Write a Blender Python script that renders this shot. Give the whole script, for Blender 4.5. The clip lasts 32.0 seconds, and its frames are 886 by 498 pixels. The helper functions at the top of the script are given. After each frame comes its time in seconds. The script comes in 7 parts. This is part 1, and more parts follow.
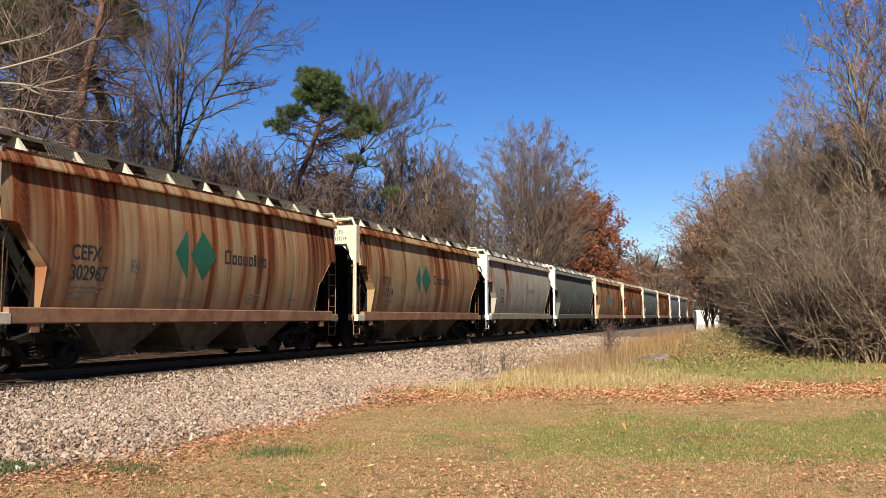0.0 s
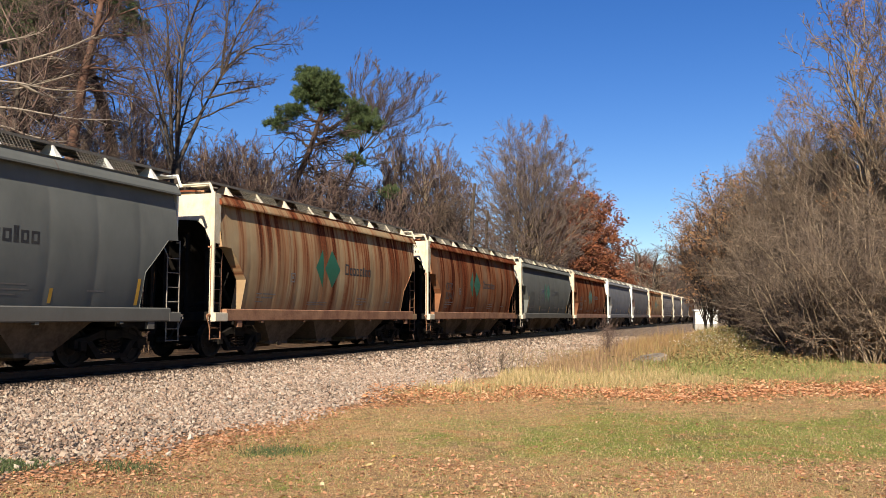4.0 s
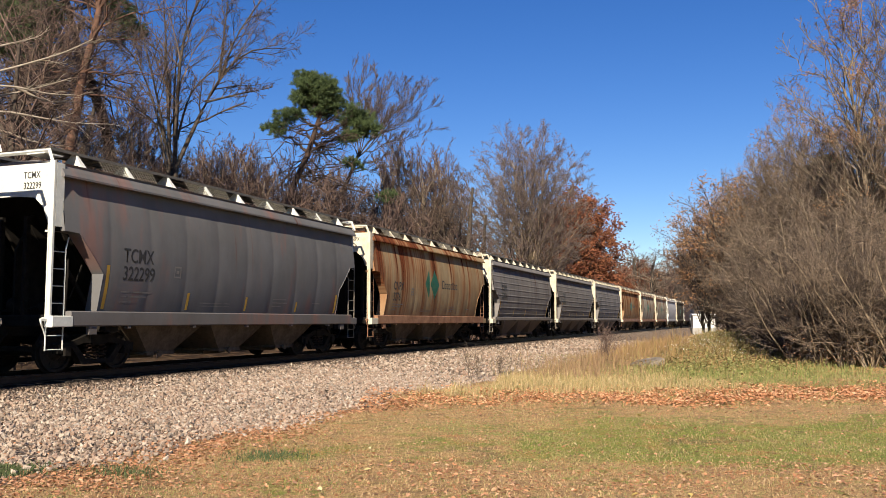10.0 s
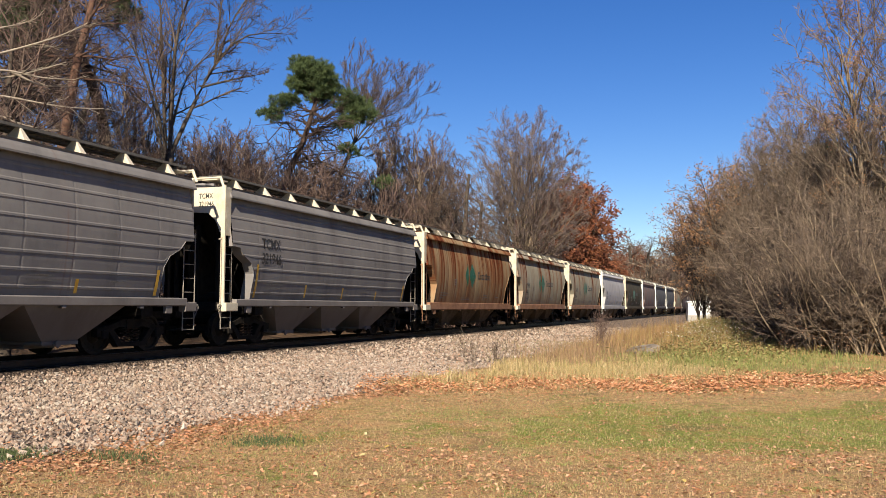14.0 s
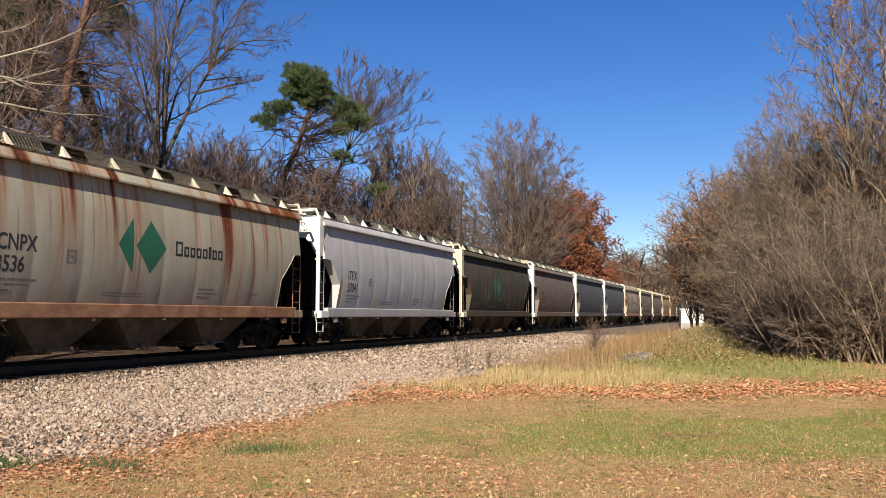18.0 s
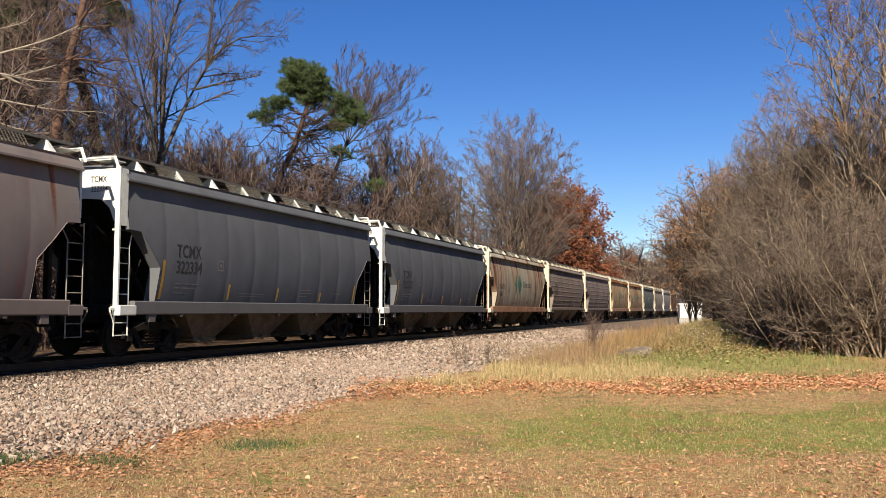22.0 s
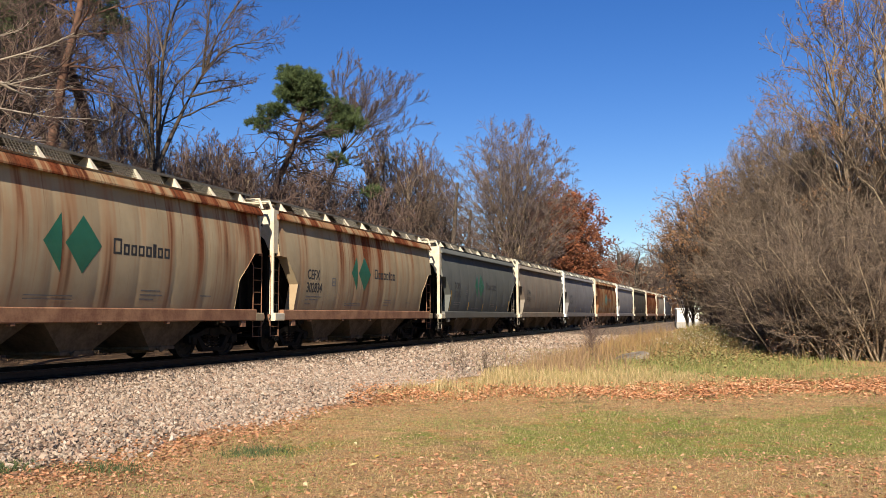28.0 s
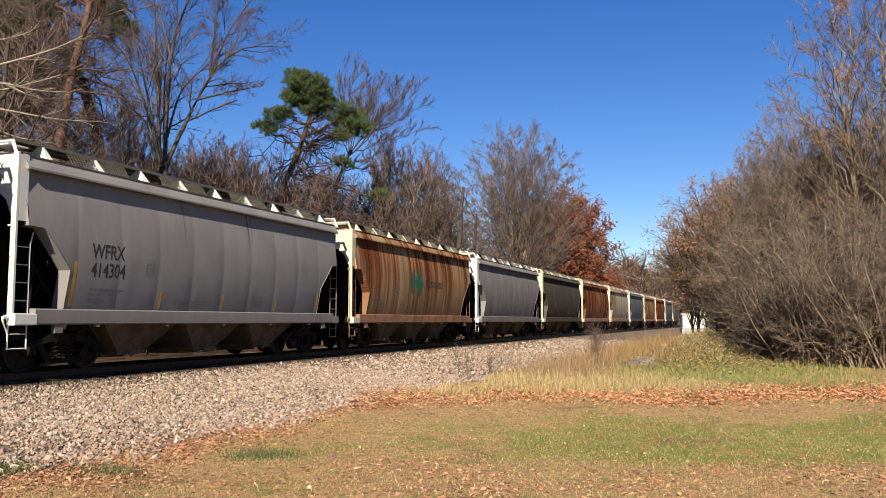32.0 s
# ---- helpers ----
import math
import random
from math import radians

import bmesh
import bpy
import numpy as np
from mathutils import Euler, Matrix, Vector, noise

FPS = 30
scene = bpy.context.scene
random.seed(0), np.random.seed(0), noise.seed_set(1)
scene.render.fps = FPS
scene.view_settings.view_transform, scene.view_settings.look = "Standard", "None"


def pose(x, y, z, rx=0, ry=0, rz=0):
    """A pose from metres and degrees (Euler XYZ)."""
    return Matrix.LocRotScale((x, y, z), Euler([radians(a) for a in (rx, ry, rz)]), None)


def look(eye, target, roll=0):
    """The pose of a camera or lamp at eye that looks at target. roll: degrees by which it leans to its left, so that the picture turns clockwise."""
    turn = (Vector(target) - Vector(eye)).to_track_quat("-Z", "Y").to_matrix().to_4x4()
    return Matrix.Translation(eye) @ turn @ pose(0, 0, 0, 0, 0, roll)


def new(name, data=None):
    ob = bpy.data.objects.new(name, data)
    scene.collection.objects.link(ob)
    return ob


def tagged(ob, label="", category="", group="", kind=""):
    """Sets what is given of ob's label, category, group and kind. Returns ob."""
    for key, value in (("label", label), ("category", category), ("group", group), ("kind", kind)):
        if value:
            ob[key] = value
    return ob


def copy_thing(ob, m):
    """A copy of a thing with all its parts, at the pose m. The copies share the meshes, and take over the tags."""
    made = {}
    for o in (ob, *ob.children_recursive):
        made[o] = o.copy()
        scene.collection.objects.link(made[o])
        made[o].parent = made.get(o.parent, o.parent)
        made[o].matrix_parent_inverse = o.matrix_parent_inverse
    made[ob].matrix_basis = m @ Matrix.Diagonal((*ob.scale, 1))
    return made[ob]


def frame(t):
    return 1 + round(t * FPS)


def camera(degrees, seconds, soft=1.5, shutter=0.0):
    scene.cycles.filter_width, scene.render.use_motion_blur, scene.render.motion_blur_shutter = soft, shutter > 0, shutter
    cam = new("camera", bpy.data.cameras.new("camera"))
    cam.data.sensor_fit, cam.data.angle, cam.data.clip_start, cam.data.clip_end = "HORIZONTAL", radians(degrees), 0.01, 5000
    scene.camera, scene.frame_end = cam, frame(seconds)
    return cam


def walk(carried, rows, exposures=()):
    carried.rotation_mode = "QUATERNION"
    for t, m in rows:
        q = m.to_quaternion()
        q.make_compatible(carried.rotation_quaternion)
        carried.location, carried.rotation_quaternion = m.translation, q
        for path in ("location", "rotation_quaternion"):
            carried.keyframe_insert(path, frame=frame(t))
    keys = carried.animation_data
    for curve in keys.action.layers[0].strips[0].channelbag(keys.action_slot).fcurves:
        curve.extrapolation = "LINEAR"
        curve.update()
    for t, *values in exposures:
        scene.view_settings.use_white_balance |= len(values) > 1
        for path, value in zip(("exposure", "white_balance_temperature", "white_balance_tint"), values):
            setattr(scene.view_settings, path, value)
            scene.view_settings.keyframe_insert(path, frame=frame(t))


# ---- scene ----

# ------------------------------------------------------------------ camera
EYE = (0.0, 0.0, 1.08)
cam = camera(55.18, 32.0, soft=0.6)
WALK = (
    (0, 94.626, 0.128, 20.772), (0.5, 94.703, 0.114, 20.757), (1, 94.730, 0.161, 20.769),
    (1.5, 94.701, 0.155, 20.790), (2, 94.671, 0.129, 20.809), (2.5, 94.633, 0.130, 20.803),
    (3, 94.612, 0.094, 20.750), (3.5, 94.580, 0.085, 20.719), (5.5, 94.605, 0.049, 20.530),
    (6, 94.728, 0.073, 20.443), (6.5, 94.857, 0.094, 20.333), (7, 94.945, 0.051, 20.252),
    (7.5, 94.943, -0.005, 20.255), (8, 94.935, -0.008, 20.341), (8.5, 95.001, -0.029, 20.518),
    (9, 95.080, -0.006, 20.679), (9.5, 95.036, 0.031, 20.661), (10, 94.858, 0.090, 20.546),
    (10.5, 94.603, 0.169, 20.495), (11, 94.348, 0.174, 20.455), (11.5, 94.193, 0.110, 20.358),
    (12, 94.107, 0.079, 20.290), (12.5, 94.048, 0.041, 20.267), (13, 94.046, -0.016, 20.264),
    (13.5, 94.032, -0.052, 20.266), (14, 93.947, -0.100, 20.265), (14.5, 93.840, -0.167, 20.245),
    (16.5, 94.276, -0.264, 19.948), (17, 94.328, -0.142, 19.931), (17.5, 94.377, -0.146, 19.885),
    (18, 94.433, -0.182, 19.825), (18.5, 94.468, -0.206, 19.782), (19, 94.442, -0.189, 19.770),
    (19.5, 94.379, -0.152, 19.770), (20, 94.321, -0.147, 19.762), (20.5, 94.272, -0.182, 19.741),
    (21, 94.235, -0.153, 19.732), (21.5, 94.194, -0.074, 19.736), (22, 94.139, 0.015, 19.740),
    (22.5, 94.063, 0.096, 19.734), (23, 93.996, 0.144, 19.710), (23.5, 93.976, 0.171, 19.672),
    (24, 94.049, 0.208, 19.641), (24.5, 94.162, 0.254, 19.632), (25, 94.243, 0.271, 19.607),
    (25.5, 94.306, 0.252, 19.591), (27.5, 94.474, 0.233, 19.586), (28, 94.526, 0.296, 19.558),
    (28.5, 94.559, 0.293, 19.560), (29, 94.563, 0.281, 19.580), (29.5, 94.544, 0.252, 19.605),
    (30, 94.558, 0.187, 19.660), (30.5, 94.632, 0.132, 19.764), (31, 94.694, 0.076, 19.847),
    (31.5, 94.732, 0.004, 19.876), (32, 94.804, -0.082, 19.896),
)

walk(cam, [(t, pose(*EYE, rx, ry, rz)) for t, rx, ry, rz in WALK])

# ------------------------------------------------------------------ light
SUN_UP, SUN_SIDE = 31.0, 10.5          # degrees above the horizon; degrees off the track line, towards the lawn
to_sun = Vector((math.sin(radians(SUN_SIDE)) * math.cos(radians(SUN_UP)),
                 -math.cos(radians(SUN_SIDE)) * math.cos(radians(SUN_UP)), math.sin(radians(SUN_UP))))
world = bpy.data.worlds.new("sky")
scene.world = world
world.use_nodes = True
wn = world.node_tree
sky = wn.nodes.new("ShaderNodeTexSky")
sky.sky_type, sky.sun_disc = "NISHITA", False
sky.sun_elevation = radians(SUN_UP)
sky.sun_rotation = math.atan2(to_sun.x, to_sun.y)
sky.air_density, sky.dust_density, sky.ozone_density, sky.altitude = 1.0, 0.0, 3.5, 300
clear = wn.nodes.new("ShaderNodeHueSaturation")
clear.inputs["Saturation"].default_value, clear.inputs["Hue"].default_value = 1.30, 0.516
wn.links.new(sky.outputs[0], clear.inputs["Color"])
wn.links.new(clear.outputs[0], wn.nodes["Background"].inputs[0])
wn.nodes["Background"].inputs[1].default_value = 0.052
sun_data = bpy.data.lights.new("sun", "SUN")
sun_data.energy, sun_data.angle, sun_data.color = 5.0, radians(0.53), (1.0, 0.87, 0.69)
sun = new("sun", sun_data)
sun.matrix_world = look(tuple(to_sun * 100), (0, 0, 0))
scene.view_settings.exposure = 1.15

# ------------------------------------------------------------------ materials


def material(name):
    m = bpy.data.materials.new(name)
    m.use_nodes = True
    nt = m.node_tree
    return m, nt, nt.nodes["Principled BSDF"]


def node(nt, kind, **values):
    n = nt.nodes.new(kind)
    for key, value in values.items():
        if isinstance(value, bpy.types.NodeSocket):
            nt.links.new(value, n.inputs[key.replace("_", " ")])
        else:
            n.inputs[key.replace("_", " ")].default_value = value
    return n


def arith(nt, op, a, b=0.0, clamp=False):
    n = nt.nodes.new("ShaderNodeMath")
    n.operation, n.use_clamp = op, clamp
    for i, v in enumerate((a, b)):
        if isinstance(v, bpy.types.NodeSocket):
            nt.links.new(v, n.inputs[i])
        else:
            n.inputs[i].default_value = v
    return n.outputs[0]


def span(nt, value, lo, hi, smooth=True):
    n = nt.nodes.new("ShaderNodeMapRange")
    n.interpolation_type = "SMOOTHSTEP" if smooth else "LINEAR"
    nt.links.new(value, n.inputs[0])
    n.inputs[1].default_value, n.inputs[2].default_value = lo, hi
    return n.outputs[0]


def blend(nt, factor, a, b):
    n = nt.nodes.new("ShaderNodeMix")
    n.data_type = "RGBA"
    for i, v in ((0, factor), (6, a), (7, b)):
        if isinstance(v, bpy.types.NodeSocket):
            nt.links.new(v, n.inputs[i])
        elif i == 0:
            n.inputs[0].default_value = v
        else:
            n.inputs[i].default_value = (*v, 1)
    return n.outputs[2]


def noise_of(nt, vector, scale, detail=4.0, rough=0.6):
    n = node(nt, "ShaderNodeTexNoise", Scale=scale, Detail=detail, Roughness=rough)
    nt.links.new(vector, n.inputs["Vector"])
    return n.outputs[0]


def bumped(nt, bsdf, height, strength, distance=0.02):
    b = node(nt, "ShaderNodeBump", Strength=strength, Distance=distance, Height=height)
    nt.links.new(b.outputs[0], bsdf.inputs["Normal"])


def place_of(nt):
    return nt.nodes.new("ShaderNodeTexCoord").outputs["Object"]


def plain(name, low, high, scale=6.0, rough=0.7, metal=0.0, bump=0.15, random_tint=0.0, shine=0.5):
    """A surface with grain at two scales, between two colours."""
    m, nt, bsdf = material(name)
    co = place_of(nt)
    a, b = noise_of(nt, co, scale), noise_of(nt, co, scale * 9, 3.0)
    mix = arith(nt, "ADD", arith(nt, "MULTIPLY", a, 0.7), arith(nt, "MULTIPLY", b, 0.3))
    mix = span(nt, mix, 0.3, 0.7)
    if random_tint:
        info = nt.nodes.new("ShaderNodeObjectInfo")
        mix = arith(nt, "ADD", mix, arith(nt, "MULTIPLY", arith(nt, "SUBTRACT", info.outputs["Random"], 0.5), random_tint), True)
    nt.links.new(blend(nt, mix, low, high), bsdf.inputs["Base Color"])
    bsdf.inputs["Roughness"].default_value = rough
    bsdf.inputs["Metallic"].default_value = metal
    bsdf.inputs["Specular IOR Level"].default_value = shine
    bumped(nt, bsdf, b, bump)
    return m


def islands(name, colours, rough=0.8):
    """Many small pieces in one mesh, each with its own colour out of a row."""
    m, nt, bsdf = material(name)
    geo = nt.nodes.new("ShaderNodeNewGeometry")
    ramp = nt.nodes.new("ShaderNodeValToRGB")
    el = ramp.color_ramp.elements
    while len(el) < len(colours):
        el.new(0.5)
    for i, c in enumerate(colours):
        el[i].position, el[i].color = i / max(1, len(colours) - 1), (*c, 1)
    nt.links.new(geo.outputs["Random Per Island"], ramp.inputs[0])
    grain = noise_of(nt, place_of(nt), 30.0, 3.0)
    col = blend(nt, arith(nt, "MULTIPLY", span(nt, grain, 0.35, 0.75), 0.35), ramp.outputs[0], tuple(0.45 * v for v in colours[0]))
    nt.links.new(col, bsdf.inputs["Base Color"])
    bsdf.inputs["Roughness"].default_value = rough
    bumped(nt, bsdf, grain, 0.3)
    return m


def car_paint(name, base, second, rust, dirt=0.35, streak=2.2, length=1.0, gloss=0.5, patch=(0.30, 0.10, 0.06), patches=0.0):
    """Old wagon paint: fading in patches, rust that runs down from the roof edge, road dirt."""
    m, nt, bsdf = material(name)
    co = place_of(nt)
    sep = node(nt, "ShaderNodeSeparateXYZ", Vector=co)
    rnd = nt.nodes.new("ShaderNodeObjectInfo").outputs["Random"]
    y, z = sep.outputs[1], sep.outputs[2]
    shift = arith(nt, "MULTIPLY", rnd, 61.0)

    def run(across, down, off, detail):
        v = node(nt, "ShaderNodeCombineXYZ", X=arith(nt, "ADD", arith(nt, "MULTIPLY", y, across), shift),
                 Y=arith(nt, "MULTIPLY", z, down), Z=arith(nt, "ADD", shift, off))
        return noise_of(nt, v.outputs[0], 1.0, detail, 0.65)

    wide, fine = run(streak, 0.10, 0.0, 3.0), run(streak * 3.6, 0.22, 7.0, 3.0)
    reach = run(streak * 1.2, 0.0, 19.0, 2.0)
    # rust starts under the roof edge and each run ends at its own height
    fade = span(nt, arith(nt, "ADD", z, arith(nt, "MULTIPLY", arith(nt, "SUBTRACT", reach, 0.5), 7.0 * length)), 1.6 - 1.2 * length, 4.0)
    # some stretches of a wagon rust more than others
    edge = 0.66 - 0.25 * rust
    worse = arith(nt, "MULTIPLY", arith(nt, "SUBTRACT", run(0.22, 0.0, 57.0, 1.0), 0.5), 0.42 * min(1.0, 2 * rust))
    wide, fine = arith(nt, "ADD", wide, worse), arith(nt, "ADD", fine, worse)
    mask = arith(nt, "ADD", span(nt, wide, edge + 0.01, edge + 0.12), arith(nt, "MULTIPLY", span(nt, fine, edge + 0.04, edge + 0.16), 0.6), True)
    mask = arith(nt, "MULTIPLY", mask, arith(nt, "ADD", arith(nt, "MULTIPLY", fade, 0.88), 0.12 * rust), True)
    halo = arith(nt, "MULTIPLY", span(nt, wide, edge - 0.10, edge + 0.06), arith(nt, "ADD", arith(nt, "MULTIPLY", fade, 0.6), 0.15))
    soft_mask = arith(nt, "MULTIPLY", halo, min(1.0, 1.2 * rust))
    blot = noise_of(nt, co, 0.7, 5.0)
    grain = noise_of(nt, co, 14.0, 4.0)
    col = blend(nt, span(nt, blot, 0.3, 0.7), base, second)
    if patches:
        col = blend(nt, arith(nt, "MULTIPLY", span(nt, run(1.1, 0.25, 43.0, 3.0), 0.5, 0.72), patches), col, patch)
    grime = arith(nt, "MULTIPLY", span(nt, run(1.4, 0.5, 3.0, 5.0), 0.42, 0.75), dirt)
    col = blend(nt, grime, col, tuple(0.38 * v + 0.02 for v in base))
    col = blend(nt, soft_mask, col, (0.27, 0.105, 0.045))
    deep = blend(nt, span(nt, arith(nt, "ADD", arith(nt, "MULTIPLY", grain, 0.35), arith(nt, "MULTIPLY", fine, 0.65)), 0.4, 0.62),
                 (0.045, 0.013, 0.009), (0.155, 0.046, 0.021))
    col = blend(nt, mask, col, deep)
    # dust thrown up from the ballast
    col = blend(nt, arith(nt, "MULTIPLY", span(nt, arith(nt, "ADD", arith(nt, "MULTIPLY", z, -1.0), arith(nt, "MULTIPLY", grain, 0.5)), -1.5, -0.4), 0.45), col, (0.10, 0.07, 0.05))
    nt.links.new(col, bsdf.inputs["Base Color"])
    nt.links.new(arith(nt, "ADD", arith(nt, "MULTIPLY", mask, 0.35), gloss), bsdf.inputs["Roughness"])
    bsdf.inputs["Specular IOR Level"].default_value = 0.0
    bumped(nt, bsdf, arith(nt, "ADD", arith(nt, "MULTIPLY", grain, 0.3), noise_of(nt, co, 2.2, 2.0)), 0.12, 0.03)
    return m


TAN = car_paint("tan_rusted", (0.3119, 0.2363, 0.1399), (0.2551, 0.1796, 0.0992), 0.76, streak=1.7, length=1.3)
RED = car_paint("tan_mostly_rust", (0.21, 0.13, 0.08), (0.135, 0.062, 0.032), 1.0, streak=1.5, length=1.6)
ORANGE = car_paint("orange_rust_streaks", (0.32, 0.25, 0.15), (0.25, 0.17, 0.095), 0.72, streak=2.2, length=1.2)
CREAM = car_paint("cream_rust_runs", (0.3256, 0.3098, 0.2508), (0.2772, 0.257, 0.198), 0.55, dirt=0.2, streak=1.7, length=0.85)
BUFF = car_paint("buff_rust_runs", (0.335, 0.275, 0.18), (0.28, 0.22, 0.14), 0.56, dirt=0.25, streak=1.6, length=1.0)
PALE = car_paint("pale_grey_rust_runs", (0.32, 0.312, 0.272), (0.272, 0.264, 0.224), 0.46, dirt=0.25, streak=1.9, length=0.8)
GREY = car_paint("grey_green_paint", (0.1254, 0.134, 0.1279), (0.1079, 0.1163, 0.1101), 0.0, dirt=0.3, gloss=0.42)
SLATE = car_paint("slate_grey_paint", (0.1087, 0.1146, 0.1241), (0.0943, 0.0998, 0.1086), 0.0, dirt=0.3, gloss=0.42)
PEWTER = car_paint("pewter_grey_paint", (0.1561, 0.1616, 0.1708), (0.1362, 0.1416, 0.15), 0.0, dirt=0.3, gloss=0.42)
FOX = car_paint("slate_grey_red_patches", (0.129, 0.129, 0.1329), (0.1116, 0.1116, 0.1121), 0.05, dirt=0.3, gloss=0.42, patches=0.35)
OLIVE = car_paint("olive_grey_paint", (0.0778, 0.0766, 0.0649), (0.0673, 0.0649, 0.054), 0.05, dirt=0.4, gloss=0.45, patches=0.15)
WHITE = car_paint("off_white_paint", (0.3927, 0.3927, 0.4027), (0.3443, 0.3443, 0.3524), 0.03, dirt=0.3, gloss=0.4)
SILVER = car_paint("silver_grey_paint", (0.2073, 0.2035, 0.2055), (0.1803, 0.1752, 0.1758), 0.05, dirt=0.3, gloss=0.42)
ROSE = car_paint("rose_grey_paint", (0.1672, 0.1496, 0.143), (0.1496, 0.1243, 0.121), 0.10, dirt=0.35, gloss=0.45, patches=0.45)
SAND = car_paint("sand_grey_paint", (0.2388, 0.2157, 0.1816), (0.2035, 0.1816, 0.1529), 0.08, dirt=0.35, gloss=0.45, patches=0.2)
RIBBED = car_paint("ribbed_grey_paint", (0.1932, 0.1849, 0.1777), (0.1601, 0.1518, 0.1493), 0.05, dirt=0.55, gloss=0.5)
BROWNED = car_paint("ribbed_brown_grey_paint", (0.1966, 0.1705, 0.1554), (0.165, 0.1389, 0.1224), 0.12, dirt=0.55, gloss=0.5, patches=0.2)

CREAM_TRIM = plain("cream_trim", (0.391, 0.34, 0.238), (0.527, 0.484, 0.383), 3.0, 0.6)
WHITE_TRIM = plain("white_trim", (0.442, 0.451, 0.408), (0.561, 0.57, 0.527), 3.0, 0.55)
RUST_TRIM = plain("rusted_trim", (0.128, 0.051, 0.0255), (0.272, 0.145, 0.0765), 2.0, 0.8)
# Dull ladder paint; on rear ladders its darkness stands for their shade.
DULL_SHADED_TRIM = plain("dull_shaded_ladder_paint", (0.12, 0.10, 0.08), (0.26, 0.235, 0.195), 4.0, 0.7)
# Black undergear steel; on the slope sheets the black stands for shade.
STEEL_AND_SHADE = plain("black_steel_and_shade", (0.006, 0.0055, 0.005), (0.018, 0.015, 0.012), 5.0, 0.9, 0.0, shine=0.12)
# Grime under the wagon, made darker for the shade below the sill.
UNDER = plain("grimed_shaded_paint", (0.045, 0.033, 0.023), (0.125, 0.097, 0.07), 1.4, 0.95, shine=0.05)
DARK_MESH = plain("dark_grating", (0.08, 0.075, 0.063), (0.17, 0.158, 0.132), 20.0, 0.7, 0.3)
WHEEL_STEEL = plain("wheel_steel", (0.010, 0.008, 0.007), (0.026, 0.02, 0.015), 8.0, 0.7, 0.1, shine=0.2)
RAIL_STEEL = plain("rail_steel", (0.025, 0.013, 0.008), (0.05, 0.0275, 0.0165), 5.0, 0.6, 0.4)
RAIL_TOP = plain("worn_rail_head", (0.30, 0.29, 0.28), (0.42, 0.41, 0.40), 9.0, 0.28, 0.9, 0.05)
TIE_WOOD = plain("creosoted_wood", (0.0138, 0.0099, 0.00715), (0.0385, 0.0286, 0.0209), 4.0, 0.9, 0, 0.4, 0.5)
GREEN_MARK = plain("green_mark", (0.009, 0.0863, 0.0465), (0.0135, 0.109, 0.06), 3.0, 0.55)
GREY_MARK = plain("grey_mark", (0.20, 0.20, 0.19), (0.27, 0.27, 0.25), 3.0, 0.6)
BLACK_MARK = plain("black_lettering", (0.010, 0.010, 0.010), (0.03, 0.03, 0.028), 4.0, 0.6)
FAINT_MARK = plain("faded_lettering", (0.09, 0.085, 0.075), (0.17, 0.16, 0.145), 4.0, 0.7)
YELLOW_MARK = plain("yellow_reflector", (0.385, 0.21, 0.021), (0.462, 0.28, 0.035), 4.0, 0.5)
WHITE_MARK = plain("white_stencil", (0.6, 0.6, 0.57), (0.75, 0.75, 0.72), 4.0, 0.6)
PURPLE_MARK = plain("purple_scrawl", (0.03, 0.025, 0.09), (0.06, 0.045, 0.14), 4.0, 0.5)
SAGE_MARK = plain("pale_green_scrawl", (0.06, 0.11, 0.07), (0.10, 0.16, 0.105), 4.0, 0.5)

BARK = plain("grey_brown_bark", (0.0255, 0.0203, 0.0165), (0.0825, 0.066, 0.0525), 5.0, 0.9, 0, 0.6, shine=0.2)
TWIG = islands("brown_twigs", ((0.022, 0.015, 0.012), (0.052, 0.035, 0.026), (0.11, 0.075, 0.053), (0.036, 0.025, 0.019), (0.15, 0.108, 0.08), (0.06, 0.041, 0.031)), 0.85)
RUSSET_TWIG = islands("russet_twigs", ((0.032, 0.019, 0.015), (0.08, 0.047, 0.037), (0.14, 0.088, 0.067), (0.05, 0.03, 0.024), (0.17, 0.115, 0.088), (0.07, 0.042, 0.033)), 0.85)
GREY_TWIG = islands("grey_shrub_twigs", ((0.038, 0.027, 0.019), (0.088, 0.062, 0.043), (0.165, 0.122, 0.085), (0.05, 0.035, 0.024), (0.25, 0.192, 0.138), (0.10, 0.062, 0.042)), 0.85)
DOME_TWIG = islands("grey_violet_twigs", ((0.06, 0.044, 0.039), (0.12, 0.088, 0.077), (0.18, 0.137, 0.12), (0.09, 0.066, 0.058), (0.14, 0.105, 0.092)), 0.85)
STEM = plain("lit_shrub_stems", (0.10, 0.075, 0.05), (0.26, 0.2, 0.135), 2.0, 0.85, 0, 0.3, 0.4)
PALE_BARK = plain("pale_sunlit_bark", (0.17, 0.14, 0.106), (0.281, 0.242, 0.191), 5.0, 0.85, 0, 0.4)
PINE_BARK = plain("red_pine_bark", (0.018, 0.011, 0.008), (0.06, 0.033, 0.022), 5.0, 0.9, 0, 0.6)
RED_BARK = plain("red_brown_bark", (0.04, 0.02, 0.012), (0.125, 0.062, 0.038), 5.0, 0.9, 0, 0.6)
NEEDLES = islands("pine_needles", ((0.018, 0.034, 0.011), (0.042, 0.072, 0.019), (0.09, 0.125, 0.033), (0.028, 0.05, 0.015), (0.062, 0.096, 0.025)))
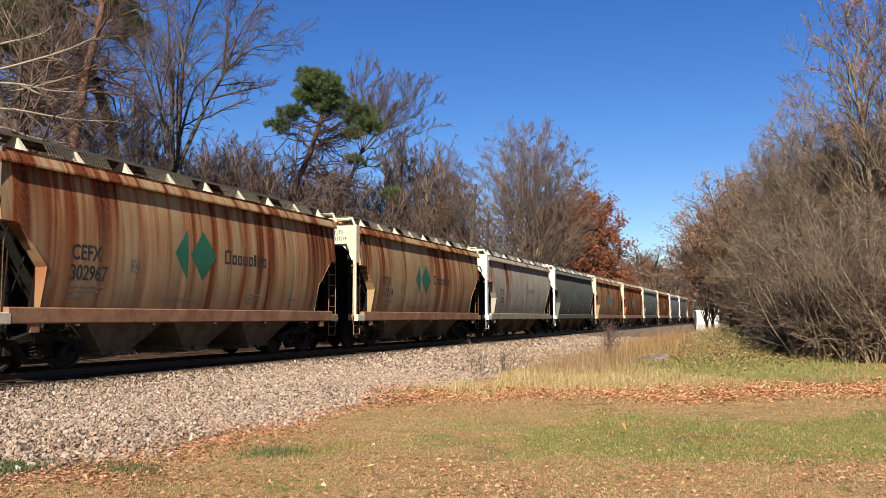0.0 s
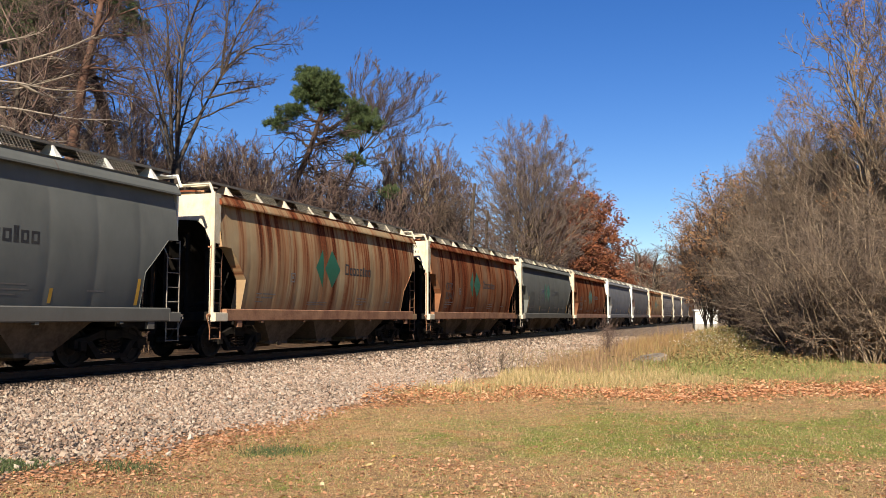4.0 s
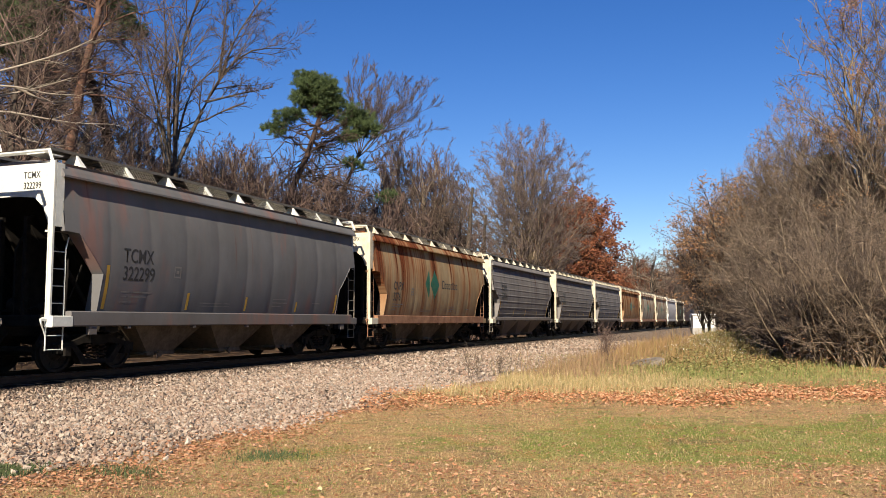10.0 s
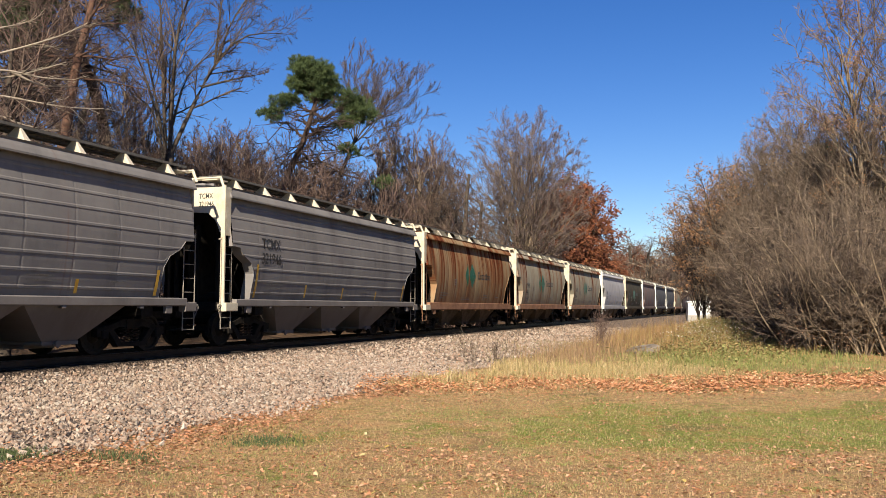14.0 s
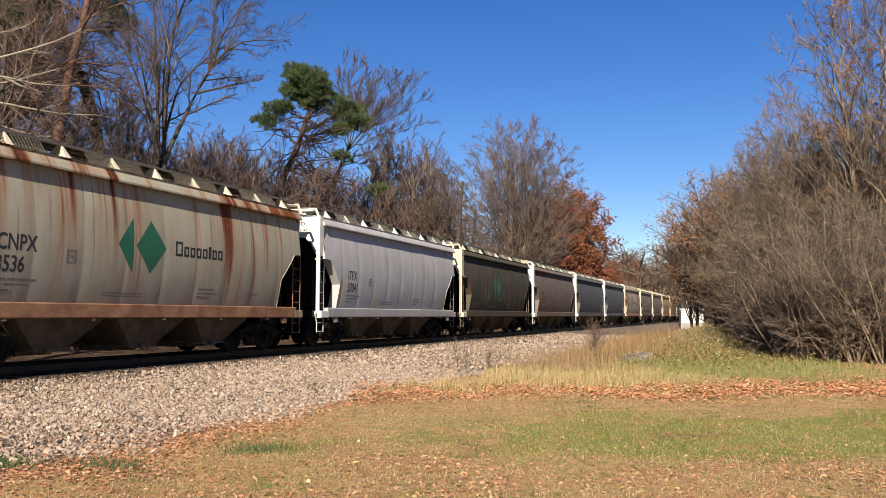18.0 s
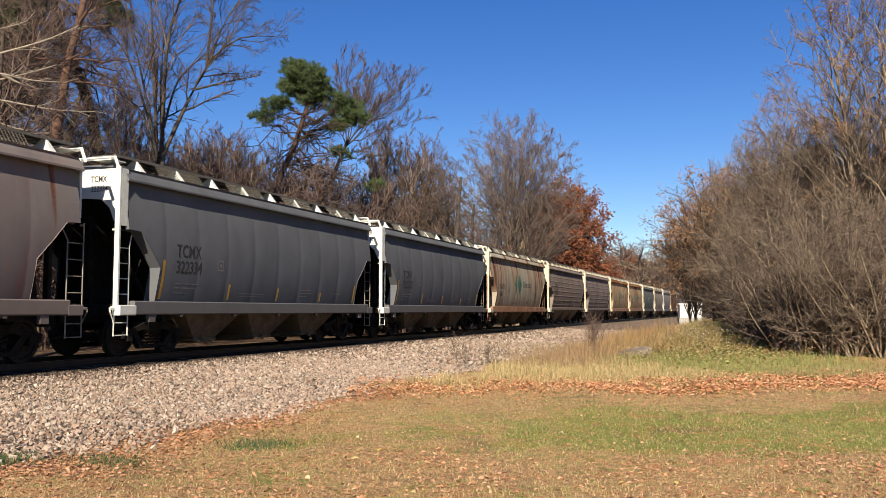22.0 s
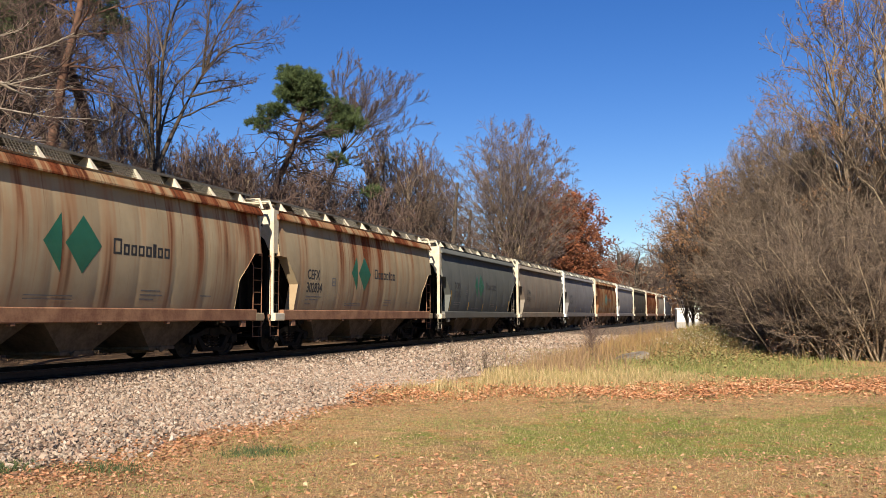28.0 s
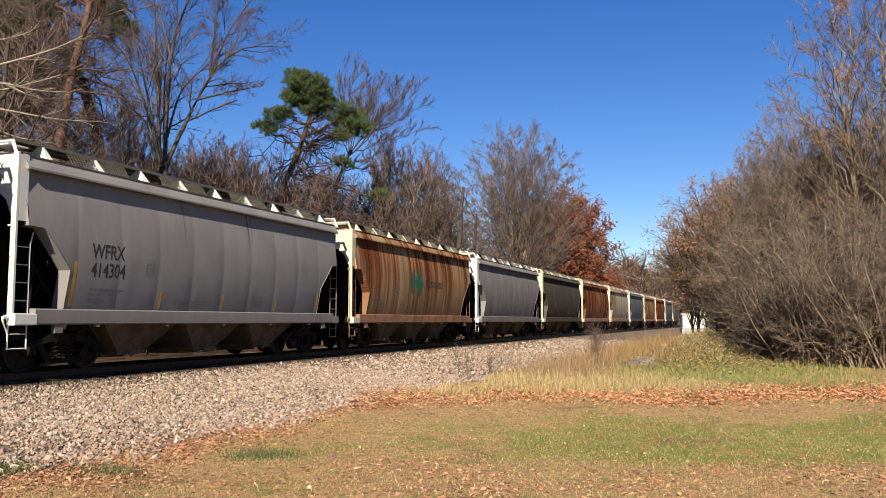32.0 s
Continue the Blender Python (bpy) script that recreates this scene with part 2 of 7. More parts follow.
OAK_LEAVES = islands("rusty_oak_leaves", ((0.119, 0.0327, 0.0131), (0.178, 0.0536, 0.0208), (0.214, 0.0833, 0.0298), (0.149, 0.0446, 0.0179), (0.0892, 0.0357, 0.0179)))
TAN_LEAVES = islands("tan_dry_leaves", ((0.238, 0.133, 0.063), (0.294, 0.175, 0.084), (0.21, 0.098, 0.042), (0.266, 0.14, 0.07)))

# ------------------------------------------------------------------ mesh tools
TRACK_X = -14.8        # centre line of the track; rail heads lie at height 0
LAWN_Z = -0.56


def mesh_of(name, verts, faces, mat, smooth=False):
    me = bpy.data.meshes.new(name)
    me.from_pydata([tuple(v) for v in verts], [], faces)
    me.materials.append(mat)
    if smooth:
        me.shade_smooth()
    me.update()
    return me


class Shape:
    """Gathers boxes, tubes and sheets into one mesh."""

    def __init__(self):
        self.v, self.f = [], []

    def add(self, verts, faces):
        n = len(self.v)
        self.v += [tuple(p) for p in verts]
        self.f += [tuple(n + i for i in f) for f in faces]
        return self

    def box(self, lo, hi, c=0.0):
        """A box with chamfered long edges."""
        (x0, y0, z0), (x1, y1, z1) = lo, hi
        if c <= 0:
            v = [(x, y, z) for x in (x0, x1) for y in (y0, y1) for z in (z0, z1)]
            return self.add(v, [(0, 1, 3, 2), (4, 6, 7, 5), (0, 4, 5, 1), (2, 3, 7, 6), (0, 2, 6, 4), (1, 5, 7, 3)])
        size = (x1 - x0, y1 - y0, z1 - z0)
        axis = max(range(3), key=lambda i: size[i])
        a, b = [i for i in range(3) if i != axis]
        low, high = (x0, y0, z0), (x1, y1, z1)
        ring = [(low[a] + c, low[b]), (high[a] - c, low[b]), (high[a], low[b] + c), (high[a], high[b] - c),
                (high[a] - c, high[b]), (low[a] + c, high[b]), (low[a], high[b] - c), (low[a], low[b] + c)]
        v = []
        for end in (low[axis], high[axis]):
            for p, q in ring:
                w = [0, 0, 0]
                w[axis], w[a], w[b] = end, p, q
                v.append(w)
        f = [(i, (i + 1) % 8, 8 + (i + 1) % 8, 8 + i) for i in range(8)] + [tuple(range(7, -1, -1)), tuple(range(8, 16))]
        return self.add(v, f)

    def tube(self, points, r, sides=6):
        pts = [Vector(p) for p in points]
        v, f = [], []
        for i, p in enumerate(pts):
            d = (pts[min(i + 1, len(pts) - 1)] - pts[max(i - 1, 0)]).normalized()
            u = d.cross(Vector((0, 0, 1)) if abs(d.z) < 0.9 else Vector((1, 0, 0))).normalized()
            w = d.cross(u)
            for k in range(sides):
                a = 2 * math.pi * k / sides
                v.append(p + (u * math.cos(a) + w * math.sin(a)) * r)
        for i in range(len(pts) - 1):
            for k in range(sides):
                f.append((i * sides + k, i * sides + (k + 1) % sides, (i + 1) * sides + (k + 1) % sides, (i + 1) * sides + k))
        f += [tuple(range(sides - 1, -1, -1)), tuple(range(len(v) - sides, len(v)))]
        return self.add(v, f)

    def prism(self, outline, x0, x1):
        """An outline in the y-z plane, given thickness along x."""
        n = len(outline)
        v = [(x0, y, z) for y, z in outline] + [(x1, y, z) for y, z in outline]
        f = [(i, (i + 1) % n, n + (i + 1) % n, n + i) for i in range(n)] + [tuple(range(n - 1, -1, -1)), tuple(range(n, 2 * n))]
        return self.add(v, f)

    def lathe_x(self, profile, sides, cy=0.0, cz=0.0):
        """A profile of (x, radius) turned about an axis along x."""
        v, f = [], []
        for x, r in profile:
            for k in range(sides):
                a = 2 * math.pi * k / sides
                v.append((x, cy + r * math.cos(a), cz + r * math.sin(a)))
        for i in range(len(profile) - 1):
            for k in range(sides):
                f.append((i * sides + k, i * sides + (k + 1) % sides, (i + 1) * sides + (k + 1) % sides, (i + 1) * sides + k))
        return self.add(v, f)

    def mesh(self, name, mat, smooth=False):
        me = mesh_of(name, self.v, self.f, mat, smooth)
        bm = bmesh.new()
        bm.from_mesh(me)
        bmesh.ops.recalc_face_normals(bm, faces=bm.faces)
        bm.to_mesh(me)
        bm.free()
        return me


def part(name, me, parent, label=""):
    ob = new(name, me)
    ob.parent = parent
    if label:
        ob["label"] = label
    return ob


# ------------------------------------------------------------------ ground


def ground_height(x, y):
    """Height of the ground, for arrays: track bed, gravel shoulder, lawn, weedy mound."""
    d = np.abs(x - TRACK_X)
    bed = np.interp(d, [0, 0.95, 1.1, 1.26, 1.36, 1.7, 3.2, 7.4, 9.0, 16, 40], [-0.20, -0.19, -0.165, -0.18, -0.29, -0.385, -0.47, -0.54, LAWN_Z, LAWN_Z, LAWN_Z])
    far = np.where(x < TRACK_X, np.interp(d, [0, 2, 4, 8, 14, 60], [0, 0, 0.05, 0.1, 0.5, 1.2]), 0.0)
    mound = 0.85 * np.exp(-(((x + 1.9) / 1.9) ** 2 + ((y - 42) / 5.5) ** 2)) + 0.10 * np.exp(-(((x - 4) / 8) ** 2 + ((y - 40) / 7) ** 2))
    wave = 0.02 * np.sin(x * 1.3 + 0.7 * y) + 0.025 * np.sin(0.45 * x - 0.8 * y + 1) + 0.015 * np.sin(2.1 * y + x)
    wave = wave * np.clip((d - 3.0) / 3.0, 0, 1)
    return bed + far + mound + wave


def ground_z(x, y):
    return float(ground_height(np.array([x], float), np.array([y], float))[0])


def ground_material():
    m, nt, bsdf = material("ground_cover")
    co = place_of(nt)
    sep = node(nt, "ShaderNodeSeparateXYZ", Vector=co)
    x, y = sep.outputs[0], sep.outputs[1]
    big, mid, fine = noise_of(nt, co, 0.35, 4.0), noise_of(nt, co, 2.6, 6.0), noise_of(nt, co, 38.0, 4.0, 0.7)
    blades = noise_of(nt, co, 140.0, 3.0, 0.8)
    dry = blend(nt, span(nt, fine, 0.36, 0.64), (0.27, 0.165, 0.078), (0.58, 0.39, 0.19))
    green = blend(nt, span(nt, fine, 0.38, 0.64), (0.11, 0.15, 0.028), (0.29, 0.32, 0.07))
    # greener patches towards the open lawn
    lush = arith(nt, "ADD", arith(nt, "MULTIPLY", mid, 0.45), arith(nt, "MULTIPLY", big, 0.75))
    across = arith(nt, "ADD", arith(nt, "MULTIPLY", x, 0.935), arith(nt, "MULTIPLY", y, 0.354))
    ahead = arith(nt, "ADD", arith(nt, "MULTIPLY", x, -0.354), arith(nt, "MULTIPLY", y, 0.935))
    strip = arith(nt, "MULTIPLY", span(nt, ahead, 8.8, 11.0), arith(nt, "SUBTRACT", 1.0, span(nt, ahead, 12.5, 15.5)))
    strip = arith(nt, "MULTIPLY", strip, span(nt, across, -1.5, 3.5))
    lush = arith(nt, "ADD", lush, arith(nt, "MULTIPLY", strip, 0.22))
    col = blend(nt, span(nt, lush, 0.63, 0.79), dry, green)
    bare = span(nt, noise_of(nt, co, 1.1, 5.0), 0.58, 0.68)
    col = blend(nt, arith(nt, "MULTIPLY", bare, 0.55), col, (0.108, 0.0756, 0.0504))
    col = blend(nt, arith(nt, "MULTIPLY", span(nt, blades, 0.45, 0.62), 0.35), col, (0.0648, 0.0432, 0.0216))
    # crumbled leaves, thatch and single green tufts
    thatch = span(nt, noise_of(nt, co, 7.0, 5.0), 0.44, 0.62)
    col = blend(nt, arith(nt, "MULTIPLY", thatch, 0.42), col, (0.17, 0.105, 0.05))
    crumbs = span(nt, arith(nt, "ADD", arith(nt, "MULTIPLY", noise_of(nt, co, 1.6, 3.0), 0.5), arith(nt, "MULTIPLY", noise_of(nt, co, 24.0, 3.0), 0.5)), 0.53, 0.60)
    col = blend(nt, arith(nt, "MULTIPLY", crumbs, 0.6), col, (0.42, 0.20, 0.085))
    tufts = span(nt, arith(nt, "ADD", arith(nt, "MULTIPLY", noise_of(nt, co, 0.9, 3.0), 0.4), arith(nt, "MULTIPLY", noise_of(nt, co, 5.5, 5.0), 0.6)), 0.54, 0.62)
    col = blend(nt, arith(nt, "MULTIPLY", tufts, 0.75), col, (0.15, 0.175, 0.04))
    # gravel on the track side
    cell = node(nt, "ShaderNodeTexVoronoi", Scale=17.0)
    nt.links.new(co, cell.inputs["Vector"])
    tone = node(nt, "ShaderNodeSeparateXYZ", Vector=cell.outputs["Color"])
    stone = blend(nt, tone.outputs[0], (0.15, 0.105, 0.078), (0.36, 0.28, 0.21))
    # dark between the stones: the shade of the gaps is in the colour
    stone = blend(nt, span(nt, cell.outputs["Distance"], 0.35, 0.75), stone, (0.05, 0.037, 0.029))
    wobble = arith(nt, "ADD", x, arith(nt, "MULTIPLY", arith(nt, "SUBTRACT", mid, 0.5), 1.8))
    on_gravel = arith(nt, "SUBTRACT", 1.0, span(nt, wobble, -7.5, -6.9))
    behind = span(nt, arith(nt, "ADD", x, arith(nt, "MULTIPLY", big, 3.0)), -20.5, -19.0)
    on_gravel = arith(nt, "MULTIPLY", on_gravel, behind)
    woods = blend(nt, span(nt, mid, 0.35, 0.7), (0.0612, 0.0396, 0.0252), (0.137, 0.0864, 0.0504))
    col = blend(nt, arith(nt, "SUBTRACT", 1.0, behind), col, woods)
    col = blend(nt, on_gravel, col, stone)
    # the shadow under the train is painted into the bed as near-black
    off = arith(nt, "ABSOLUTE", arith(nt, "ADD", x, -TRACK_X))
    shade_band = arith(nt, "SUBTRACT", 1.0, span(nt, arith(nt, "ADD", off, arith(nt, "MULTIPLY", arith(nt, "SUBTRACT", fine, 0.5), 0.25)), 1.22, 1.34))
    col = blend(nt, shade_band, col, (0.0035, 0.003, 0.0027))
    nt.links.new(col, bsdf.inputs["Base Color"])
    bsdf.inputs["Roughness"].default_value = 0.95
    bsdf.inputs["Specular IOR Level"].default_value = 0.15
    rise = arith(nt, "ADD", arith(nt, "MULTIPLY", fine, 0.6), arith(nt, "MULTIPLY", arith(nt, "MULTIPLY", cell.outputs["Distance"], on_gravel), -1.2))
    bumped(nt, bsdf, arith(nt, "ADD", rise, arith(nt, "MULTIPLY", blades, 0.4)), 0.8, 0.05)
    return m


def graded(lo, hi, near_lo, near_hi, step):
    """Coordinates that are close together near the camera and spread towards the horizon."""
    mid = list(np.arange(near_lo, near_hi + 0.01, step))
    up, down, s = [near_hi], [near_lo], step
    while up[-1] < hi:
        s *= 1.35
        up.append(min(hi, up[-1] + s))
    s = step
    while down[-1] > lo:
        s *= 1.35
        down.append(max(lo, down[-1] - s))
    return np.array(sorted(set(mid + up + down)))


def build_ground():
    xs, ys = np.unique(np.concatenate([graded(-3000, 3000, -24, 14, 0.4), TRACK_X + np.array([0.95, 1.1, 1.26, 1.36, 1.7])])), graded(-3000, 3000, 0, 62, 0.5)
    gx, gy = np.meshgrid(xs, ys, indexing="ij")
    gz = ground_height(gx, gy)
    v = np.stack([gx, gy, gz], -1).reshape(-1, 3)
    ny = len(ys)
    i, j = np.meshgrid(np.arange(len(xs) - 1), np.arange(ny - 1), indexing="ij")
    a = (i * ny + j).ravel()
    faces = np.stack([a, a + ny, a + ny + 1, a + 1], -1).tolist()
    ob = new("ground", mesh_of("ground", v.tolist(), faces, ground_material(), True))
    tagged(ob, "dry autumn lawn running into a wide gravel shoulder", "ground", kind="structure")


build_ground()

# ------------------------------------------------------------------ track


def build_track():
    near, far = -120.0, 520.0
    for side in (-1, 1):
        x = TRACK_X + side * 0.7535
        prof = [(-0.07, -0.17), (0.07, -0.17), (0.07, -0.155), (0.012, -0.13), (0.012, -0.045), (0.036, -0.035), (0.036, -0.004),
                (0.028, 0.0), (-0.028, 0.0), (-0.036, -0.004), (-0.036, -0.035), (-0.012, -0.045), (-0.012, -0.13), (-0.07, -0.155)]
        v = [(x + p, yy, q) for yy in (near, far) for p, q in prof]
        n = len(prof)
        f = [(k, (k + 1) % n, n + (k + 1) % n, n + k) for k in range(n)] + [tuple(range(n)), tuple(range(2 * n - 1, n - 1, -1))]
        me = mesh_of("rail", v, f, RAIL_STEEL)
        me.materials.append(RAIL_TOP)
        me.polygons[7].material_index = 1
        tagged(new("rail", me), "rusty steel rail with a worn bright head", "rail", "rails of the track", "structure")


build_track()

# ------------------------------------------------------------------ covered hopper wagons
PITCH, BODY_0, BODY_1, POST_0, POST_1 = 14.75, 0.28, 13.42, 0.05, 13.65
SILL_LO, SILL_HI, EAVE_LO, EAVE_HI = 0.98, 1.30, 4.02, 4.32
WHEEL_R = 0.457
PANEL = (BODY_1 - BODY_0) / 10


def side_x(z):
    """Half-width of the bulging wagon side at a height."""
    t = min(1.0, max(0.0, (z - SILL_HI) / (EAVE_LO - SILL_HI)))
    return 1.41 + 0.20 * 4 * (0.02 + 0.96 * t) * (0.98 - 0.96 * t)


def sheet_x(y, z):
    """The side sheet with its panels slightly bulging between sunk seams, and a few dents."""
    u = ((y - BODY_0) / PANEL) % 1.0
    x = side_x(z) + 0.0013 * math.sin(math.pi * u) - (0.0035 if min(u, 1 - u) < 0.03 else 0)
    return x + 0.004 * math.sin(y * 1.9 + z * 1.3) * math.sin(z * 1.7 + 0.6 * y)


def side_mesh(ribbed):
    """Curved side sheet with corners cut away over the trucks, welded panels or pressed ribs, and inward flanges."""
    if ribbed:
        cut = [(BODY_0, 2.72), (0.62, 2.70), (0.80, 2.50), (1.20, 2.30), (1.38, 2.02)]
    else:
        cut = [(BODY_0, 2.92), (0.66, 2.90), (1.03, 2.50), (1.40, 2.10)]
    end = cut[-1][0]
    levels = sorted(set([SILL_HI + (EAVE_LO + 0.06 - SILL_HI) * k / (8 if ribbed else 14) for k in range(9 if ribbed else 15)]
                        + ([SILL_HI + 0.17 + 0.34 * j + d for j in range(8) for d in (-0.045, -0.02, 0.02, 0.045)] if ribbed else [])))

    def x_at(y, z):
        w = abs(((z - SILL_HI) % 0.34) - 0.17)
        return sheet_x(y, z) + (0.013 if ribbed and w < 0.021 else 0.0)

    s = Shape()
    left = cut + [(end, SILL_HI)]

    def sheet(cols):
        v, f, n = [], [], len(levels)
        for y, low in cols:
            for z in levels:
                z = max(z, low)
                v.append((x_at(y, z), y, z))
        for i in range(len(cols) - 1):
            for k in range(n - 1):
                if max(levels[k + 1], cols[i][1]) > cols[i][1] + 1e-4 or levels[k + 1] > cols[i + 1][1] + 1e-4:
                    f.append((i * n + k, (i + 1) * n + k, (i + 1) * n + k + 1, i * n + k + 1))
        s.add(v, f)

    far = BODY_0 + BODY_1 - end
    sheet(cut)
    seams = [BODY_0 + PANEL * (k + d) for k in range(1, 10) for d in (-0.032, 0.0, 0.032)]
    mids = [BODY_0 + PANEL * (k / 4) for k in range(41) if k % 4]
    sheet([(y, SILL_HI) for y in sorted([end, far] + [y for y in seams + mids if end < y < far])])
    sheet([(BODY_0 + BODY_1 - y, z) for y, z in reversed(cut)])
    # flange along the cut corners, turned inwards
    for row in (left, [(BODY_0 + BODY_1 - y, z) for y, z in left]):
        for (y0, z0), (y1, z1) in zip(row, row[1:]):
            a, b = side_x(z0), side_x(z1)
            s.add([(a + 0.02, y0, z0), (b + 0.02, y1, z1), (b - 0.30, y1, z1), (a - 0.30, y0, z0)], [(0, 1, 2, 3)])
        s.add([(side_x(z) - d, row[0][0], z) for z in (row[0][1], EAVE_LO) for d in (0, 0.12)], [(0, 1, 3, 2)])
    bm = bmesh.new()
    raw = mesh_of("raw", s.v, s.f, GREY)
    bm.from_mesh(raw)
    bmesh.ops.dissolve_degenerate(bm, dist=1e-5, edges=bm.edges)
    me = bpy.data.meshes.new("side_sheet")
    bm.to_mesh(me)
    bm.free()
    me.materials.append(GREY)
    if not ribbed:
        me.shade_smooth()
    return me


def flipped(me):
    """The same sheet for the other side of the wagon."""
    out = me.copy()
    co = np.empty(len(out.vertices) * 3)
    out.vertices.foreach_get("co", co)
    co = co.reshape(-1, 3)
    co[:, 0] *= -1
    out.vertices.foreach_set("co", co.ravel())
    out.flip_normals()
    return out


def eave_mesh():
    """Side plate under the roof edge: leans out and overhangs the side."""
    s = Shape()
    prof = [(1.44, EAVE_HI), (1.545, EAVE_LO + 0.16), (1.61, EAVE_LO + 0.05), (1.61, EAVE_LO + 0.01), (1.58, EAVE_LO), (1.44, EAVE_LO + 0.05), (1.36, EAVE_HI - 0.03)]
    n = len(prof)
    v = [(x, y, z) for y in (BODY_0 - 0.06, BODY_1 + 0.06) for x, z in prof]
    f = [(i, (i + 1) % n, n + (i + 1) % n, n + i) for i in range(n)] + [tuple(range(n)), tuple(range(2 * n - 1, n - 1, -1))]
    return s.add(v, f).mesh("eave_plate", GREY)


def roof_mesh():
    s = Shape()
    prof = [(-1.50, EAVE_HI), (-0.9, EAVE_HI + 0.075), (-0.38, EAVE_HI + 0.11), (0.38, EAVE_HI + 0.11), (0.9, EAVE_HI + 0.075), (1.50, EAVE_HI),
            (1.45, EAVE_HI - 0.06), (-1.45, EAVE_HI - 0.06)]
    n = len(prof)
    v = [(x, y, z) for y in (BODY_0, BODY_1) for x, z in prof]
    f = [(i, (i + 1) % n, n + (i + 1) % n, n + i) for i in range(n)] + [tuple(range(n)), tuple(range(2 * n - 1, n - 1, -1))]
    s.add(v, f)
    return s.mesh("roof", GREY)


def hatch_mesh():
    s = Shape()
    for k in range(5):
        y = BODY_0 + 0.5 + k * 2.45
        s.box((-0.33, y, EAVE_HI + 0.10), (0.33, y + 2.3, EAVE_HI + 0.24), 0.04)
        for j in range(3):
            s.box((-0.40, y + 0.3 + j * 0.8, EAVE_HI + 0.2), (0.40, y + 0.36 + j * 0.8, EAVE_HI + 0.27))
    return s.mesh("hatch_cover", GREY)


def board_mesh():
    """Running board of close grating on three bearers and cross bars."""
    s = Shape()
    z = EAVE_HI + 0.30
    for x in (0.58, 0.91, 1.24):
        s.box((x - 0.015, BODY_0 - 0.1, z - 0.02), (x + 0.015, BODY_1 + 0.1, z + 0.04))
    s.box((0.58, BODY_0 - 0.08, z + 0.012), (1.24, BODY_1 + 0.08, z + 0.032))
    k = BODY_0
    while k < BODY_1:
        s.box((0.60, k, z - 0.005), (1.22, k + 0.04, z + 0.012))
        k += 0.33
    return s.mesh("running_board", DARK_MESH)


def bracket_mesh():
    """Triangular plate that carries the running board."""
    z = EAVE_HI
    s = Shape()
    s.add([(0.80, -0.02, z + 0.05), (1.46, -0.02, z), (1.22, -0.02, z + 0.30), (1.12, -0.02, z + 0.30),
           (0.80, 0.02, z + 0.05), (1.46, 0.02, z), (1.22, 0.02, z + 0.30), (1.12, 0.02, z + 0.30)],
          [(0, 1, 2, 3), (7, 6, 5, 4), (0, 4, 5, 1), (1, 5, 6, 2), (2, 6, 7, 3), (3, 7, 4, 0)])
    # bent-out flange that shows as a bright triangle
    s.add([(1.45, -0.085, z + 0.0), (1.45, 0.085, z + 0.0), (1.24, 0.02, z + 0.30), (1.24, -0.02, z + 0.30),
           (1.41, -0.085, z + 0.0), (1.41, 0.085, z + 0.0), (1.21, 0.02, z + 0.30), (1.21, -0.02, z + 0.30)],
          [(0, 1, 2, 3), (7, 6, 5, 4), (0, 4, 5, 1), (1, 5, 6, 2), (2, 6, 7, 3), (3, 7, 4, 0)])
    return s.mesh("bracket", WHITE_TRIM)


def netting_mesh():
    """Wire netting between two brackets."""
    s = Shape()
    z = EAVE_HI
    for k in range(9):
        y = 0.12 + k * 0.09
        s.tube([(1.45, y, z + 0.01), (1.24, y + 0.02, z + 0.30)], 0.008, 3)
    for k in range(4):
        u = 0.15 + k * 0.22
        s.tube([(1.45 - 0.21 * u, 0.1, z + 0.29 * u), (1.45 - 0.21 * u, 0.88, z + 0.29 * u)], 0.008, 3)
    return s.mesh("netting", DARK_MESH)


def sill_mesh(ribbed):
    s = Shape()
    a, b = (0.52, BODY_0 + BODY_1 - 0.52)
    lo, hi = (SILL_LO + (0.12 if ribbed else 0), SILL_HI)
    s.box((1.44, a, lo), (1.615, b, hi), 0.025)
    for k in range(5):
        y = 2.2 + k * 2.33
        s.box((1.50, y, lo - 0.05), (1.60, y + 0.10, lo + 0.01))
    for y in (1.05, b - 0.75):
        s.box((1.50, y, lo - 0.17), (1.59, y + 0.22, lo + 0.01))
    return s.mesh("side_sill", GREY)


def end_panel_mesh():
    """Upright end sheet with rounded openings in its lower edge."""
    s = Shape()
    y0, y1 = BODY_0 - 0.16, BODY_0 - 0.10
    outline = [(-1.46, EAVE_HI), (1.46, EAVE_HI), (1.46, 3.05), (1.30, 3.10), (1.16, 3.42), (0.92, 3.62), (0.45, 3.66), (-0.45, 3.66), (-0.92, 3.62),
               (-1.16, 3.42), (-1.30, 3.10), (-1.46, 3.05)]
    n = len(outline)
    v = [(x, y0, z) for x, z in outline] + [(x, y1, z) for x, z in outline]
    f = [(i, (i + 1) % n, n + (i + 1) % n, n + i) for i in range(n)] + [tuple(range(n)), tuple(range(2 * n - 1, n - 1, -1))]
    return s.add(v, f).mesh("end_panel", WHITE_TRIM)


